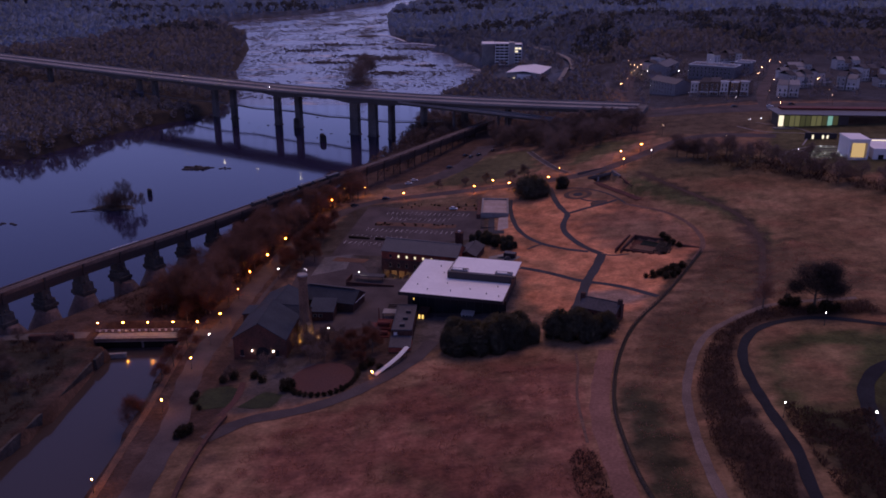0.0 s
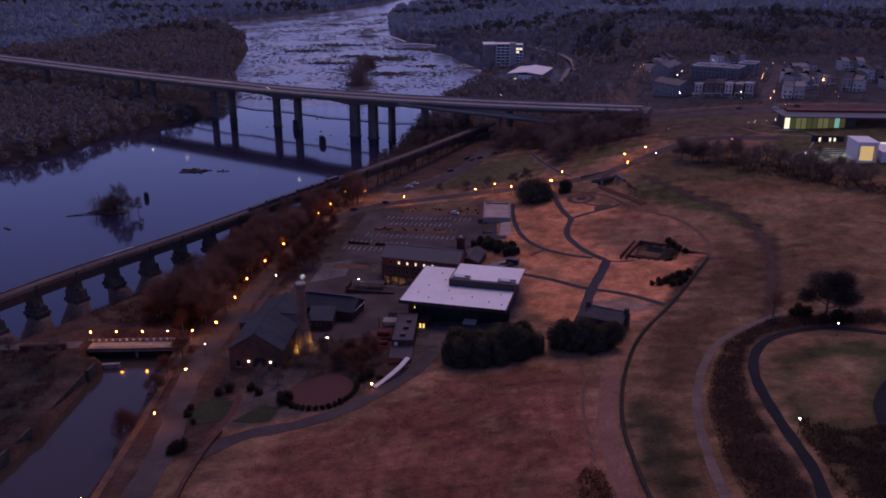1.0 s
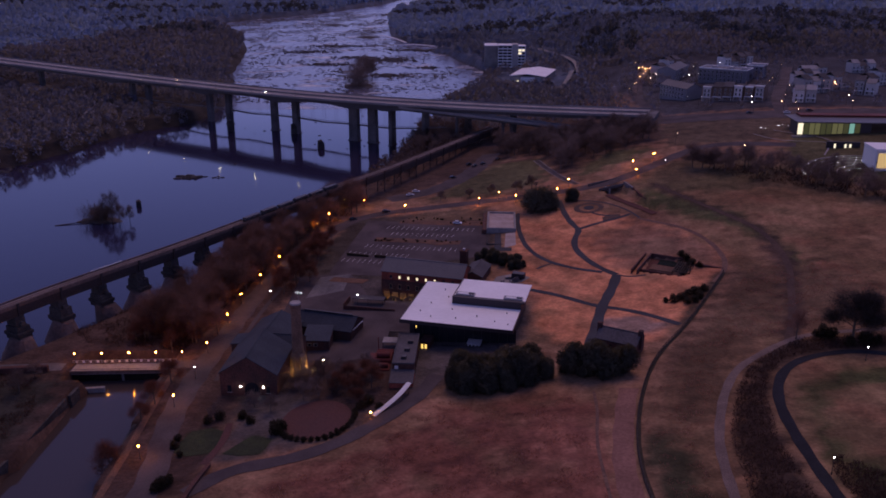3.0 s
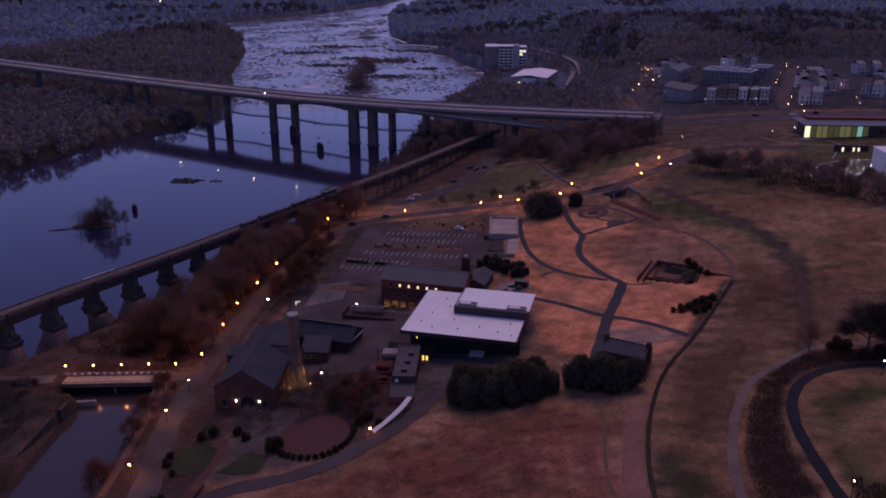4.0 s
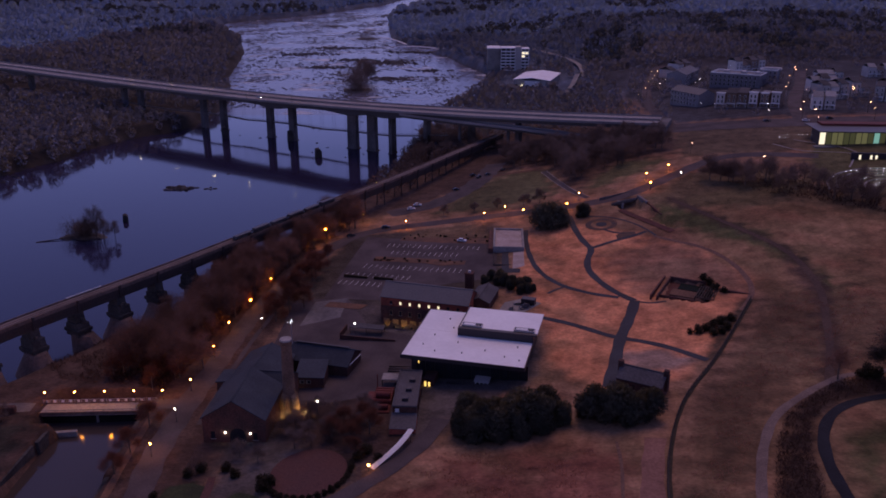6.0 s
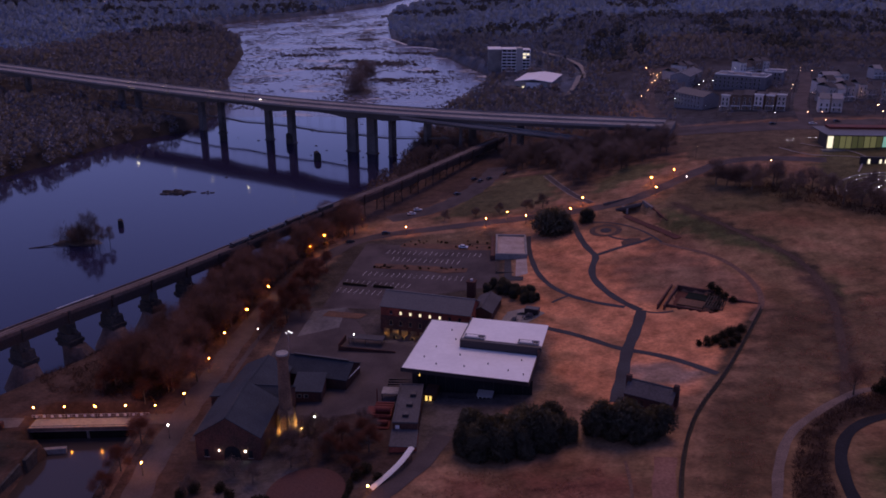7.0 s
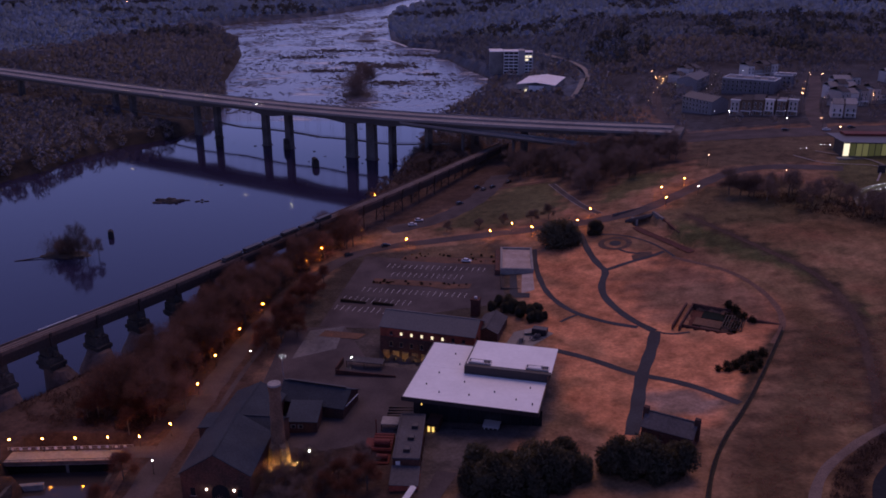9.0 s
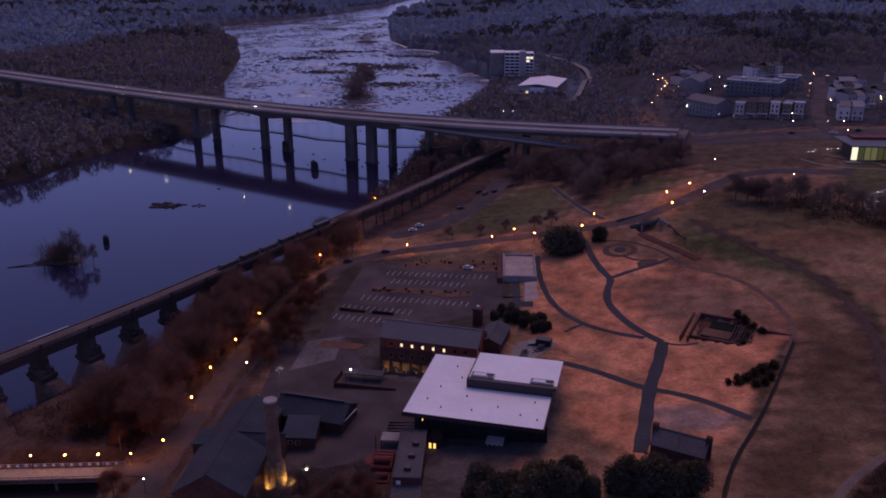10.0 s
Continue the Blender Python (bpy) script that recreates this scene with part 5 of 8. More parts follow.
# chimney
chi = thing("chimney", -47.7, 236.6, 0, 8, "tall tapered old brick furnace chimney with a buttressed base", "chimney")
cm = bmesh.new()
rings = [(0.0, 2.6), (1.0, 2.5), (7.5, 2.2), (9.0, 1.95), (24.6, 1.5), (24.7, 1.75), (25.4, 1.82), (26.4, 1.82), (26.5, 1.5)]
loops = [[cm.verts.new((r * math.cos(a), r * math.sin(a), z)) for a in np.linspace(0, 2 * math.pi, 16, endpoint=False)] for z, r in rings]
for a, b in zip(loops[:-1], loops[1:]):
    for i in range(16):
        cm.faces.new((a[i], a[(i + 1) % 16], b[(i + 1) % 16], b[i]))
cm.faces.new(loops[-1])
part("shaft", cm, M_FADED, chi, "sooty red-brown brick shaft")
part("cap", tube(bmesh.new(), (0, 0, 26.4), (0, 0, 26.9), 1.86, 1.78, 16), M_CONCRETE, chi, "pale cap stone")
for k in range(4):
    a = radians(35 + 90 * k)
    b = prism(bmesh.new(), [(1.7, -1), (3.25, -1), (3.0, 4.6), (2.6, 7.8), (1.8, 9.0)], -0.9, 0.9, "y")
    o = part("buttress", worn(b, 0.06), M_BUFF, chi, "floodlit buff brick buttress")
    o.matrix_basis = Matrix.Rotation(a, 4, "Z")
for a, d in ((-8, 4.7), (-36, 4.7), (229, 4.3)):
    b = boxed(d, d + 0.1, -0.4, 0.4, 1.1, 2.0)
    for side in (-0.4, 0.34):
        box(b, d - 0.25, d, side, side + 0.06, 1.1, 2.0)
    o = part("uplight_housing", b, M_POLE, chi, "dark floodlight housing at the base")
    o.matrix_basis = Matrix.Rotation(radians(a), 4, "Z")
    part("lens", boxed(d - 0.06, d - 0.01, -0.28, 0.28, 1.35, 1.85), M_FLOOD, o, "warm floodlight lens")
for k in range(14):
    part("brick_band", tube(bmesh.new(), (0, 0, 9.5 + 1.08 * k), (0, 0, 9.6 + 1.08 * k), 1.97 - 0.029 * k, 1.97 - 0.029 * k, 16), M_FADED, chi)

# brick ruin with red machinery beside the museum
rui = thing("boiler_house", -11.6, 236.0, 0, -3.0, "narrow dark brick boiler house with a flat grey roof", "boiler house")
part("wall", worn(boxed(-3.6, 3.6, -8.0, 15.0, -2, 8.6), 0.08), M_DARKBRICK, rui)
part("front_block", worn(boxed(-3.8, 3.8, -15.5, -8.02, -2, 5.6), 0.1), M_BRICK, rui, "lower red brick front block")
part("front_roof", worn(prism(bmesh.new(), [(-15.7, 5.6), (-8.1, 6.6), (-8.1, 6.8), (-15.7, 5.8)], -3.9, 3.9, "x"), 0.03), M_SHINGLE, rui)
part("roof", boxed(-3.2, 3.2, -7.6, 14.6, 8.6, 8.85), M_SHINGLE, rui)
for a in ((-3.7, 3.7, -8.1, -7.6), (-3.7, 3.7, 14.6, 15.1), (-3.7, -3.2, -7.6, 14.6), (3.2, 3.7, -7.6, 14.6)):
    part("parapet", worn(boxed(*a, 8.6, 9.1), 0.05), M_SHINGLE, rui)
for i, y in enumerate((-5, 1, 7)):
    part("roof_hatch", worn(boxed(-1.0 + 0.6 * i, 0.8 + 0.6 * i, y, y + 1.8, 8.85, 9.8), 0.08), M_DARKMETAL, rui)
for i in range(4):
    side_window(rui, -5.6 + 4.6 * i, 3.4, 1.4, 2.6, -3.65, M_GLASS)
    side_window(rui, -5.6 + 4.6 * i, 3.4, 1.4, 2.6, 3.65, M_GLASS)
window(rui, -2.2, 6.9, 1.2, 1.2, -8.05, M_WHITE)
mac = thing("red_machine_house", -19.4, 243.6, 0, -4, "oxide red machine house with stepped roofs", "machine house")
part("body", worn(boxed(-2.8, 3.0, -4.5, 4.5, -1, 4.4), 0.12), M_RED, mac)
part("body", worn(boxed(-5.2, -2.8, -1.0, 4.0, -1, 3.0), 0.12), M_RED, mac)
part("body", worn(boxed(-1.2, 3.0, -9.5, -4.5, -1, 3.4), 0.12), M_RED, mac)
part("roof", worn(boxed(-1.8, 3.4, 8.6, 13.2, 4.6, 4.9), 0.08), M_CONCRETE, mac, "pale canopy")
for x in (-1.6, 3.2):
    part("post", boxed(x - 0.12, x + 0.12, 9.0, 9.3, -1, 4.6), M_POLE, mac)
part("drum", tube(bmesh.new(), (-2.0, -2.0, 5.2), (2.4, -2.0, 5.2), 1.0, 1.0, 14), M_RED, mac)
part("drum", tube(bmesh.new(), (-0.8, -7.4, 4.0), (2.4, -7.4, 4.0), 0.9, 0.9, 14), M_RED, mac)
part("flue", tube(bmesh.new(), (-2.6, 5.2, 0), (-2.6, 5.2, 8.4), 0.2, 0.16, 8), M_RED, mac)
for i in range(6):
    part("roof_rib", boxed(-2.8, 3.0, -4.2 + 1.5 * i, -4.0 + 1.5 * i, 4.4, 4.6), M_RED, mac)
rack = thing("steel_rack", -15.2, 263.5, 0, -4, "low dark steel rack of parallel beams", "rack")
for k in range(4):
    part("beam", boxed(-4.0, 4.0, -2.7 + 1.7 * k, -2.3 + 1.7 * k, 2.2, 2.7), M_STEEL, rack)
for x in (-3.6, 3.4):
    for y in (-2.6, 2.5):
        part("post", boxed(x, x + 0.25, y, y + 0.25, -0.5, 2.2), M_STEEL, rack)
can = thing("walkway_canopy", -15.3, 208.3, 0, 0, "long white fabric canopy over a stepped walk", "canopy")
cp, cd = along([(-4.6, -5.6, 4.4), (-0.5, -1.2, 5.6), (3.2, 3.6, 6.8), (5.6, 9.6, 7.2)], 1.0)
part("cover", ribbon(cp, cd, [(-0.85, 0), (0, 0.28), (0.85, 0), (0.85, -0.1), (0, 0.18), (-0.85, -0.1)]), M_WHITE, can)
for k in range(0, len(cp), 4):
    for a in (-0.75, 0.75):
        x, y = cp[k][0] - cd[k][1] * a, cp[k][1] + cd[k][0] * a
        part("post", tube(bmesh.new(), (x, y, at(x - 15.3, y + 208.3) - 0.3), (x, y, cp[k][2]), 0.06, 0.06, 6), M_POLE, can)
fl = thing("floodlight", -20.5, 201.5, at(-20.5, 201.5), 0, "orange floodlight on a short post", "floodlight")
part("post", tube(bmesh.new(), (0, 0, -0.3), (0, 0, 1.7), 0.07, 0.07, 8), M_POLE, fl)
part("lamp", worn(boxed(-0.24, 0.24, -0.2, 0.2, 1.7, 2.05), 0.05), M_FIRE, fl, "glowing orange lamp")
hut = thing("garden_pavilion", 12.4, 251.3, 0, -14, "small white timber pavilion with a pale roof", "pavilion")
part("floor", boxed(-2.2, 2.2, -2.4, 2.4, 0, 3.0), M_DARKBRICK, hut)
part("roof", prism(bmesh.new(), [(-2.7, 5.6), (2.7, 6.2), (2.7, 6.4), (-2.7, 5.8)], -2.5, 2.5, "x"), M_CREAM, hut)
for x in (-2, -0.7, 0.7, 2):
    for y in (-2.2, 2.2):
        part("post", boxed(x - 0.1, x + 0.1, y - 0.1, y + 0.1, 3.0, 5.75), M_WHITE, hut)
part("back_wall", boxed(-2.1, 2.1, 1.9, 2.05, 3, 5.8), M_WHITE, hut)
part("rail", boxed(-2.1, 2.1, -2.28, -2.2, 3.8, 3.95), M_WHITE, hut)
part("front_wall", worn(boxed(-2.1, 2.1, -2.2, -2.05, 3.0, 5.7), 0.03), M_CREAM, hut, "white boarded front")
for x in (-1.3, 0, 1.3):
    part("pane", boxed(x - 0.42, x + 0.42, -2.3, -2.21, 4.1, 5.2), M_GLASS, hut)

# brick house behind the evergreens
hou = thing("brick_house", 59.5, 233.0, 9.5, -29.5, "two-storey brick house with a slate roof and end chimneys", "house")
gable_shell(hou, 13.6, 9.4, -1.5, 6.6, 9.0, M_DARKBRICK, M_SHINGLE, 0.25)
for s in (-1, 1):
    part("chimney", worn(boxed(s * 6.9 - 0.75, s * 6.9 + 0.75, -1.1, 0.3, 4, 10.6), 0.05), M_DARKBRICK, hou)
for x in (-4.4, -1.5, 1.5, 4.4):
    window(hou, x, 4.0, 1.0, 1.6, -4.75, M_GLASS)
    window(hou, x, 0.9, 1.0, 1.7, -4.75, M_GLASS)

# concrete shell of an old mill by the lawn
mil = thing("mill_ruin", 30.6, 386.0, 0, -4, "roofless pale stone ruin with thick walls", "ruin")
part("floor", boxed(-6.4, 6.4, -13, 13.5, 3, 8.4), M_SANDY, mil, "pale sandy floor")
for a in ((-7.2, -6.2, -14, 14.4), (6.2, 7.2, -14, 14.4), (-6.2, 6.2, -14, -13), (-6.2, 6.2, 13.4, 14.4)):
    part("wall", worn(boxed(*a, 3, 9.2), 0.15), M_CONCRETE, mil)
part("buttress", worn(boxed(-9.4, -7.2, -14, 14, 3, 8.2), 0.2), M_DARKBRICK, mil, "dark stone buttress wall")
part("forecourt_wall", worn(boxed(-6.4, 1.0, -30, -29.4, 3, 6.4), 0.1), M_STONE, mil)
part("forecourt_wall", worn(boxed(-6.8, -6.4, -30, -14, 3, 6.8), 0.1), M_STONE, mil)

# excavated mill pit
pit = thing("mill_pit", 96.2, 312.0, 0, -27.5, "sunken brick mill pit with a dark pool and timber frames", "excavation")
zz = 12.0
for a, top in (((-10.4, 4.0, 9.4, 10.0), 0.8), ((-10.4, -9.8, -13.0, 9.4), 0.7), ((-12.8, -12.2, -13.0, 10.0), 0.6), ((9.8, 10.4, -9.6, 6.0), 0.1), ((-9.8, 9.8, -10.0, -9.4), 0.0)):
    part("wall", worn(boxed(*a, zz - 4, zz + top), 0.1), M_DARKBRICK, pit, "low dark brick pit wall")
part("pool", boxed(-5.5, 4.5, 2.0, 8.6, zz - 4, zz - 1.0), M_GREENWATER, pit, "dark green pool")
part("pit_floor", boxed(-9.8, 9.8, -9.4, 9.4, zz - 4.2, zz - 1.4), M_REDEARTH, pit, "red-brown earth floor")
part("pit_trench", boxed(-4.0, 9.0, -7.5, 1.4, zz - 1.4, zz - 1.1), M_BED, pit, "dark planted bottom of the pit")
part("garden_wall", worn(boxed(10.6, 22.0, -0.2, 0.8, zz - 1, zz + 2.6), 0.08), M_DARKBRICK, pit, "dark thick wall beside the pit")
part("ledge", worn(boxed(-7.0, 3.0, -6.0, 0.8, zz - 4, zz - 0.7), 0.15), M_SOIL, pit)
for k in range(8):
    part("beam", boxed(3.2 + 0.95 * k, 3.5 + 0.95 * k, -8.5, 3.5, zz + 1.0, zz + 1.3), M_TIMBER, pit)
for y in (-8.6, -2.5, 3.4):
    part("tie_beam", boxed(3.0, 10.4, y, y + 0.3, zz + 0.7, zz + 1.0), M_TIMBER, pit)
    for x in (3.0, 6.6, 10.0):
        part("post", boxed(x, x + 0.35, y, y + 0.35, zz - 2, zz + 0.75), M_TIMBER, pit)
for x in (8.0, 9.4):
    part("hoist_post", tube(bmesh.new(), (x, -5, zz - 1), (x + 0.5, -5.5, zz + 4.6), 0.2, 0.16, 6), M_TIMBER, pit)

# road underpass with wing walls
und = thing("underpass", 94.0, 428.6, 0, 24, "concrete road underpass with dark opening and wing walls", "underpass")
gz = float(land(np.array([94.0]), np.array([428.6]), False)[0])
part("deck", worn(prism(bmesh.new(), [(-9, gz - 2.3), (9, gz - 0.5), (9, gz + 0.5), (-9, gz - 1.4)], -5.2, 5.2, "y"), 0.05), M_ASPHALT, und)
for y in (-5.6, 5.2):
    part("parapet", worn(prism(bmesh.new(), [(-12, gz - 1.6), (12, gz + 0.4), (12, gz + 1.7), (-12, gz - 0.4)], y, y + 0.4, "y"), 0.06), M_PIER, und, "stained concrete kerb wall")
part("abutment", worn(boxed(3.4, 4.6, -5.5, 4.6, gz - 7, gz - 0.9), 0.06), M_CONCRETE, und)
part("abutment", worn(boxed(-5.6, -4.4, -5.5, 4.6, gz - 7, gz - 0.9), 0.06), M_CONCRETE, und)
# Dark panel closing the tunnel, put there for the shade of its depth.
part("back", boxed(-4.4, 3.4, 4.2, 4.6, gz - 7, gz - 0.9), M_DARKMETAL, und)
o = part("wing_wall", worn(prism(bmesh.new(), [(0, gz - 6), (8.6, gz - 6), (8.6, gz + 0.9), (0, gz + 2.1)], -0.9, 0.5, "y"), 0.06), M_PIER, und, "stained concrete wing wall")
o.matrix_basis = pose(4.6, -5.2, 0, 0, 0, -93)
o = part("wing_wall", worn(prism(bmesh.new(), [(0, gz - 6), (17, gz - 6), (17, gz - 0.6), (0, gz + 0.6)], -0.5, 0.5, "y"), 0.06), M_DARKBRICK, und, "dark red-brown wing wall")
o.matrix_basis = pose(4.2, -13.9, 0, 0, 0, -104)
rw = thing("retaining_wall", 97.3, 393.6, 0, -63.4, "long low red-brown retaining wall", "wall")
part("wall", worn(boxed(-19, 19, -0.5, 0.5, 10, 15.4), 0.1), M_DARKBRICK, rw)
part("coping", worn(boxed(-19.2, 19.2, -0.65, 0.65, 15.4, 15.65), 0.05), M_DARKBRICK, rw)

# pale old machines standing in the garden behind the annex
old = thing("old_machine", 31.5, 309.0, 0, 20, "pale grey cast-iron machine on a stone plinth", "machine", "garden machines")
gz = at(31.5, 309)
part("plinth", worn(boxed(-2.2, 2.2, -1.4, 1.4, gz - 1, gz + 0.5), 0.08), M_PIER, old)
part("frame", worn(prism(bmesh.new(), [(-1.6, gz + 0.5), (1.6, gz + 0.5), (1.0, gz + 1.5), (-0.4, gz + 2.2), (-1.1, gz + 1.4)], -0.5, 0.5, "y"), 0.1), M_PIER, old)
part("wheel", tube(bmesh.new(), (0.4, -0.6, gz + 1.4), (0.4, -0.8, gz + 1.4), 0.9, 0.9, 18), M_PIER, old)
part("arm", tube(bmesh.new(), (-1.8, 0, gz + 0.9), (-3.6, -1.2, gz + 0.1), 0.22, 0.16, 8), M_CONCRETE, old, "pale sloping chute")
copy_thing(old, pose(25.6, 306.5, at(25.6, 306.5) - gz, 0, 0, 75))
crate = thing("covered_trailer", 33.5, 312.2, at(33.5, 312.2), -20, "dark covered trailer with a pale ramp", "trailer")
part("body", worn(boxed(-3.2, 2.2, -1.6, 1.6, 0.5, 2.6), 0.15), M_DARKMETAL, crate)
part("ramp", worn(prism(bmesh.new(), [(-6.2, 0.05), (-3.2, 0.7), (-3.2, 0.9), (-6.2, 0.2)], -1.5, 1.5, "y"), 0.04), M_CONCRETE, crate, "pale sloping ramp")
for x in (-1.6, 0.8):
    for y in (-1.5, 1.5):
        part("wheel", tube(bmesh.new(), (x, y - 0.12, 0.4), (x, y + 0.12, 0.4), 0.4, 0.4, 12), M_RUBBER, crate)

# ---- houses on the hill ----
def row_house(w, d, h, wall, roof, flat):
    ho = new("town_house")
    part("wall", boxed(-w / 2, w / 2, 0, d, -3, h), wall, ho)
    if flat:
        part("roof", boxed(-w / 2, w / 2, 0.2, d, h, h + 0.25), roof, ho)
        part("cornice", worn(boxed(-w / 2, w / 2, -0.3, 0.25, h - 0.4, h + 0.6), 0.05), M_WHITE, ho)
    else:
        part("roof", prism(bmesh.new(), [(-0.5, h - 0.1), (d / 2, h + 2.6), (d + 0.5, h - 0.1), (d + 0.5, h + 0.15), (d / 2, h + 2.9), (-0.5, h + 0.15)], -w / 2, w / 2, "x"), roof, ho)
    for z in (0.9, 3.9, 6.8)[: int(h // 2.9)]:
        for x in (-w / 4, w / 4):
            window(ho, x, z, 1.0, 1.7, -0.06, M_GLASS, frame=M_WHITE)
    porch = part("porch", worn(boxed(-w / 2 + 0.3, w / 2 - 0.3, -2.2, -0.02, 2.9, 3.15), 0.04), M_WHITE, ho, "white timber porch roof")
    for x in (-w / 2 + 0.5, w / 2 - 0.5):
        part("post", boxed(x - 0.1, x + 0.1, -2.1, -1.9, -1, 2.9), M_WHITE, porch)
    part("porch_floor", boxed(-w / 2 + 0.3, w / 2 - 0.3, -2.2, -0.1, -2, 0.2), M_CONCRETE, ho)
    part("chimney", worn(boxed(w / 2 - 1.0, w / 2 - 0.3, d - 3, d - 2.2, h - 1, h + 2.4), 0.04), M_TAN, ho)
    return ho


def front_bay(ho, w, h):
    """A white bay under a flat cornice on the street face of a house."""
    bay = part("front_bay", worn(boxed(-w * 0.42, w * 0.42, -0.9, -0.1, 3.2, h - 0.1), 0.05), M_CREAM, ho, "white boarded bay")
    for z in (3.9, 6.9):
        for x in (-w * 0.2, w * 0.2):
            window(bay, x, z, 1.1, 1.9, -0.96, M_GLASS, frame=M_WHITE)
    part("bay_cornice", worn(boxed(-w * 0.46, w * 0.46, -1.2, 0.1, h - 0.1, h + 0.35), 0.05), M_WHITE, bay)
    return ho


KINDS = [
    (row_house(6.4, 13, 10.4, M_CREAM, M_SHINGLE, False), "three-storey painted town house with a white porch"),
    (row_house(7.0, 13, 10.2, M_TAN, M_SHINGLE, False), "three-storey tan brick town house with a dark shingle roof"),
    (row_house(6.0, 13, 9.8, M_TAN, M_GREYROOF, True), "tan flat-roofed town house with a white cornice"),
    (row_house(7.6, 14, 6.4, M_CREAM, M_SHINGLE, False), "two-storey painted frame house with a gable roof"),
    (front_bay(row_house(6.6, 13, 10.4, M_TAN, M_SHINGLE, True), 6.6, 10.4), "tall town house with a white boarded front bay"),
    (row_house(6.8, 12, 8.6, M_CREAM, M_GREYROOF, False), "white boarded house with a pale roof"),
]
first = set()


def house_at(kind, x, y, rz, lift=0.0):
    ho, label = KINDS[kind]
    tagged(ho, label, "house", "houses on the hill")
    m = pose(x, y, at(x, y) + lift, 0, 0, rz)
    if kind in first:
        return copy_thing(ho, m)
    first.add(kind)
    ho.matrix_basis = m
    return ho


def house_row(kinds, x0, y0, x1, y1):
    """Houses side by side along a line, fronts to the south."""
    n, turn = len(kinds), math.degrees(math.atan2(y1 - y0, x1 - x0))
    for k, kind in enumerate(kinds):
        u = (k + 0.5) / n
        house_at(kind, x0 + (x1 - x0) * u, y0 + (y1 - y0) * u, turn)


house_row([4, 1, 1, 4, 2, 4], 193.5, 607, 231.5, 584)
house_row([5, 5], 246.5, 571, 261, 566)
house_row([0, 5, 0], 268, 606, 290, 612)
house_row([5, 0, 5], 279, 648, 299, 648)
house_row([5, 5, 0], 303, 694, 323, 693)
house_row([0, 5], 302, 600, 314, 591)
house_row([0, 3], 296, 620, 310, 622)
house_row([3, 0, 1, 3], 340, 652, 372, 662)
house_row([5, 3, 5], 365, 738, 386, 738)
house_row([3, 0, 1, 3], 205, 775, 235, 795)
house_row([0, 3, 1, 0], 262, 772, 292, 780)
for i in range(4):
    house_at((3, 0)[i % 2], 345 + 19 * i, 612 + 30 * (i % 2), -8)


def long_block(x, y, rz, l, d, h, gabled, label):
    """A long building of several storeys with rows of windows."""
    bl = thing("apartment_house", x, y, at(x, y), rz, label, "apartment house", "blocks on the hill")
    if gabled:
        gable_shell(bl, l, d, -3, h, h + 3.2, M_GREYWALL, M_SLATE, 0.4)
    else:
        part("wall", boxed(-l / 2, l / 2, -d / 2, d / 2, -3, h), M_GREYWALL, bl)
        part("roof", boxed(-l / 2 + 0.4, l / 2 - 0.4, -d / 2 + 0.4, d / 2 - 0.4, h, h + 0.2), M_SLATE, bl, "flat grey roof")
        for a in ((-l / 2, l / 2, -d / 2, -d / 2 + 0.4), (-l / 2, l / 2, d / 2 - 0.4, d / 2), (-l / 2, -l / 2 + 0.4, -d / 2 + 0.4, d / 2 - 0.4), (l / 2 - 0.4, l / 2, -d / 2 + 0.4, d / 2 - 0.4)):
            part("parapet", worn(boxed(*a, h, h + 0.8), 0.05), M_WHITE, bl, "pale parapet")
        for k in (-0.3, 0.05, 0.32):
            part("roof_unit", worn(boxed(k * l, k * l + 4.5, -1.5, 2.5, h + 0.2, h + 1.8), 0.1), M_GREYMETAL, bl)
    for z in np.arange(1.2, h - 1.8, 3.1):
        for a in np.arange(-l / 2 + 1.8, l / 2 - 1.0, 3.4):
            window(bl, float(a), float(z), 1.3, 1.7, -d / 2 - 0.06, M_GLASS, frame=M_CREAM)
    return bl


long_block(243, 707, -33, 40, 22, 10.5, False, "long grey apartment house with a flat roof and pale parapet")
long_block(185, 634, -64, 30, 15, 9.5, True, "grey gabled apartment house with a slate roof")
long_block(207, 742, 60, 42, 16, 10.0, True, "long grey apartment house with a slate gable roof")
long_block(272, 716, -30, 14, 14, 10.0, False, "small grey apartment house with a pale parapet")

# ---- memorial hall and its white shrine ----
mem = thing("memorial_hall", 231, 474, 0, -4, "low glass-walled hall lit from inside under a flat dark roof", "hall")
gz = 34.4
part("wall", boxed(-19, 24, 1.2, 14, gz - 2, gz + 7.2), M_DARKMETAL, mem)
part("roof", worn(boxed(-19.6, 60, -0.4, 26, gz + 7.4, gz + 7.9), 0.06), M_DARKMETAL, mem, "flat dark roof slab")
for i in range(11):
    x = -18.6 + 3.3 * i
    part("pane", boxed(x, x + 3.0, 1.02, 1.12, gz + 0.3, gz + 7.0), M_WHITEWIN if i == 0 else M_TEALWIN if i == 9 else M_GREENBRIGHT if i in (2, 3, 6, 7) else M_GREENWIN, mem, "glass panel lit from inside")
    part("mullion", boxed(x + 3.02, x + 3.28, 0.8, 1.15, gz, gz + 7.3), M_DARKMETAL, mem)
part("roof_edge", boxed(-12, 60, 18, 26.2, gz + 7.95, gz + 9.0), M_RED, mem, "dark red upper roof band")
part("terrace", boxed(-22, 26, -3.5, 1.0, gz - 4, gz - 0.2), M_PAVING, mem)
strip("pavement", [(203.6, 490), (209, 483), (215, 478), (223.6, 469), (226, 458.5)], 1.1, 0.5, M_PAVING, "pale curved garden wall below the hall", "garden wall")
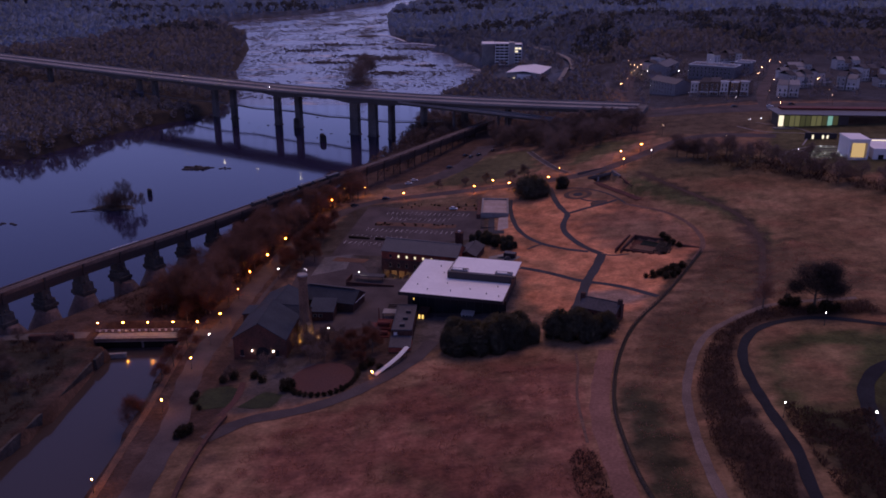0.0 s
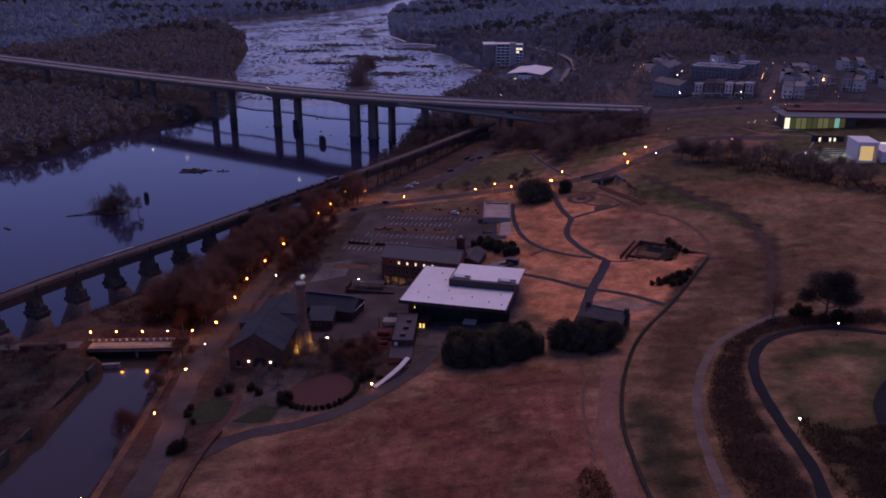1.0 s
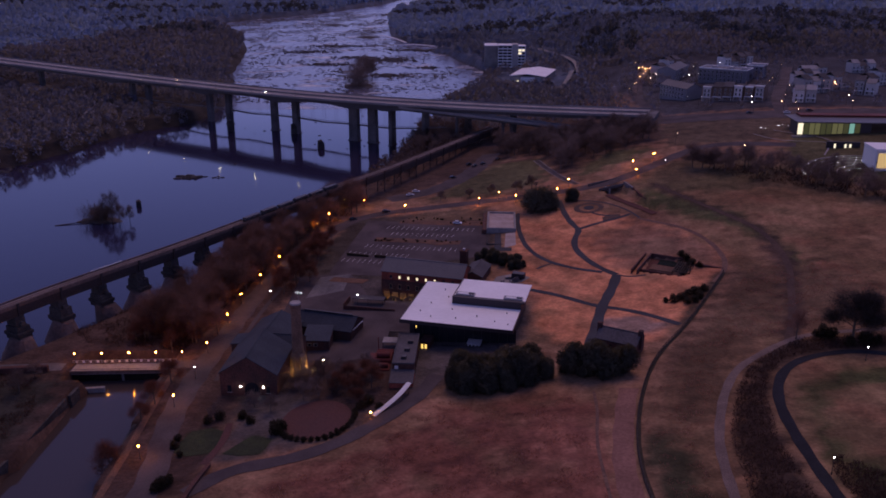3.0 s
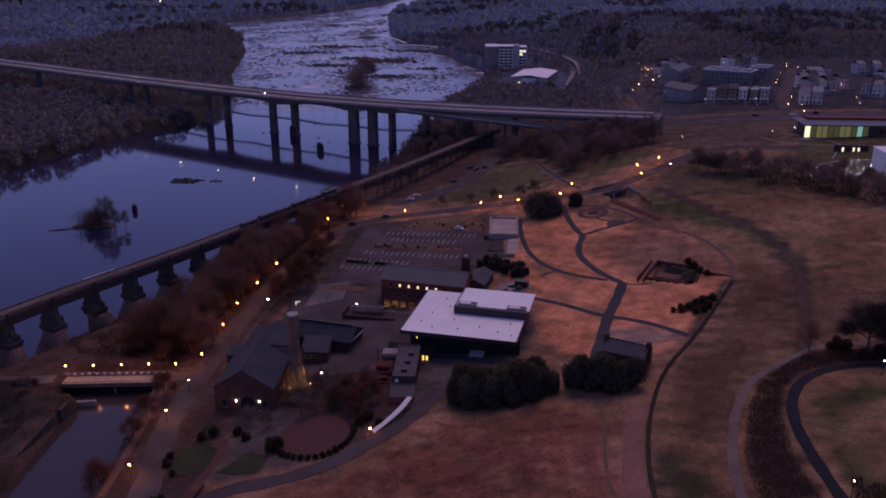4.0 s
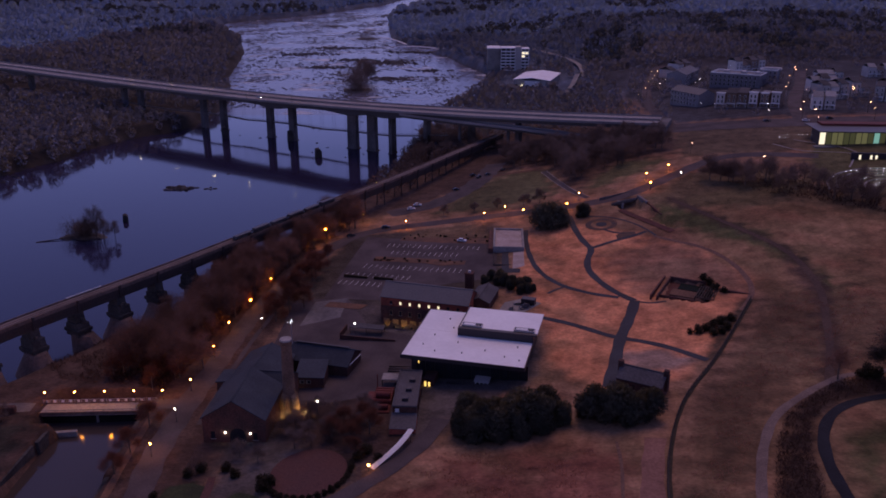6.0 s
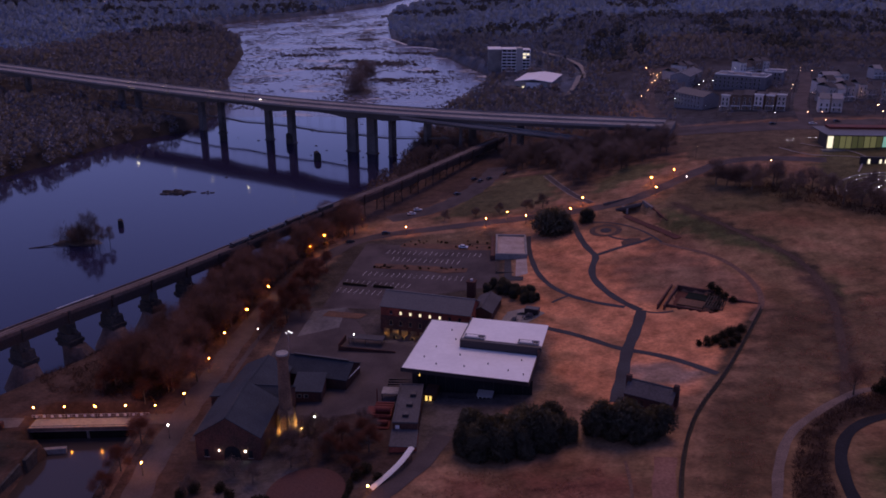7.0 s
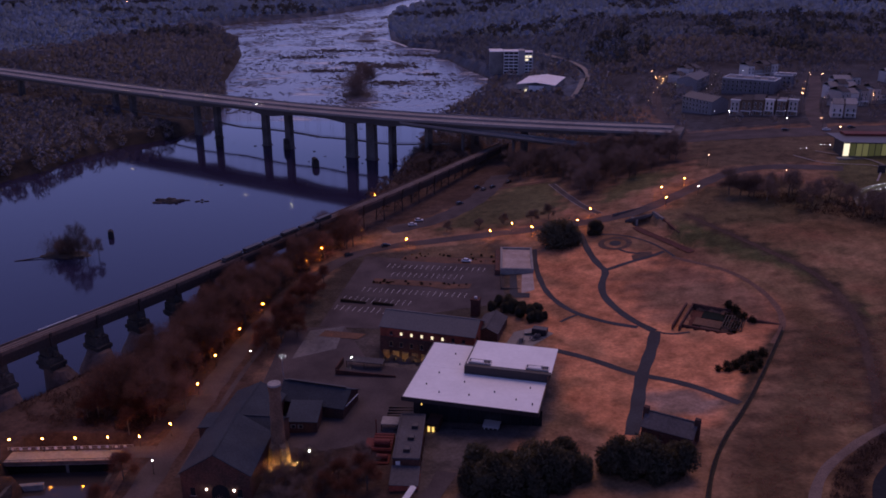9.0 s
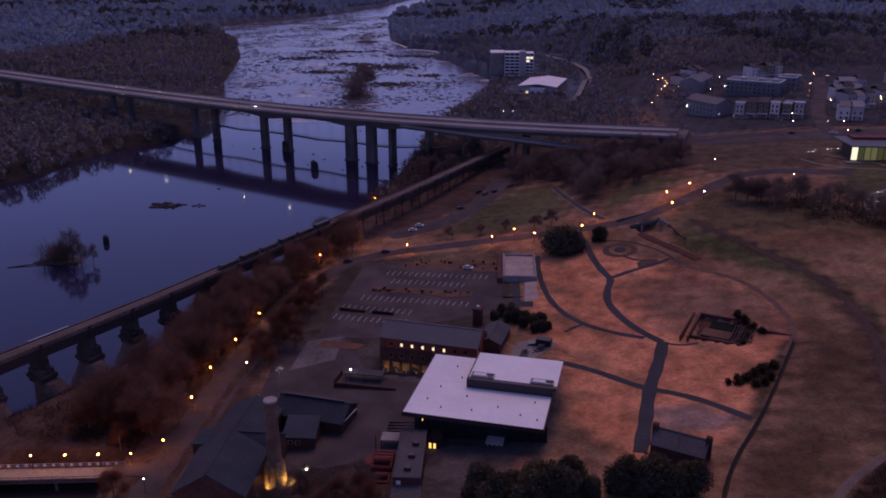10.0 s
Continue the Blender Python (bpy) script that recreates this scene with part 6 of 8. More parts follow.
strip("pavement", [(190, 486), (198, 469), (209, 464.3), (225, 458.4), (219, 447), (212, 436)], 0.9, 0.3, M_CONCRETE, "pale kerb of the hall garden", "kerb")
shr = thing("white_shrine", 229.5, 404.5, 0, -6, "tall white stone block with a lit open front", "memorial")
gz = 26.5
part("wall", worn(boxed(-5.2, -4.3, 0, 17, gz - 4, gz + 14), 0.05), M_WHITE, shr)
part("wall", worn(boxed(4.3, 5.2, 0, 17, gz - 4, gz + 14), 0.05), M_WHITE, shr)
part("wall", boxed(-4.3, 4.3, 16.2, 17, gz - 4, gz + 14), M_WHITE, shr)
part("roof", worn(boxed(-5.5, 5.5, -0.3, 17.2, gz + 14, gz + 14.8), 0.06), M_WHITEROOF, shr)
part("base", worn(boxed(-4.3, 4.3, 0, 16.2, gz - 4, gz + 4.4), 0.06), M_WHITE, shr)
# This panel glows by itself instead of a lamp lighting the interior.
part("glow_panel", boxed(-3.4, 3.4, 1.2, 1.3, gz + 4.6, gz + 12.6), M_WARMWALL, shr, "warm glowing panel in place of the lamplit interior")
part("lintel", boxed(-4.3, 4.3, 0.2, 1.0, gz + 12.6, gz + 14), M_WHITE, shr)
# Glowing slab added for the lit part of the base.
part("base_glow", boxed(-3.6, -2.6, -0.12, -0.02, gz + 0.2, gz + 3.2), M_WARMWALL, shr, "lit doorway")
for x in (2, 6, 16):
    l = part("ground_lamp", ball(bmesh.new(), (x, -3.5, gz + 2.6), 0.3, 8, 6), M_LAMPWHITE, shr, "white lamp on a post")
    part("post", tube(bmesh.new(), (x, -3.5, gz - 4), (x, -3.5, gz + 2.4), 0.08, 0.06, 6), M_POLE, l)
wing = thing("memorial_wing", 254, 401.5, 0, -6, "white stone memorial wing with dark windows", "hall")
part("wall", worn(boxed(-17, 40, 0, 26, gz - 4, gz + 9.4), 0.08), M_WHITE, wing)
part("roof", worn(boxed(-17.3, 40.3, -0.3, 26.3, gz + 9.4, gz + 10.0), 0.06), M_WHITEROOF, wing)
part("light_strip", boxed(-15, 30, 21.6, 21.9, gz + 10.0, gz + 10.4), M_WHITEWIN, wing, "lit roof edge")
for i in range(9):
    window(wing, -13 + 5.0 * i, gz + 3.2, 2.8, 3.4, -0.08, M_GLASS, frame=M_WHITE)
tw = thing("terrace_wall", 227, 447, 0, -8, "dark terrace wall with three lit openings", "wall")
gz = at(227, 447)
part("wall", worn(boxed(-9, 9, 0, 1.0, gz - 3, gz + 3.4), 0.05), M_DARKMETAL, tw)
for x in (-4.5, 1.2, 3.8):
    part("lit_opening", boxed(x - 0.55, x + 0.55, -0.06, -0.01, gz - 0.2, gz + 2.2), M_WHITEWIN, tw, "lit doorway")
amp = thing("amphitheatre", 218, 404, 0, 12, "stepped lawn amphitheatre with small step lights", "amphitheatre")
back = amp.matrix_basis
for k in range(6):
    r = 7 + 4.2 * k
    turn = np.linspace(-1.25, 0.89, 24)
    ring = np.stack([r * np.sin(turn), r * np.cos(turn)], 1)
    tops = [at(*(back @ Vector((a, b, 0)))[:2]) for a, b in ring]
    arc = ribbon(np.column_stack([ring, tops]), np.stack([np.cos(turn), -np.sin(turn)], 1), [(0, -1), (0.9, -1), (0.9, 0.45), (0, 0.45)])
    seat = part("step", arc, M_CONCRETE, amp)
    for a in np.linspace(-1.2, 0.8, 7 + 2 * k):
        p = ((r - 0.3) * math.sin(a), (r - 0.3) * math.cos(a))
        w = back @ Vector((p[0], p[1], 0))
        part("step_light", ball(bmesh.new(), (p[0], p[1], at(w.x, w.y) + 0.35), 0.06, 6, 4), M_STEPLIGHT, seat, "small white step light")

# ---- apartment block and warehouse by the rapids ----
apt = thing("apartment_block", 76, 1018, 0, -2, "pale concrete apartment block with deep balcony bays", "apartment block")
gz = at(76, 1018) - 0.5
part("wall", boxed(-8, 9, 1.5, 20, gz, gz + 27.2), M_CONCRETE, apt)
part("stair_tower", worn(boxed(9, 16, -2, 16, gz, gz + 29), 0.2), M_CREAM, apt, "plain stair tower")
part("wall", boxed(16, 25, 1.5, 18, gz, gz + 26.4), M_CONCRETE, apt)
part("low_wing", worn(boxed(-24, -8.2, 14, 44, gz, gz + 25.5), 0.1), M_CONCRETE, apt, "lower back wing")
for k in range(7):
    z = gz + 1.8 + 3.6 * k
    for x0, x1 in ((-8, 9), (16, 25)):
        bal = part("balcony", worn(boxed(x0, x1, -0.6, 1.5, z - 0.3, z + 0.9), 0.05), M_WHITE, apt, "pale balcony front")
        for x in np.linspace(x0 + 0.2, x1 - 0.2, 4 if x1 - x0 > 10 else 3):
            part("fin", boxed(x - 0.3, x + 0.3, -0.5, 1.5, z + 0.9, z + 3.3), M_WHITE, bal)
        lit = {(5, 16): (0, 1), (4, 16): (0,)}.get((k, x0), ())
        n = 3 if x1 - x0 > 10 else 2
        for q in range(n):
            a = x0 + 0.6 + (x1 - x0 - 1.2) * q / n
            part("pane", boxed(a, a + (x1 - x0 - 1.2) / n - 0.4, 1.40, 1.46, z + 0.9, z + 3.2), M_WHITEWIN if q in lit else M_GLASS, bal)
for a in ((-8.3, 9, -0.9, 20.3, 27.2), (16, 25.3, -0.9, 18.3, 26.4), (-24.3, -8.2, 13.6, 44.3, 25.5)):
    part("roof", worn(boxed(*a[:4], gz + a[4], gz + a[4] + 0.8), 0.1), M_WHITE, apt)
whs = thing("warehouse", 98, 905, 0, -17, "white-roofed low warehouse by the river", "warehouse")
gz = at(99, 905) - 1
part("wall", boxed(-19, 19, -24, 40, gz, gz + 9), M_CREAM, whs)
part("roof", prism(bmesh.new(), [(-19.6, gz + 9), (0, gz + 11.2), (19.6, gz + 9), (19.6, gz + 9.5), (0, gz + 11.8), (-19.6, gz + 9.5)], -24.8, 40.8, "y"), M_WHITEROOF, whs)
part("dormer", worn(boxed(-7, 8, -26, -22, gz + 3, gz + 8.0), 0.1), M_WHITE, whs, "white loading bay")
for i in range(6):
    window(whs, -16 + 6 * i, gz + 2, 2.6, 2.6, -26.1 if 0 < i < 4 else -24.1, M_WHITEWIN if i == 1 else M_GLASS, frame=M_WHITE)
shed = thing("store_shed", 66, 872, 0, -17, "low brown shed beside the warehouse", "shed")
gable_shell(shed, 16, 22, at(66, 872) - 1, at(66, 872) + 5, at(66, 872) + 7.5, M_TAN, M_SHINGLE, 0.3, False)
strip("path", [(110, 785), (119, 815), (130, 850), (150, 930), (157.5, 965), (162, 1020), (160, 1065), (153.5, 1100), (146, 1150), (128, 1230)], 5.5, 3.2, M_PAVING, "curved railway line on a pale ballast bank", "railway")

# foam on the weir above the rapids
for k, line in enumerate(([(-122, 1626, WATER), (-104, 1600, WATER), (-87, 1566, WATER), (-64, 1484, WATER)], [(-52, 1452, WATER), (-34, 1440, WATER), (-4, 1414, WATER), (13, 1422, WATER)])):
    strip_pts, strip_dir = along(line, 6)
    foam = ribbon(strip_pts, strip_dir, [(-2.8, -0.4), (2.8, -0.4), (1.6, 0.6), (-1.6, 0.8)])
    tagged(part("weir_foam", foam, M_WHITE), "white foaming water along a curved weir", "weir", "weirs")

# ---- trees ----
def slivers(rng, centres, dirs, length, width, bend=0.5):
    """Thin three-cornered twigs or leaves, each of its own."""
    n = len(centres)
    d = dirs + rng.normal(0, bend, (n, 3))
    d /= np.linalg.norm(d, axis=1)[:, None]
    side = np.cross(d, rng.normal(0, 1, (n, 3)))
    side /= np.linalg.norm(side, axis=1)[:, None] + 1e-9
    l, w = length * rng.uniform(0.6, 1.5, n)[:, None], width * rng.uniform(0.6, 1.5, n)[:, None]
    v = np.stack([centres - side * w / 2, centres + side * w / 2, centres + d * l], 1).reshape(-1, 3)
    return v, np.arange(3 * n).reshape(n, 3)


def skeleton_tree(rng, bm, h, spread, forks):
    """Trunk and limbs, tapered; gives the limb ends."""
    ends = []
    top = h * rng.uniform(0.48, 0.58)
    tube(bm, (0, 0, -0.6), (rng.normal(0, 0.15), rng.normal(0, 0.15), top), 0.028 * h, 0.015 * h, 7)

    def grow(p, d, l, r, level):
        q = p + d * l
        tube(bm, p, q, r, r * 0.6, 5 if level < 2 else 4)
        ends.append((np.array(q), np.array(d), level))
        if level < forks:
            for _ in range(3 if level < 2 else 2):
                e = d * 0.75 + np.append(rng.normal(0, 0.55, 2) * spread, rng.normal(0.18, 0.2))
                grow(q, e / np.linalg.norm(e), l * rng.uniform(0.6, 0.8), r * 0.55, level + 1)

    for k in range(6):
        u, a = k / 5, 2.4 * k + rng.uniform(-0.4, 0.4)
        d = np.array((math.cos(a) * (0.95 - 0.5 * u) * spread, math.sin(a) * (0.95 - 0.5 * u) * spread, 0.42 + 0.5 * u))
        grow(np.array((0, 0, top * (0.42 + 0.55 * u))), d / np.linalg.norm(d), h * rng.uniform(0.16, 0.21), 0.011 * h, 0)
    return ends


def bare_tree(seed, h, spread, material, dense, category="tree"):
    rng = np.random.RandomState(seed)
    root = new("bare_tree")
    bm = bmesh.new()
    ends = skeleton_tree(rng, bm, h, spread, 3)
    part("trunk", bm, M_BARK, root)
    c, d = [], []
    for q, e, level in ends:
        for _ in range(int(dense * (0.35 + 0.7 * level))):
            if level or rng.uniform() < 0.5:
                c.append(q + rng.normal(0, 0.055 * h, 3) + e * rng.uniform(-0.05, 0.08) * h)
                d.append(e)
    v, f = slivers(rng, np.array(c), np.array(d), 0.10 * h, 0.0024 * h + 0.018, 0.6)
    crown = new("crown", raw_mesh("crown", v, f, material))
    crown.parent = root
    return root


def leafy_tree(seed, h, r, material, low=0.1, n=3200, size=0.55):
    """An evergreen with a dense, uneven crown of leaf sprays."""
    rng = np.random.RandomState(seed)
    root = new("evergreen_tree")
    bm = bmesh.new()
    tube(bm, (0, 0, -0.6), (0, 0, h * 0.6), 0.03 * h, 0.015 * h, 7)
    lobes = []
    for k in range(11):
        a, z = rng.uniform(0, 6.28), rng.uniform(low + 0.1, 0.85)
        w = r * (1.0 - 0.55 * max(0, z - 0.35)) * rng.uniform(0.25, 0.6)
        lobes.append((w * math.cos(a), w * math.sin(a), z * h, r * rng.uniform(0.4, 0.62)))
        tube(bm, (0, 0, z * h * 0.7), (w * math.cos(a), w * math.sin(a), z * h), 0.01 * h, 0.004 * h, 4)
    part("trunk", bm, M_BARK, root)
    lobes.append((0, 0, 0.45 * h, r * 0.75))
    L = np.array(lobes)
    k = rng.randint(0, len(L), n)
    u = rng.normal(0, 1, (n, 3))
    u /= np.linalg.norm(u, axis=1)[:, None]
    c = L[k, :3] + u * (L[k, 3] * rng.uniform(0.55, 1.05, n))[:, None] * (1, 1, 1.05)
    c[:, 2] = np.maximum(c[:, 2], 0.1)
    v, f = slivers(rng, c, u * 0.6 + (0, 0, 0.5), size * 1.3, size, 0.8)
    ways = (u * 0.9 + (c - (0, 0, 0.35 * h)) / h + (0, 0, 0.35)).repeat(3, 0) + rng.normal(0, 0.25, (len(v), 3))
    me = raw_mesh("crown", v, facing(v, f, ways), material)
    if material is M_LEAF:
        outward(me, ways)
    crown = new("crown", me)
    crown.parent = root
    return root


PROTO = {
    "tall": ([bare_tree(s, 14, 1.0, M_TWIG, 15) for s in (1, 2, 3)], "tall leafless tree with a brown haze of twigs"),
    "rust": ([bare_tree(s, 10, 1.1, M_RUST, 19) for s in (4, 5)], "tree with russet autumn leaves still hanging"),
    "grey": ([bare_tree(s, 12, 1.15, M_GREYTWIG, 15) for s in (6, 7)], "leafless grey tree on the slope"),
    "small": ([bare_tree(s, 6.5, 1.2, M_GREYTWIG, 16) for s in (8, 9)], "small round leafless tree"),
    "dark": ([leafy_tree(s, 10.5, 5.2, M_LEAF, low=0.0, n=9000, size=0.36) for s in (10, 11, 12)], "dense dark evergreen tree"),
    "big": ([leafy_tree(13, 12.5, 10.8, M_LEAF, n=9000, size=0.7)], "very broad dark evergreen tree"),
    "bush": ([leafy_tree(s, 2.6, 2.0, M_HEDGE, n=700, size=0.32) for s in (14, 15)], "low dense dark shrub"),
    "oak": ([bare_tree(16, 13, 1.45, M_GREYTWIG, 30)], "broad dark old tree with heavy limbs"),
    "holm": ([bare_tree(17, 14, 1.3, M_DARKTWIG, 60)], "broad dense dark tree on the bank"),
}
planted = {k: 0 for k in PROTO}


def plant(kind, x, y, size=1.0, lift=0.0):
    protos, label = PROTO[kind]
    i = planted[kind]
    planted[kind] += 1
    root = protos[i % len(protos)]
    m = pose(x, y, at(x, y) + lift, 0, 0, (i * 137) % 360)
    k = size * (0.9 + 0.22 * ((i * 0.618) % 1))
    if i < len(protos):
        ob = root
    else:
        ob = copy_thing(root, m)
    ob.matrix_basis = m @ Matrix.Diagonal((k, k, k, 1))
    return tagged(ob, label, "shrub" if kind == "bush" else "tree", "trees")


def scatter(kind, outline, spacing, size=1.0, seed=0, avoid=()):
    poly = np.array(outline, float)
    r = random.Random(seed)
    y = poly[:, 1].min()
    while y < poly[:, 1].max():
        x = poly[:, 0].min()
        while x < poly[:, 0].max():
            px, py = x + r.uniform(-0.4, 0.4) * spacing, y + r.uniform(-0.4, 0.4) * spacing
            if edge_distance(np.array([px]), np.array([py]), poly)[0] > 0 and line_distance(px, py, STREET) > 6.5 and all(line_distance(px, py, a) > w for a, w in avoid):
                plant(kind, px, py, size * r.uniform(0.75, 1.15))
            x += spacing
        y += spacing


VLINE = ([(x, y) for x, y in RAIL], 5.5)
DLINE = ([(p[0], p[1]) for p in DECK], 19)
RLINE = ([(p[0], p[1]) for p in RAMP], 7)
scatter("tall", [(-104, 300), (-86, 292), (-80, 330), (-58, 400), (-42, 430), (-58, 448), (-100, 372)], 6.6, 0.95, 1, (VLINE,))
scatter("tall", [(-110, 268), (-90, 262), (-87, 300), (-104, 306)], 7.0, 1.0, 12, (VLINE,))
scatter("rust", [(-76, 318), (-62, 330), (-46, 395), (-52, 402), (-66, 366)], 6.0, 1.0, 2)
scatter("rust", [(-112, 262), (-92, 258), (-88, 290), (-104, 300), (-122, 282)], 7, 0.75, 3, (VLINE,))
scatter("grey", [(-20, 560), (20, 580), (28, 640), (-10, 690), (-24, 640)], 9, 0.85, 4, (VLINE,))
scatter("grey", [(34, 520), (66, 512), (72, 462), (86, 478), (118, 492), (138, 500), (136, 536), (96, 540), (40, 556)], 8.0, 0.95, 5, (VLINE, RLINE))
scatter("grey", [(146, 432), (162, 412), (190, 384), (224, 346), (234, 356), (206, 400), (170, 438)], 9.5, 0.9, 7)
scatter("small", [(-6, 428), (56, 432), (56, 440), (0, 438)], 9.5, 1.05, 8)
scatter("grey", [(-200, 130), (-132, 150), (-131, 236), (-160, 250), (-186, 220)], 12, 0.6, 9, (VLINE,))
scatter("grey", [(-46, 222), (-44, 240), (-27, 243), (-19, 226), (-30, 212)], 6.5, 0.42, 15)
for x, y, s in ((5.5, 218, 0.95), (11, 215, 1.05), (18, 216, 1.0), (24, 218, 1.05), (30, 222, 1.0), (8, 214, 0.9), (14.5, 213.5, 0.9), (21, 214, 0.85), (27, 216, 0.9), (33, 219, 0.7), (44, 220, 0.9), (50, 219, 0.9), (56, 219, 0.8), (14, 221, 1.05), (7, 223, 0.9), (21, 223, 1.0), (41, 220, 0.98), (47, 217, 1.0), (53, 216, 0.95), (58, 216.5, 0.85)):
    plant("dark", x, y, s)
wide = plant("big", 50.5, 402, 0.98)
wide.matrix_basis = wide.matrix_basis @ Matrix.Rotation(radians(-20), 4, "Z") @ Matrix.Diagonal((1.2, 1.0, 0.92, 1))
plant("dark", 68, 409, 0.62)
plant("dark", 70.5, 410, 0.55)
for x, y, s in ((20, 341, 0.42), (23, 338, 0.45), (25, 334, 0.5), (28, 331, 0.5), (31, 327.5, 0.5), (33.5, 324, 0.42), (26, 337, 0.4), (17, 334, 0.4), (22, 334.5, 0.4), (29, 334, 0.45), (34.5, 329, 0.4), (31, 324, 0.4), (36, 325.5, 0.35), (27, 328.5, 0.4), (24, 344, 0.35), (33, 332.5, 0.35)):
    plant("dark", x, y, s)
plant("holm", 132, 225, 1.4)
for x, y, s in ((125.5, 230.5, 1.5), (127.5, 229.5, 1.1), (130, 222.5, 1.0), (135, 223, 1.3), (138, 222, 1.0), (123, 231, 0.9)):
    plant("bush", x, y, s)
plant("tall", 116.3, 230.2, 0.62)
scatter("rust", [(-98, 258), (-89, 258), (-86, 298), (-80, 332), (-90, 336), (-97, 300)], 5.6, 0.85, 18, (VLINE,))
for x, y, s in ((-66, 309, 1.15), (-62, 317, 1.1), (-69, 318, 1.0), (-62, 328, 1.2), (-57, 322, 0.9)):
    plant("rust", x, y, s)
for x, y, s in ((-47, 225, 0.6), (-44.5, 227, 0.5)):
    plant("grey", x, y, s)
plant("rust", -93.5, 186, 1.3)
plant("rust", -91, 206, 0.7)
plant("rust", -90.5, 217, 0.8)
plant("rust", -90, 232, 0.8)
plant("rust", -97, 256, 0.75)
for x, y, s in ((-52, 209, 0.45), (-58, 213, 0.5), (-43, 216, 0.5), (-68, 205, 0.45)):
    plant("grey", x, y, s)
for x, y, s in ((-27, 217, 0.8), (-22, 222, 0.75), (-30, 226, 0.8), (-25, 211, 0.6), (-33, 221, 0.7), (-24, 229, 0.7)):
    plant("rust", x, y, s)
for x, y, s in ((-92, 286, 1.0), (-88, 305, 1.0), (-84, 270, 0.8)):
    plant("tall", x, y, s)
for x, y in ((144.5, 434), (140, 437), (150, 431)):
    plant("oak", x, y, 1.0)
for a in np.linspace(-2.6, 0.2, 17):
    plant("bush", -37 + 11.5 * math.cos(a), 203 + 13.5 * math.sin(a), 0.55)
for x, y, s in ((-73, 185.2, 0.6), (-76, 190, 0.7), (-76.2, 194, 0.7), (-74, 168, 1.0), (-73, 169.5, 1.1), (-71.9, 171, 1.0), (-48, 195, 1.0), (-47, 198, 1.1), (-49, 199, 0.9), (-57, 203, 0.8), (-60, 206, 0.9), (-70, 204, 0.9), (-67, 206, 1.0), (-24, 208, 1.0), (-22, 211, 1.0), (-18.5, 207, 0.8), (103, 320, 0.9), (105, 318, 1.0), (102, 316, 0.9), (106, 315, 0.8), (104, 322, 0.7), (99, 309, 0.9), (102, 307, 1.1), (105, 310, 1.0), (107, 306, 0.9), (100, 304, 0.8), (85, 273, 0.7), (88, 273, 0.9), (91, 274, 1.0), (94, 276, 1.1), (97, 278, 1.1), (100, 280, 0.9), (92, 270, 0.8), (95, 271, 0.9), (98, 274, 1.0), (102, 281, 0.8)):
    plant("bush", x, y, s)

# low planting on the parking islands
r = random.Random(77)
for k in range(46):
    u = r.random()
    x, y = (-32 + 40 * u + r.uniform(-1, 1), 374.5 - 10.5 * u + r.uniform(-1.6, 1.6)) if k % 2 else (-20 + 41 * u, 401.5 - 13 * u + r.uniform(-2, 8))
    plant('bush', x, y, r.uniform(0.18, 0.36))

# ---- brambles and grass, one mesh each ----
def undergrowth(name, outline, count, height, width, material, label, seed, clumpy=0.0):
    rng = np.random.RandomState(seed)
    poly = np.array(outline, float)
    x, y = rng.uniform(poly[:, 0].min(), poly[:, 0].max(), count * 3), rng.uniform(poly[:, 1].min(), poly[:, 1].max(), count * 3)
    ok = edge_distance(x, y, poly) > 0
    x, y = x[ok], y[ok]
    ok = np.array([noise.noise((a * 0.11, b * 0.11, seed)) + 0.8 * noise.noise((a * 0.33, b * 0.33, seed + 5)) for a, b in zip(x, y)]) > clumpy * 0.5
    for line, gap in PATH_LINES:
        ok &= line_distance(x, y, line) > gap
    x, y = x[ok][:count], y[ok][:count]
    z = land(x, y) + np.abs(rng.normal(0, 0.35, len(x))) * height - 0.1
    v, f = slivers(rng, np.stack([x, y, z], 1), np.tile((0, 0, 0.9), (len(x), 1)), height, width, 0.7)
    return tagged(new(name, raw_mesh(name, v, f, material)), label, "undergrowth", kind="stuff")


PATH_LINES = [([(66.2, 60), (66.2, 117.8), (66.8, 134.3), (68.9, 151.4), (71.9, 168.3), (76.9, 183.1), (82.6, 197.3), (91, 212.3), (101.5, 221.2), (111.8, 228.6), (122, 233.5), (150, 232)], 2.2), ([(84, 60), (85.7, 115.2), (89.9, 133.4), (90.3, 149.1), (91.4, 164.2), (93.1, 179.5), (95.7, 191.8), (101.2, 204.7), (109.4, 213.9), (121.3, 217.8), (132.3, 217), (147.8, 207), (170, 196)], 3.0), (STREET, 6.0), ([(x, y) for x, y in RAIL], 3.5)]
undergrowth("brambles", [(71, 100), (71, 142), (76, 172), (86, 197), (98, 219), (110, 229), (152, 229), (152, 218), (120, 220), (104, 213), (94, 196), (87, 168), (85.5, 138), (86, 100)], 26000, 1.1, 0.16, M_BRAMBLE, "dark tangled brown brambles on the bank", 41, -1.2)
undergrowth("brambles", [(-130, 262), (-94, 256), (-86, 300), (-70, 360), (-50, 420), (-60, 446), (-100, 370), (-124, 320), (-150, 285)], 26000, 1.2, 0.16, M_BRAMBLE, "brown winter scrub on the river bank", 42, -0.5)
undergrowth("brambles", [(-190, 130), (-128, 130), (-128, 232), (-165, 245)], 14000, 0.9, 0.18, M_BRAMBLE, "brown scrub on the island bank", 44, 0.2)
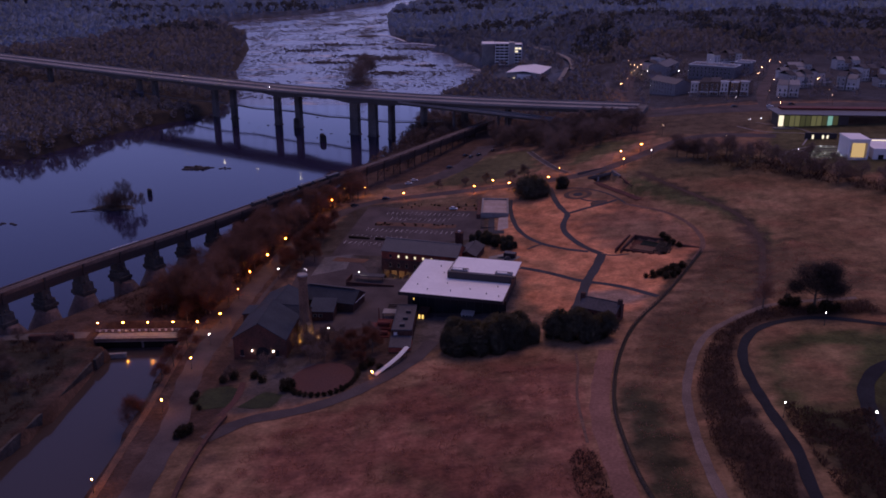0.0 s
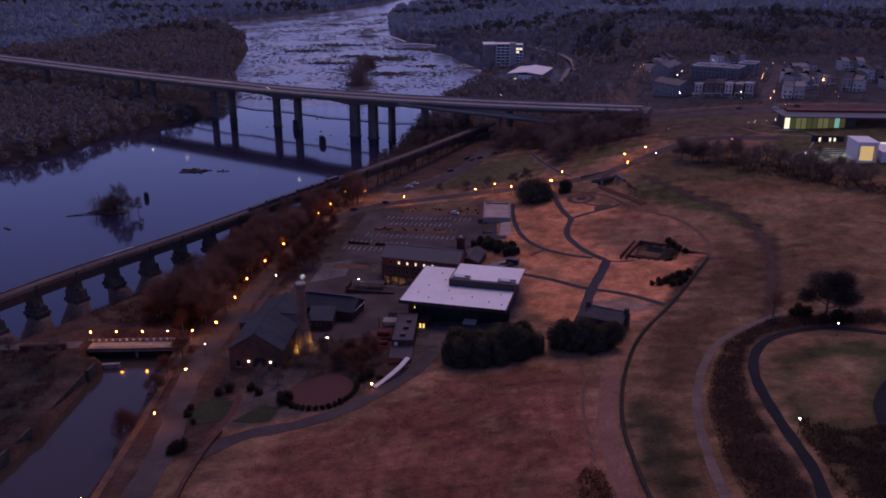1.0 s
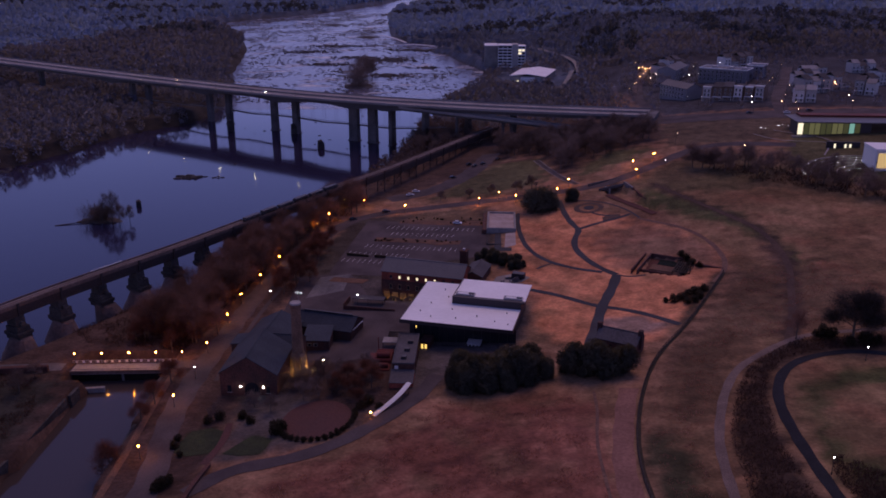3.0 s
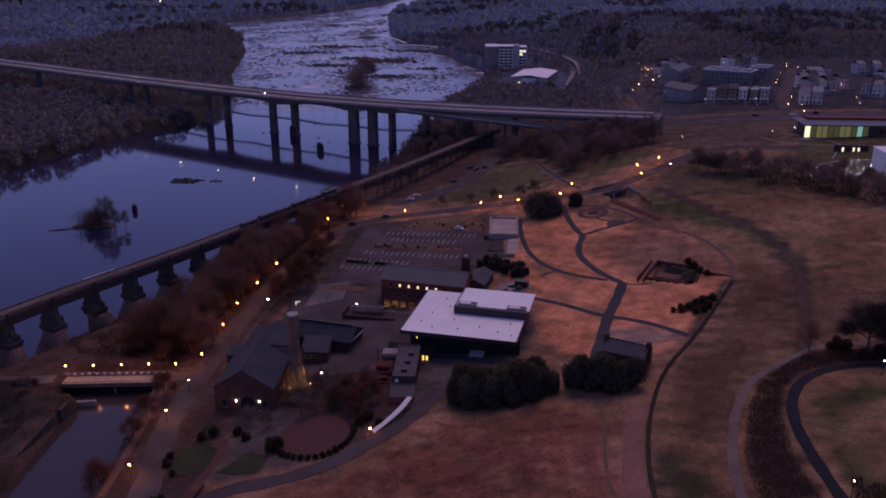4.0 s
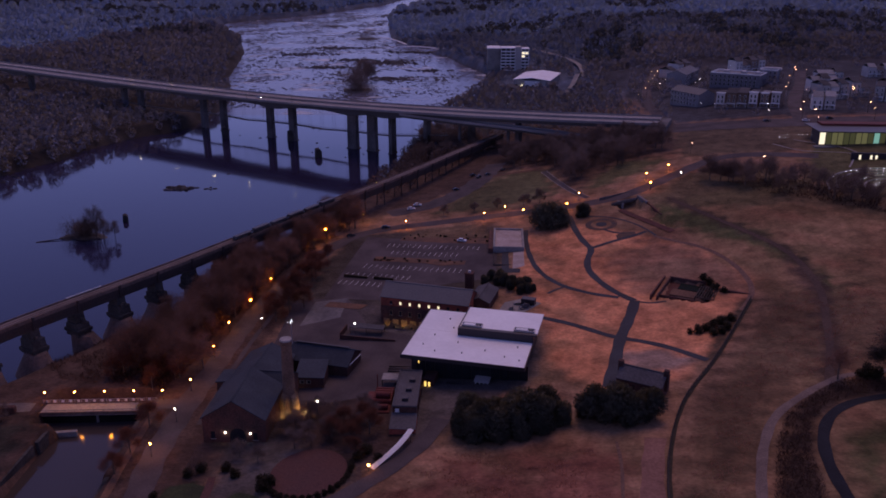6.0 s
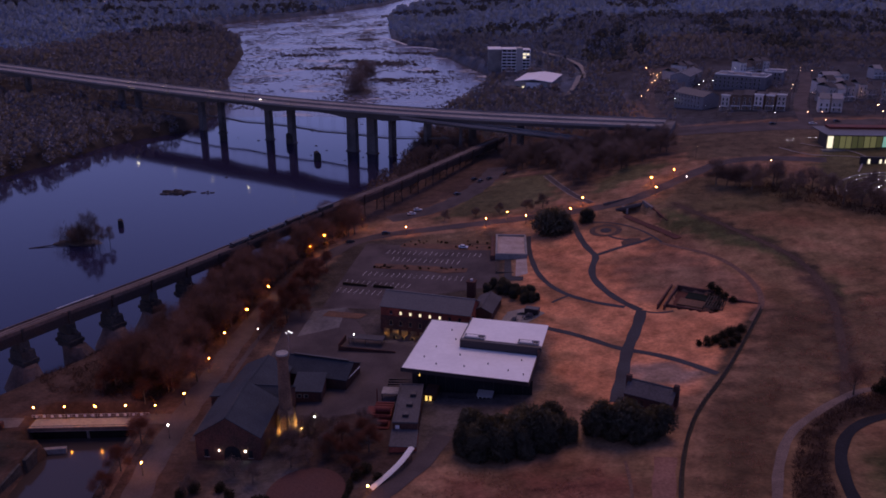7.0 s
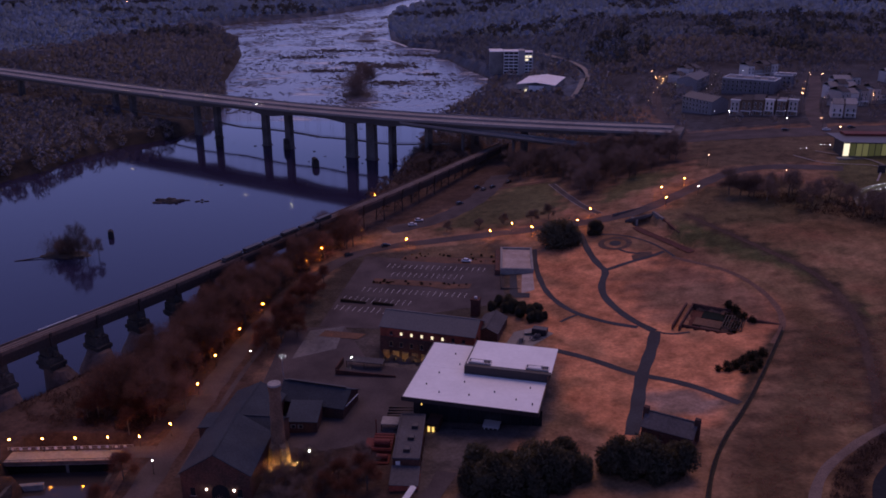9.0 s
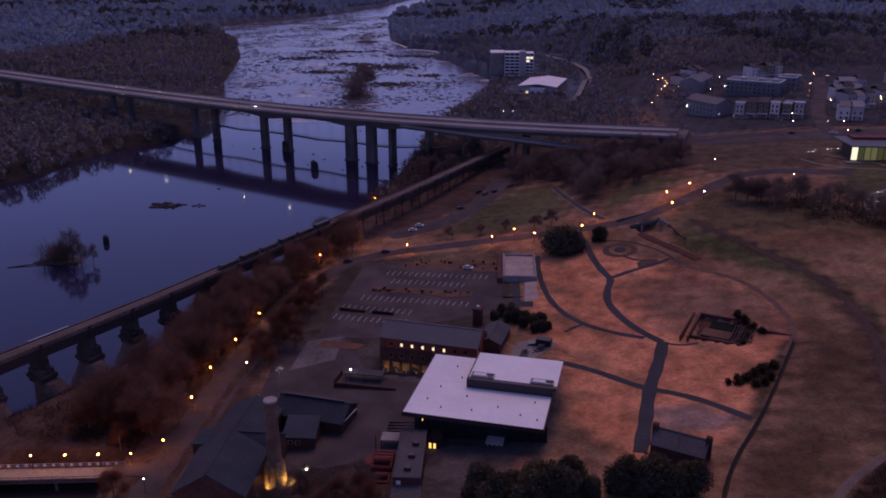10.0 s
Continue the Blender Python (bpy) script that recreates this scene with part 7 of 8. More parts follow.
undergrowth("brambles", [(92, 90), (93, 150), (97, 160), (104, 150), (116, 152), (110, 128), (107, 90)], 9000, 1.0, 0.2, M_BRAMBLE, "dark scrub below the lane", 47, -0.8)
undergrowth("brambles", [(33, 90), (34.5, 138), (37, 143), (41.5, 141), (42.6, 90)], 5000, 0.8, 0.16, M_BRAMBLE, "dark scrub in the meadow corner", 48, -0.6)
undergrowth("brambles", [(-114, 262), (-93, 255), (-89, 272), (-87, 300), (-82, 330), (-96, 334), (-118, 290)], 5200, 1.7, 0.32, M_BRAMBLE, "dark brown thicket on the bank below the street", 61, -0.3)
undergrowth("brambles", [(146, 430), (160, 410), (188, 384), (222, 344), (232, 352), (206, 394), (170, 432)], 4200, 1.8, 0.3, M_BRAMBLE, "brown thicket beneath the tree belt", 49, -0.3)
undergrowth("grass_tufts", [(-60, 105), (-52, 160), (-44, 172), (-20, 180), (0, 208), (40, 203), (40, 105)], 16000, 0.6, 0.16, M_TUFT, "dry straw tufts in the meadow", 45, 0.35)
undergrowth("grass_tufts", [(53, 105), (56, 180), (70, 215), (94, 250), (126, 300), (160, 300), (170, 245), (118, 240), (92, 222), (66, 172), (64, 105)], 50000, 0.4, 0.13, M_TUFT, "dry straw tufts on the slope", 46, 0.1)

# ---- woods far off, in one mesh each ----
def woods(name, x0, x1, y0, y1, step0, step1, keep, material, label, seed, height=13.0, leaves=105):
    rng = np.random.RandomState(seed)
    px, py = [], []
    y = y0
    while y < y1:
        s = step0 + (step1 - step0) * (y - y0) / (y1 - y0)
        xs = np.arange(x0, x1, s) + rng.uniform(-0.45, 0.45, len(np.arange(x0, x1, s))) * s
        px.append(xs), py.append(np.full(len(xs), y) + rng.uniform(-0.45, 0.45, len(xs)) * s)
        y += s
    x, y = np.concatenate(px), np.concatenate(py)
    ok = keep(x, y) & (np.abs(x) < 0.60 * (y + 60))
    x, y = x[ok], y[ok]
    z = land(x, y)
    n = len(x)
    h = height * rng.uniform(0.65, 1.2, n) * (1 + 0.18 * blot(x, y, 160, seed))
    u = rng.normal(0, 1, (n, leaves, 3))
    u /= np.linalg.norm(u, axis=2)[:, :, None]
    rad = rng.uniform(0.35, 1.0, (n, leaves, 1)) ** 0.6
    w = (0.42 * h)[:, None, None]
    c = np.stack([x, y, z + 0.58 * h], 1)[:, None, :] + u * rad * w * (1, 1, 1.1)
    size = (0.09 * h * (1 + y / 2600))[:, None].repeat(leaves, 1).ravel()
    d = (u * 0.5 + (0, 0, 0.7)).reshape(-1, 3)
    v, f = slivers(rng, c.reshape(-1, 3), d, 1.0, 1.0, 0.6)
    v = v.reshape(-1, 3, 3)
    mid = v.mean(1, keepdims=True)
    v = (mid + (v - mid) * (size * 1.08)[:, None, None]).reshape(-1, 3)
    ways = (u * 0.5 + (0, 0, 1.0)).reshape(-1, 3).repeat(3, 0) + rng.normal(0, 0.06, (len(v), 3))
    me = raw_mesh(name, v, facing(v, f, ways), material)
    if material is not M_GREYTWIG:
        outward(me, ways)
    return tagged(new(name, me), label, "woods", kind="stuff")


def off_river(x, y, gap=6.0):
    return edge_distance(x, y, RIVER) < -gap


def clear(x, y):
    town = (x > 150) & (x < 640) & (y < 860)
    apts = (np.abs(x - 80) < 40) & (y > 975) & (y < 1050) | (np.abs(x - 98) < 34) & (y > 840) & (y < 945)
    rail = line_distance(x, y, [(110, 785), (119, 815), (130, 850), (150, 930), (157.5, 965), (162, 1020), (160, 1065), (153.5, 1100), (146, 1150), (128, 1230)]) < 12
    return ~town & ~apts & ~rail & (line_distance(x, y, [(p[0], p[1]) for p in DECK]) > 20)


def ON_ISLAND(x, y):
    return edge_distance(x, y, np.array([(-900, 950), (-150, 950), (-330, 1450), (-394, 1583), (-470, 1640), (-520, 1600), (-550, 1434), (-620, 1199), (-900, 1060)], float)) > 0


# Nearer woods take the browner mix; farther ones carry more painted blue haze.
woods("far_woods", -700, -180, 500, 1000, 10, 12, lambda x, y: off_river(x, y, -2) & (line_distance(x, y, [(p[0], p[1]) for p in DECK]) > 17), M_WOODS_HAZE_B, "bare winter woods on the wooded island, haze in their colour", 21, 11.0)
woods("far_woods", -900, -180, 1000, 1640, 12, 14, lambda x, y: off_river(x, y) & ON_ISLAND(x, y), M_WOODS_HAZE_B, "brown winter woods on the wooded island, haze in their colour", 28, 15.0)
woods("far_woods", -1800, -180, 1000, 3000, 14, 27, lambda x, y: off_river(x, y) & ~ON_ISLAND(x, y), M_WOODS_HAZE, "bare winter woods beyond the river, coloured blue for haze", 22, 15.0)
woods("far_woods", -52, 24, 480, 640, 8.5, 9, lambda x, y: (edge_distance(x, y, np.array([(-52, 480), (-34, 560), (-24, 640), (22, 630), (12, 560), (-24, 490)], float)) > 0) & off_river(x, y, 2) & (line_distance(x, y, VLINE[0]) > 6) & (line_distance(x, y, DLINE[0]) > 18), M_GREYTWIG, "bare trees on the bank beneath the bridge", 30, 8.5)
woods("far_woods", -60, 160, 585, 700, 8, 10, lambda x, y: off_river(x, y, 2) & (line_distance(x, y, DLINE[0]) > 18) & (line_distance(x, y, VLINE[0]) > 6) & (x < 140), M_WOODS_HAZE_B, "bare winter trees round the bridge end", 27, 9.0)
woods("far_woods", -60, 640, 690, 1020, 11, 12, lambda x, y: off_river(x, y, 4) & clear(x, y), M_WOODS_HAZE_B, "bare winter woods on the near river bluff", 29, 12.0)
woods("far_woods", -60, 900, 1020, 1500, 12, 15, lambda x, y: off_river(x, y, 4) & clear(x, y), M_WOODS_HAZE_C, "bare winter woods on the river bluff, haze in their colour", 23, 12.0)
woods("far_woods", -200, 1800, 1500, 3000, 15, 27, lambda x, y: off_river(x, y, 4), M_WOODS_HAZE, "bare winter woods on the far hills, coloured blue for haze", 24, 15.0)
woods("far_pines", 150, 1100, 900, 1500, 15, 18, lambda x, y: off_river(x, y, 8) & clear(x, y) & (blot(x, y, 170, 51) > 0.25), M_PINES_HAZE, "dark pines among the bare woods", 52, 17.0, 90)
woods("far_pines", -1700, 1700, 1500, 2700, 22, 28, lambda x, y: off_river(x, y, 8) & (blot(x, y, 330, 53) > 0.45), M_PINES_HAZE, "dark pine stands on the far hills", 54, 19.0, 90)
woods("yard_trees", 160, 900, 560, 860, 17, 19, lambda x, y: (line_distance(x, y, [(228, 542), (243, 590), (264, 640), (285, 684), (297, 712), (325, 782)]) > 8) & (line_distance(x, y, AVENUE) > 18) & (line_distance(x, y, [(190, 592), (250, 585)]) > 16) & (blot(x, y, 90, 4) > -0.2), M_WOODS_HAZE_B, "bare garden trees between the houses", 25, 8.0)


def islet(x, y, w, d, n, h, seed, label):
    """A wooded rock in the river."""
    rng = np.random.RandomState(seed)
    t = thing("river_islet", x, y, WATER, 0, label, "islet")
    bm = bmesh.new()
    bmesh.ops.create_icosphere(bm, subdivisions=3, radius=1)
    for v in bm.verts:
        k = 1 + 0.35 * noise.noise(Vector(v.co) * 2.2 + Vector((seed, 0, 0)))
        v.co = Vector((v.co.x * w * k, v.co.y * d * k, max(v.co.z, -0.3) * 1.2 * k))
    part("rock", bm, M_ROCK, t)
    c = np.stack([rng.normal(0, w * 0.42, n), rng.normal(0, d * 0.42, n), np.abs(rng.normal(0.45, 0.3, n)) * h], 1)
    v, f = slivers(rng, c, np.tile((0, 0, 1.0), (n, 1)), 1.4 + 0.05 * h, 0.05 + 0.006 * h, 0.6)
    o = new("brush", raw_mesh("brush", v, f, M_GREYTWIG))
    o.parent = t
    for k in range(5):
        p = rng.normal(0, 0.35, 2) * (w, d)
        part("trunk", tube(bmesh.new(), (p[0], p[1], 0), (p[0] + rng.normal(0, 0.8), p[1], h * rng.uniform(0.6, 1.1)), 0.16, 0.05, 5), M_BARK, t)


islet(-192, 433, 11.5, 6.0, 5200, 8.5, 1, "small brushy islet with leaning bare trees")
islet(-97, 955, 17, 22, 9000, 24, 2, "wooded islet among the rapids")
for x, y, w, d, n, h, s in ((-140, 1589, 22, 22, 3200, 12, 3), (-242, 1890, 30, 18, 2400, 9, 4)):
    islet(x, y, w, d, n, h, s, "low brushy rock ledge in the rapids")
for x, y, k in ((-193.5, 428, 0.45), (-188.4, 426, 0.6), (-183.3, 428, 0.95), (-179.2, 427, 0.6), (-174.1, 429.1, 0.5), (-98.3, 1019.9, 2.0), (-92.2, 1030.1, 1.9), (-86, 1024, 1.6), (-95.2, 1038.3, 1.8)):
    ob = plant("grey", x, y, k, WATER + 0.6 - at(x, y))
    if x < -150:
        ob.matrix_basis = ob.matrix_basis @ Matrix.Diagonal((1, 1, 1.5, 1))
log = tagged(part("drift_log", tube(bmesh.new(), (-214, 424, WATER), (-198, 430, WATER + 0.8), 0.35, 0.2, 7), M_BARK), "fallen trunk lying in the river", "log")

# ---- rocks ----
def rock_field(name, spots, label, seed):
    rng = np.random.RandomState(seed)
    vs, fs, n = [], [], 0
    for x, y, w, d, h in spots:
        k = 9
        a = np.linspace(0, 2 * math.pi, k, endpoint=False) + rng.uniform(0, 0.5)
        r = rng.uniform(0.6, 1.2, k)
        low = np.stack([x + w * r * np.cos(a), y + d * r * np.sin(a), np.full(k, WATER - 0.5)], 1)
        r2 = r * rng.uniform(0.45, 0.8, k)
        top = np.stack([x + w * r2 * np.cos(a), y + d * r2 * np.sin(a), WATER + h * rng.uniform(0.6, 1.1, k)], 1)
        vs += [low, top, [[x, y, WATER + h]]]
        for i in range(k):
            j = (i + 1) % k
            fs += [(n + i, n + j, n + k + j), (n + i, n + k + j, n + k + i), (n + k + i, n + k + j, n + 2 * k)]
        n += 2 * k + 1
    return tagged(new(name, raw_mesh(name, np.vstack(vs), np.array(fs), M_ROCK)), label, "rocks", kind="stuff")


rng = np.random.RandomState(31)
spots = []
while len(spots) < 7200:
    y = 840 + (rng.uniform() ** 1.3) * 1500
    x = rng.uniform(-480, 60)
    if edge_distance(np.array([x]), np.array([y]), RIVER)[0] > 3 and blot(np.array([x]), np.array([y]), 120, 8)[0] + rng.uniform(-0.9, 0.9) > 0.15:
        big = 1 + (y - 830) / 900
        spots.append((x, y, (0.5 + 3.6 * rng.uniform() ** 2.2) * big, rng.uniform(0.4, 1.7) * big, rng.uniform(0.15, 0.55)))
for cx, cy, w, d, n in ((-62, 1050, 26, 18, 130), (-158, 1164, 34, 16, 140), (-76, 1216, 36, 22, 170), (-36, 1352, 40, 16, 120), (-128, 1250, 30, 14, 90), (-20, 1130, 20, 12, 60), (-215, 1330, 46, 20, 110), (-170, 1420, 60, 18, 120)):
    spots += [(cx + rng.normal(0, w * 0.5), cy + rng.normal(0, d * 0.5), rng.uniform(1.0, 4.5), rng.uniform(0.8, 2.6), rng.uniform(0.4, 1.6)) for _ in range(n)]
rock_field("rapids_rocks", spots, "hundreds of flat dark rocks in the rapids", 32)
spots = [(-172 + rng.normal(0, 6), 532 + rng.normal(0, 3.0), rng.uniform(1, 4.5), rng.uniform(0.8, 2.2), rng.uniform(0.4, 1.1)) for _ in range(26)]
spots += [(-150 + rng.normal(0, 2), 531 + rng.normal(0, 2), rng.uniform(0.8, 2.0), 1.0, 0.5) for _ in range(5)]
rock_field("river_rocks", spots, "low dark ledge of rocks in the calm river", 33)
spots = [(rng.uniform(-270, -20), rng.uniform(560, 800), rng.uniform(0.5, 1.8), rng.uniform(0.4, 1.2), rng.uniform(0.2, 0.6)) for _ in range(26)]
spots += [(-244 + rng.normal(0, 5), 401 + rng.normal(0, 2), rng.uniform(0.8, 3), 1.0, 0.6) for _ in range(8)]
rock_field("river_rocks", spots, "single dark rocks in the calm river", 34)
spots = [(-300 + rng.normal(0, 6), 552 + rng.normal(0, 5), rng.uniform(1, 3.5), rng.uniform(0.8, 2.2), rng.uniform(0.4, 1.0)) for _ in range(16)]
rock_field("river_rocks", spots, "dark rocks off the island point", 35)
# piers of a vanished bridge
for x, y, w, h in ((-94, 624, 2.4, 6.5), (-180.5, 462, 1.6, 4.0), (-125, 682, 2.2, 8.5), (-181, 694, 2.6, 9.5)):
    st = thing("old_stone_pier", x, y, WATER, 20, "stump of an old stone bridge pier in the river", "pier stump", "old pier stumps")
    part("shaft", worn(prism(bmesh.new(), [(-w, -2), (w, -2), (w * 0.9, h * 0.7), (w * 0.3, h), (-w * 0.8, h * 0.9)], -w * 1.3, w * 1.3, "y"), 0.2), M_STONE, st)
    part("top_brush", boxed(-w * 0.5, w * 0.3, -w * 0.6, w * 0.4, h * 0.8, h * 0.98), M_ROCK, st)

# ---- lamps ----
def lamp_post(h, bulb, r, name="street_lamp"):
    root = new(name)
    part("base", tube(bmesh.new(), (0, 0, -0.3), (0, 0, 0.7), 0.18, 0.12, 8), M_POLE, root)
    part("pole", tube(bmesh.new(), (0, 0, 0.7), (0, 0, h - r), 0.075, 0.055, 7), M_POLE, root)
    part("globe", ball(bmesh.new(), (0, 0, h), r, 10, 7, 1.1), bulb, root, "glowing globe")
    part("finial", tube(bmesh.new(), (0, 0, h + r * 1.05), (0, 0, h + r * 1.05 + 0.15), 0.12, 0.02, 6), M_POLE, root)
    return root


def tall_lamp(h, bulb, r=0.3):
    root = new("street_lamp")
    part("pole", tube(bmesh.new(), (0, 0, -0.3), (0, 0, h), 0.12, 0.07, 7), M_POLE, root)
    part("arm", tube(bmesh.new(), (0, 0, h), (0, -1.8, h + 0.3), 0.06, 0.05, 6), M_POLE, root)
    part("head", worn(boxed(-0.16, 0.16, -2.4, -1.6, h + 0.28, h + 0.42), 0.04), M_POLE, root)
    part("bulb", ball(bmesh.new(), (0, -2.0, h + 0.12), r, 9, 6, 0.7), bulb, root, "glowing lamp")
    return root


SETS = [
    (lamp_post(4.3, M_LAMP, 0.195), "street lamp with an orange glowing globe on a dark post", "street lamps",
     [(-128.0, 246.4), (-118.6, 246.8), (-109.2, 247.2), (-99.9, 247.6), (-90.8, 248.0), (-83.5, 254), (-82.3, 279), (-81.8, 299.5), (-78.2, 321), (-74.2, 344), (-64.2, 394), (-59.8, 410), (-41.8, 508.9), (-54.7, 435.5), (-43.1, 434), (-19.5, 417), (20.6, 419.6), (31.6, 427), (40.4, 418), (62.8, 420), (71, 434), (109.5, 449.5), (108.3, 434), (123.3, 457.5), (-83.6, 214.6), (-84, 184.5), (-88, 141)]),
    (lamp_post(4.6, M_LAMPWHITE, 0.16), "path lamp with a white glowing globe on a dark post", "path lamps",
     [(92.5, 150.5), (129, 210), (112, 142), (-39.2, 236), (-33.5, 294.6), (126, 442), (-82.3, 234), (13.5, 299.0), (-70, 302)]),
    (tall_lamp(7.0, M_LAMPFAR, 0.15), "tall street lamp with an orange head on an arm", "avenue lamps",
     [(142.4, 483.4), (168.5, 445.7), (299.4, 735.4), (306.6, 751.3), (281.6, 694.5), (266, 657.7), (256.2, 635.6), (313.2, 739.2), (287.6, 678.6), (268.3, 629.1), (257.1, 609.6), (236.6, 560.2), (226.4, 535.4), (235, 532.7), (228, 513.1), (317.3, 670.2), (295.1, 619.8), (288.9, 606.2), (274.1, 549.2), (268.6, 528.3), (190.1, 810.4), (186.5, 778), (190.1, 782.5), (188.7, 772.1), (192.7, 780.3), (184.3, 757.1), (179.9, 742.4), (175.3, 728.7), (166.8, 699.6), (156.4, 675.1), (226.5, 806.8), (230, 800)]),
    (tall_lamp(7.0, M_LAMPPALE, 0.135), "tall street lamp with a white head on an arm", "white street lamps",
     [(230.4, 759.5), (256.4, 772), (211.3, 712.7), (205, 700.2), (221.2, 709.4), (267.3, 715.1), (209.1, 542.1), (216.1, 566.7), (184.9, 585), (176.8, 592.3), (187, 675.7), (177.4, 654.1), (171.4, 637.4), (182, 712.3), (191.5, 732), (48.9, 755.7), (54.7, 744.3)]),
    (lamp_post(1.1, M_STEPLIGHT, 0.075, "bollard_light"), "low white bollard light beside the path", "bollard lights",
     [(198, 495.7), (200.2, 493.6), (202.9, 498.3), (209.7, 497.6), (211.4, 497.3), (215.1, 497.5)]),
]
for root, label, group, spots in SETS:
    tagged(root, label, "street lamp", group)
    for i, (x, y) in enumerate(spots):
        m = pose(x, y, -1.0 if -132 < x < -89.5 and y > 238 and y < 252 else max(at(x, y), -0.8), 0, 0, (i * 47) % 360)
        if i:
            copy_thing(root, m)
        else:
            root.matrix_basis = m
flag = thing("lamp_cluster", -56.0, 288.0, at(-56.0, 288.0), 0, "tall pale mast with a ring of lamps", "lamp mast")
part("pole", tube(bmesh.new(), (0, 0, -0.3), (0, 0, 9), 0.16, 0.1, 8), M_GREYMETAL, flag)
for a in range(4):
    part("lamp", ball(bmesh.new(), (1.1 * math.cos(a * 1.57), 1.1 * math.sin(a * 1.57), 9.1), 0.055, 8, 5), M_STEPLIGHT, flag)
    part("arm", tube(bmesh.new(), (0, 0, 8.8), (1.1 * math.cos(a * 1.57), 1.1 * math.sin(a * 1.57), 9.0), 0.05, 0.05, 5), M_GREYMETAL, flag)

# lamps on the far banks
far_lamp = lamp_post(7.0, M_LAMPFAR, 0.2)
tagged(far_lamp, "small far street lamp glowing among dark woods", "street lamp", "far lamps")
r = random.Random(11)
for i in range(20):
    x, y = (r.uniform(-1100, -520), r.uniform(1750, 2500)) if i % 3 == 0 else (r.uniform(560, 1250), r.uniform(1900, 2500))
    m = pose(x, y, at(x, y) + 12, 0, 0, 0)
    if i:
        copy_thing(far_lamp, m)
    else:
        far_lamp.matrix_basis = m

# ---- fence along the lawn edge ----
fence = thing("fence", 0, 0, 0, 0, "dark post and rail fence along the terrace edge", "fence")
FENCE = [(114, 297), (98.3, 270.1), (84.9, 248), (72.6, 230.8), (64.2, 214.2), (56.6, 192.3), (51.9, 172.6), (49.9, 158.5), (49.4, 147.2), (49.2, 129.4), (50.4, 119.9), (53, 100)]
fp, fd = along(FENCE, 2.6)
zs = land(fp[:, 0], fp[:, 1])
for k in range(len(fp) - 1):
    (x, y), (ex, ey), a, b = fp[k, :2], fp[k + 1, :2], zs[k], zs[k + 1]
    post = part("post", boxed(-0.09, 0.09, -0.09, 0.09, -0.4, 1.5), M_TIMBER, fence)
    post.matrix_basis = pose(x, y, a)
    for h in (0.5, 0.95, 1.4):
        part("rail", tube(bmesh.new(), (x, y, a + h), (ex, ey, b + h), 0.07, 0.07, 4), M_TIMBER, fence)
strip("path", [(x + 0.5, y + 0.3) for x, y in FENCE], 1.25, 0.1, M_DITCH, "dark narrow walk between two fences", "path")

# ---- low wall beside the meadow ----
lw = thing("garden_wall", 0, 0, 0, 0, "low dark stone wall along the meadow edge", "wall")
wp, wd = along([(-63.0, 179), (-64.6, 170), (-65.6, 158), (-65.9, 146), (-65.4, 134), (-64, 118)], 3.0)
wp = np.column_stack([wp[:, :2], land(wp[:, 0], wp[:, 1])])
part("wall", ribbon(wp, wd, [(-0.5, -0.8), (0.5, -0.8), (0.45, 0.9), (-0.45, 0.9)]), M_DARKBRICK, lw)
part("coping", ribbon(wp, wd, [(-0.6, 0.9), (0.6, 0.9), (0.6, 1.05), (-0.6, 1.05)]), M_DARKBRICK, lw)

# ---- cars ----
def car(paint):
    root = new("car")
    body = prism(bmesh.new(), [(-2.2, 0.35), (2.2, 0.35), (2.25, 0.8), (1.9, 0.95), (-2.1, 1.0), (-2.25, 0.75)], -0.88, 0.88, "y")
    part("body", worn(body, 0.06), paint, root)
    part("cabin", worn(prism(bmesh.new(), [(-1.9, 0.95), (1.2, 0.93), (0.6, 1.48), (-1.3, 1.5)], -0.76, 0.76, "y"), 0.05), M_GLASS, root, "dark glazed cabin")
    part("roof", worn(boxed(-1.25, 0.55, -0.7, 0.7, 1.49, 1.55), 0.02), paint, root)
    for x in (-1.35, 1.35):
        for y in (-0.86, 0.86):
            w = part("wheel", tube(bmesh.new(), (x, y - 0.1, 0.33), (x, y + 0.1, 0.33), 0.33, 0.33, 12), M_RUBBER, root)
            part("rim", tube(bmesh.new(), (x, y - 0.12, 0.33), (x, y + 0.12, 0.33), 0.19, 0.19, 8), M_GREYMETAL, w)
    for y in (-0.6, 0.6):
        part("headlight", boxed(2.2, 2.27, y - 0.18, y + 0.18, 0.62, 0.78), M_WHITE, root)
        part("tail_light", boxed(-2.28, -2.22, y - 0.18, y + 0.18, 0.66, 0.8), M_RED, root)
    return root


for paint, label, spots in (
    (M_CARWHITE, "parked white car on the asphalt", [(-14.9, 458.5, 8), (-18.1, 451.5, 12), (228, 533, -5), (8.5, 391, -16)]),
    (M_CARDARK, "parked dark car on the asphalt", [(7, 484.5, 30), (18, 515.5, 40), (21.5, 509, 60), (37, 519, 60), (27, 512, 50), (-47, 409, 30), (206, 540, -6), (-30, 420, 15), (244, 536, -8)]),
):
    root = car(paint)
    tagged(root, label, "car", "parked cars")
    for i, (x, y, rz) in enumerate(spots):
        m = pose(x, y, at(x, y) + 0.14, 0, 0, rz)
        if i:
            copy_thing(root, m)
        else:
            root.matrix_basis = m
p, d = deck_at(-146)
van = car(M_CARWHITE)
tagged(van, "car with lit lamps on the bridge roadway", "car", "cars on the bridge")
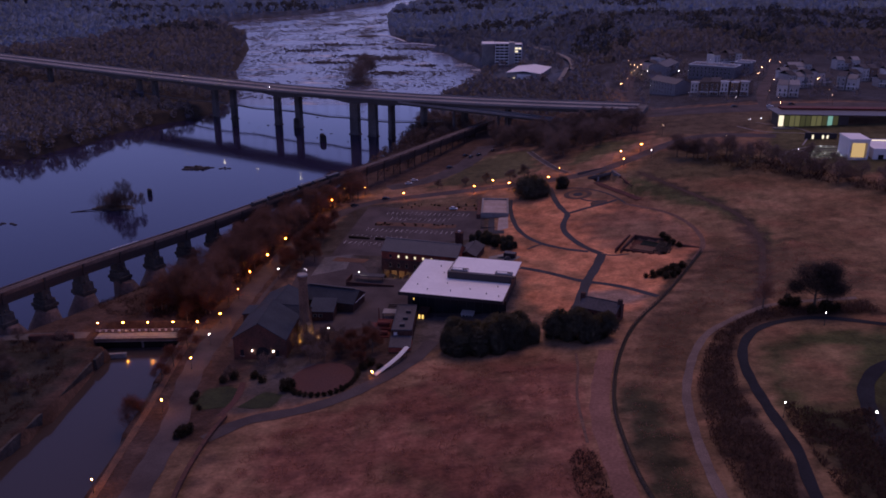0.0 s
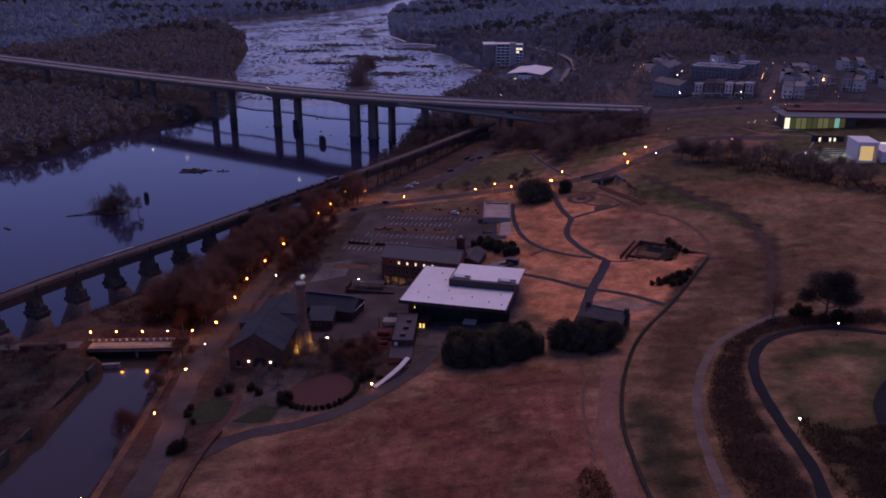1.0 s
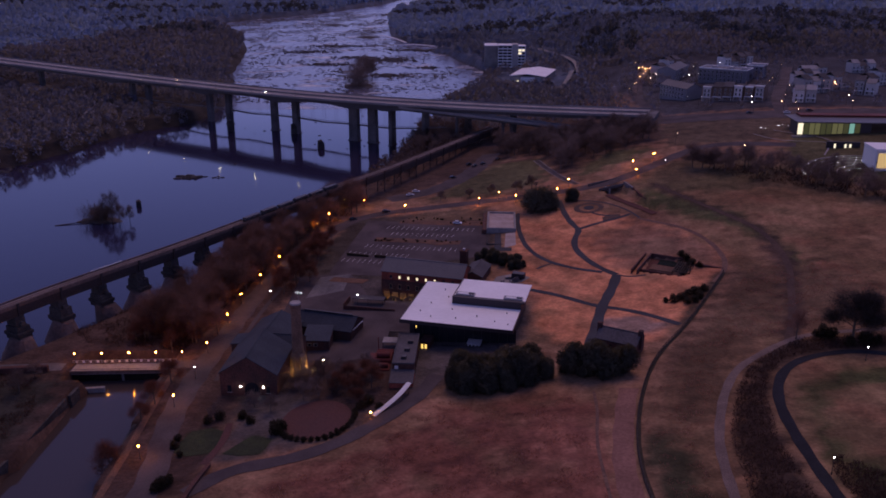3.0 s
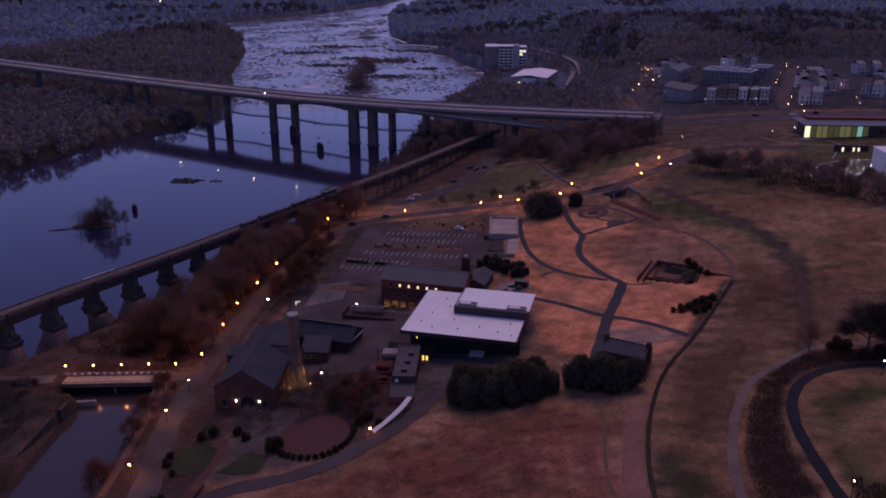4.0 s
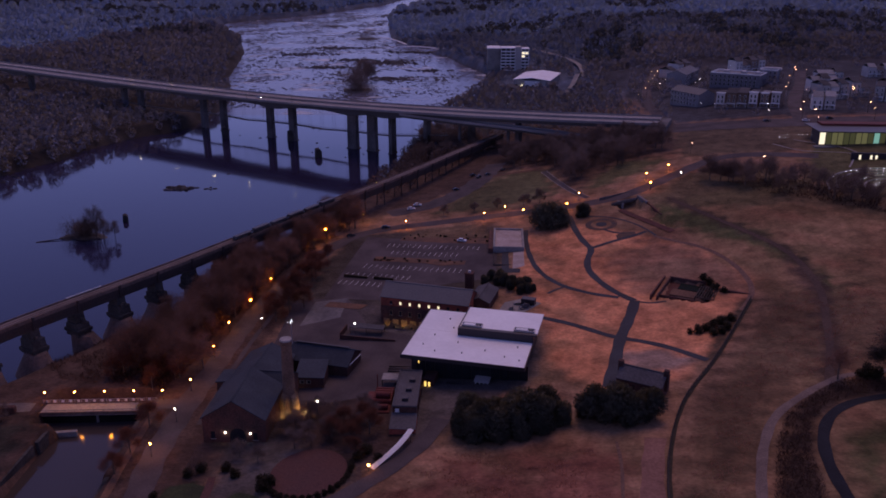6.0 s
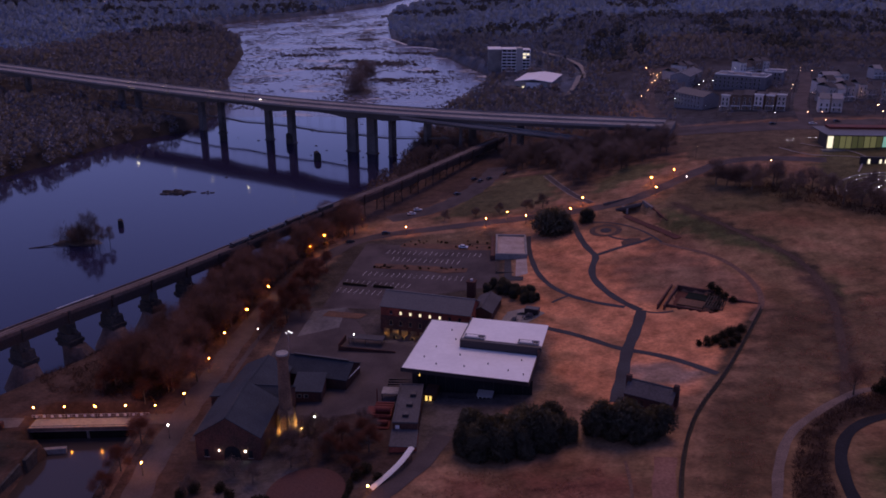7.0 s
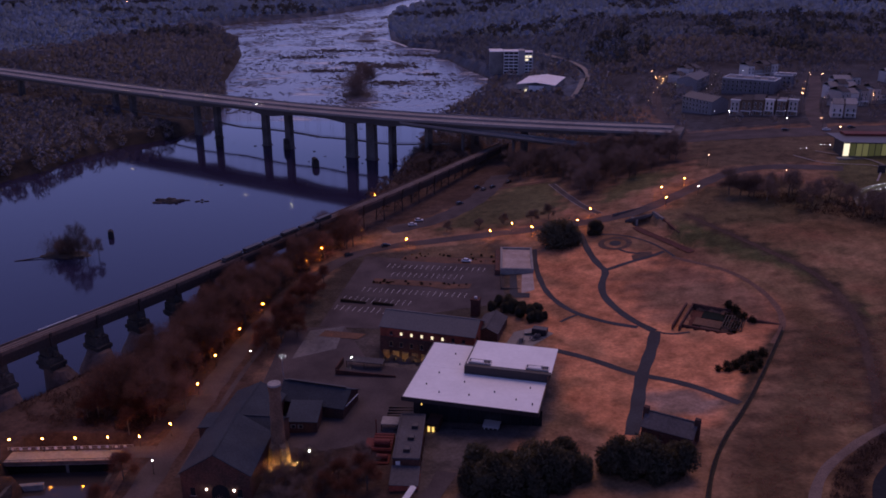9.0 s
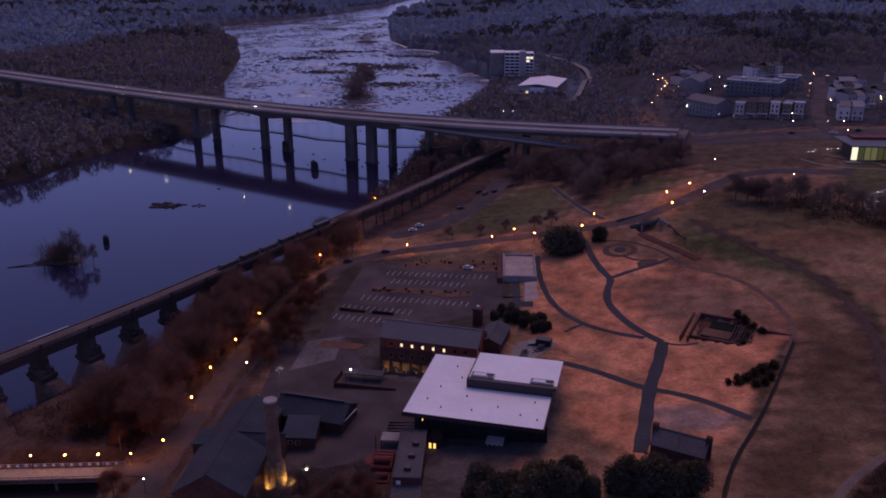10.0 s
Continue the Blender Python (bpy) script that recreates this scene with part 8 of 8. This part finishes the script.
van.matrix_basis = pose(p[0] + d[1] * 5, p[1] - d[0] * 5, p[2] + 0.02, 0, 0, math.degrees(math.atan2(d[1], d[0])))
for y in (-0.6, 0.6):
    part("lit_headlight", ball(bmesh.new(), (2.3, y, 0.75), 0.14, 8, 5), M_LAMPWHITE, van, "lit headlight")
# shielded lamps along the bridge: they shine downwards only
proto = None
for x, side, tall in ((-297.5, 1, 5.5), (-255.5, 1, 7.5), (-210.5, 1, 9.5), (-269, -1, 5.5), (-227, -1, 8.0), (-188, -1, 9.5), (-155, -1, 12.0), (-114.5, -1, 13.5)):
    p, d = deck_at(x)
    m = pose(p[0] - d[1] * 13.5 * side, p[1] + d[0] * 13.5 * side, p[2], 0, 0, math.degrees(math.atan2(d[1], d[0]))) @ Matrix.Diagonal((1, 1, tall / 10.2, 1))
    if proto is None:
        proto = tagged(new("bridge_lamp"), "tall bridge lamp with a shielded downward head", "street lamp", "bridge lamps")
        part("pole", tube(bmesh.new(), (0, 0, 0), (0, 0, 10), 0.12, 0.08, 7), M_POLE, proto)
        part("arm", tube(bmesh.new(), (0, 0, 10), (0, -3, 10.3), 0.07, 0.06, 6), M_POLE, proto)
        part("head", boxed(-0.45, 0.45, -3.8, -2.6, 10.2, 10.4), M_POLE, proto, "dark flat lamp head")
        part("lens", boxed(-0.32, 0.32, -3.7, -2.7, 10.192, 10.198), M_LAMPDOWN, proto, "glowing underside")
        proto.matrix_basis = m
    else:
        copy_thing(proto, m)
# wagons standing on the viaduct
for i in range(6):
    p, turn = rail_at(start + 106 + 12.6 * i)
    wg = thing("rail_wagon", p[0], p[1], p[2] + 0.25, turn, "low dark flat rail wagon on the viaduct", "wagon", "rail wagons")
    part("bed", worn(boxed(-5.8, 5.8, -1.4, 1.4, 0.7, 1.2), 0.05), M_CARDARK, wg)
    part("load", worn(boxed(-5.0, 5.0, -1.2, 1.2, 1.2, 1.7 + 0.3 * (i % 2)), 0.1), M_DARKMETAL, wg)
    for x in (-4.2, 4.2):
        part("bogie", worn(boxed(x - 1, x + 1, -1.1, 1.1, 0, 0.7), 0.05), M_STEEL, wg)
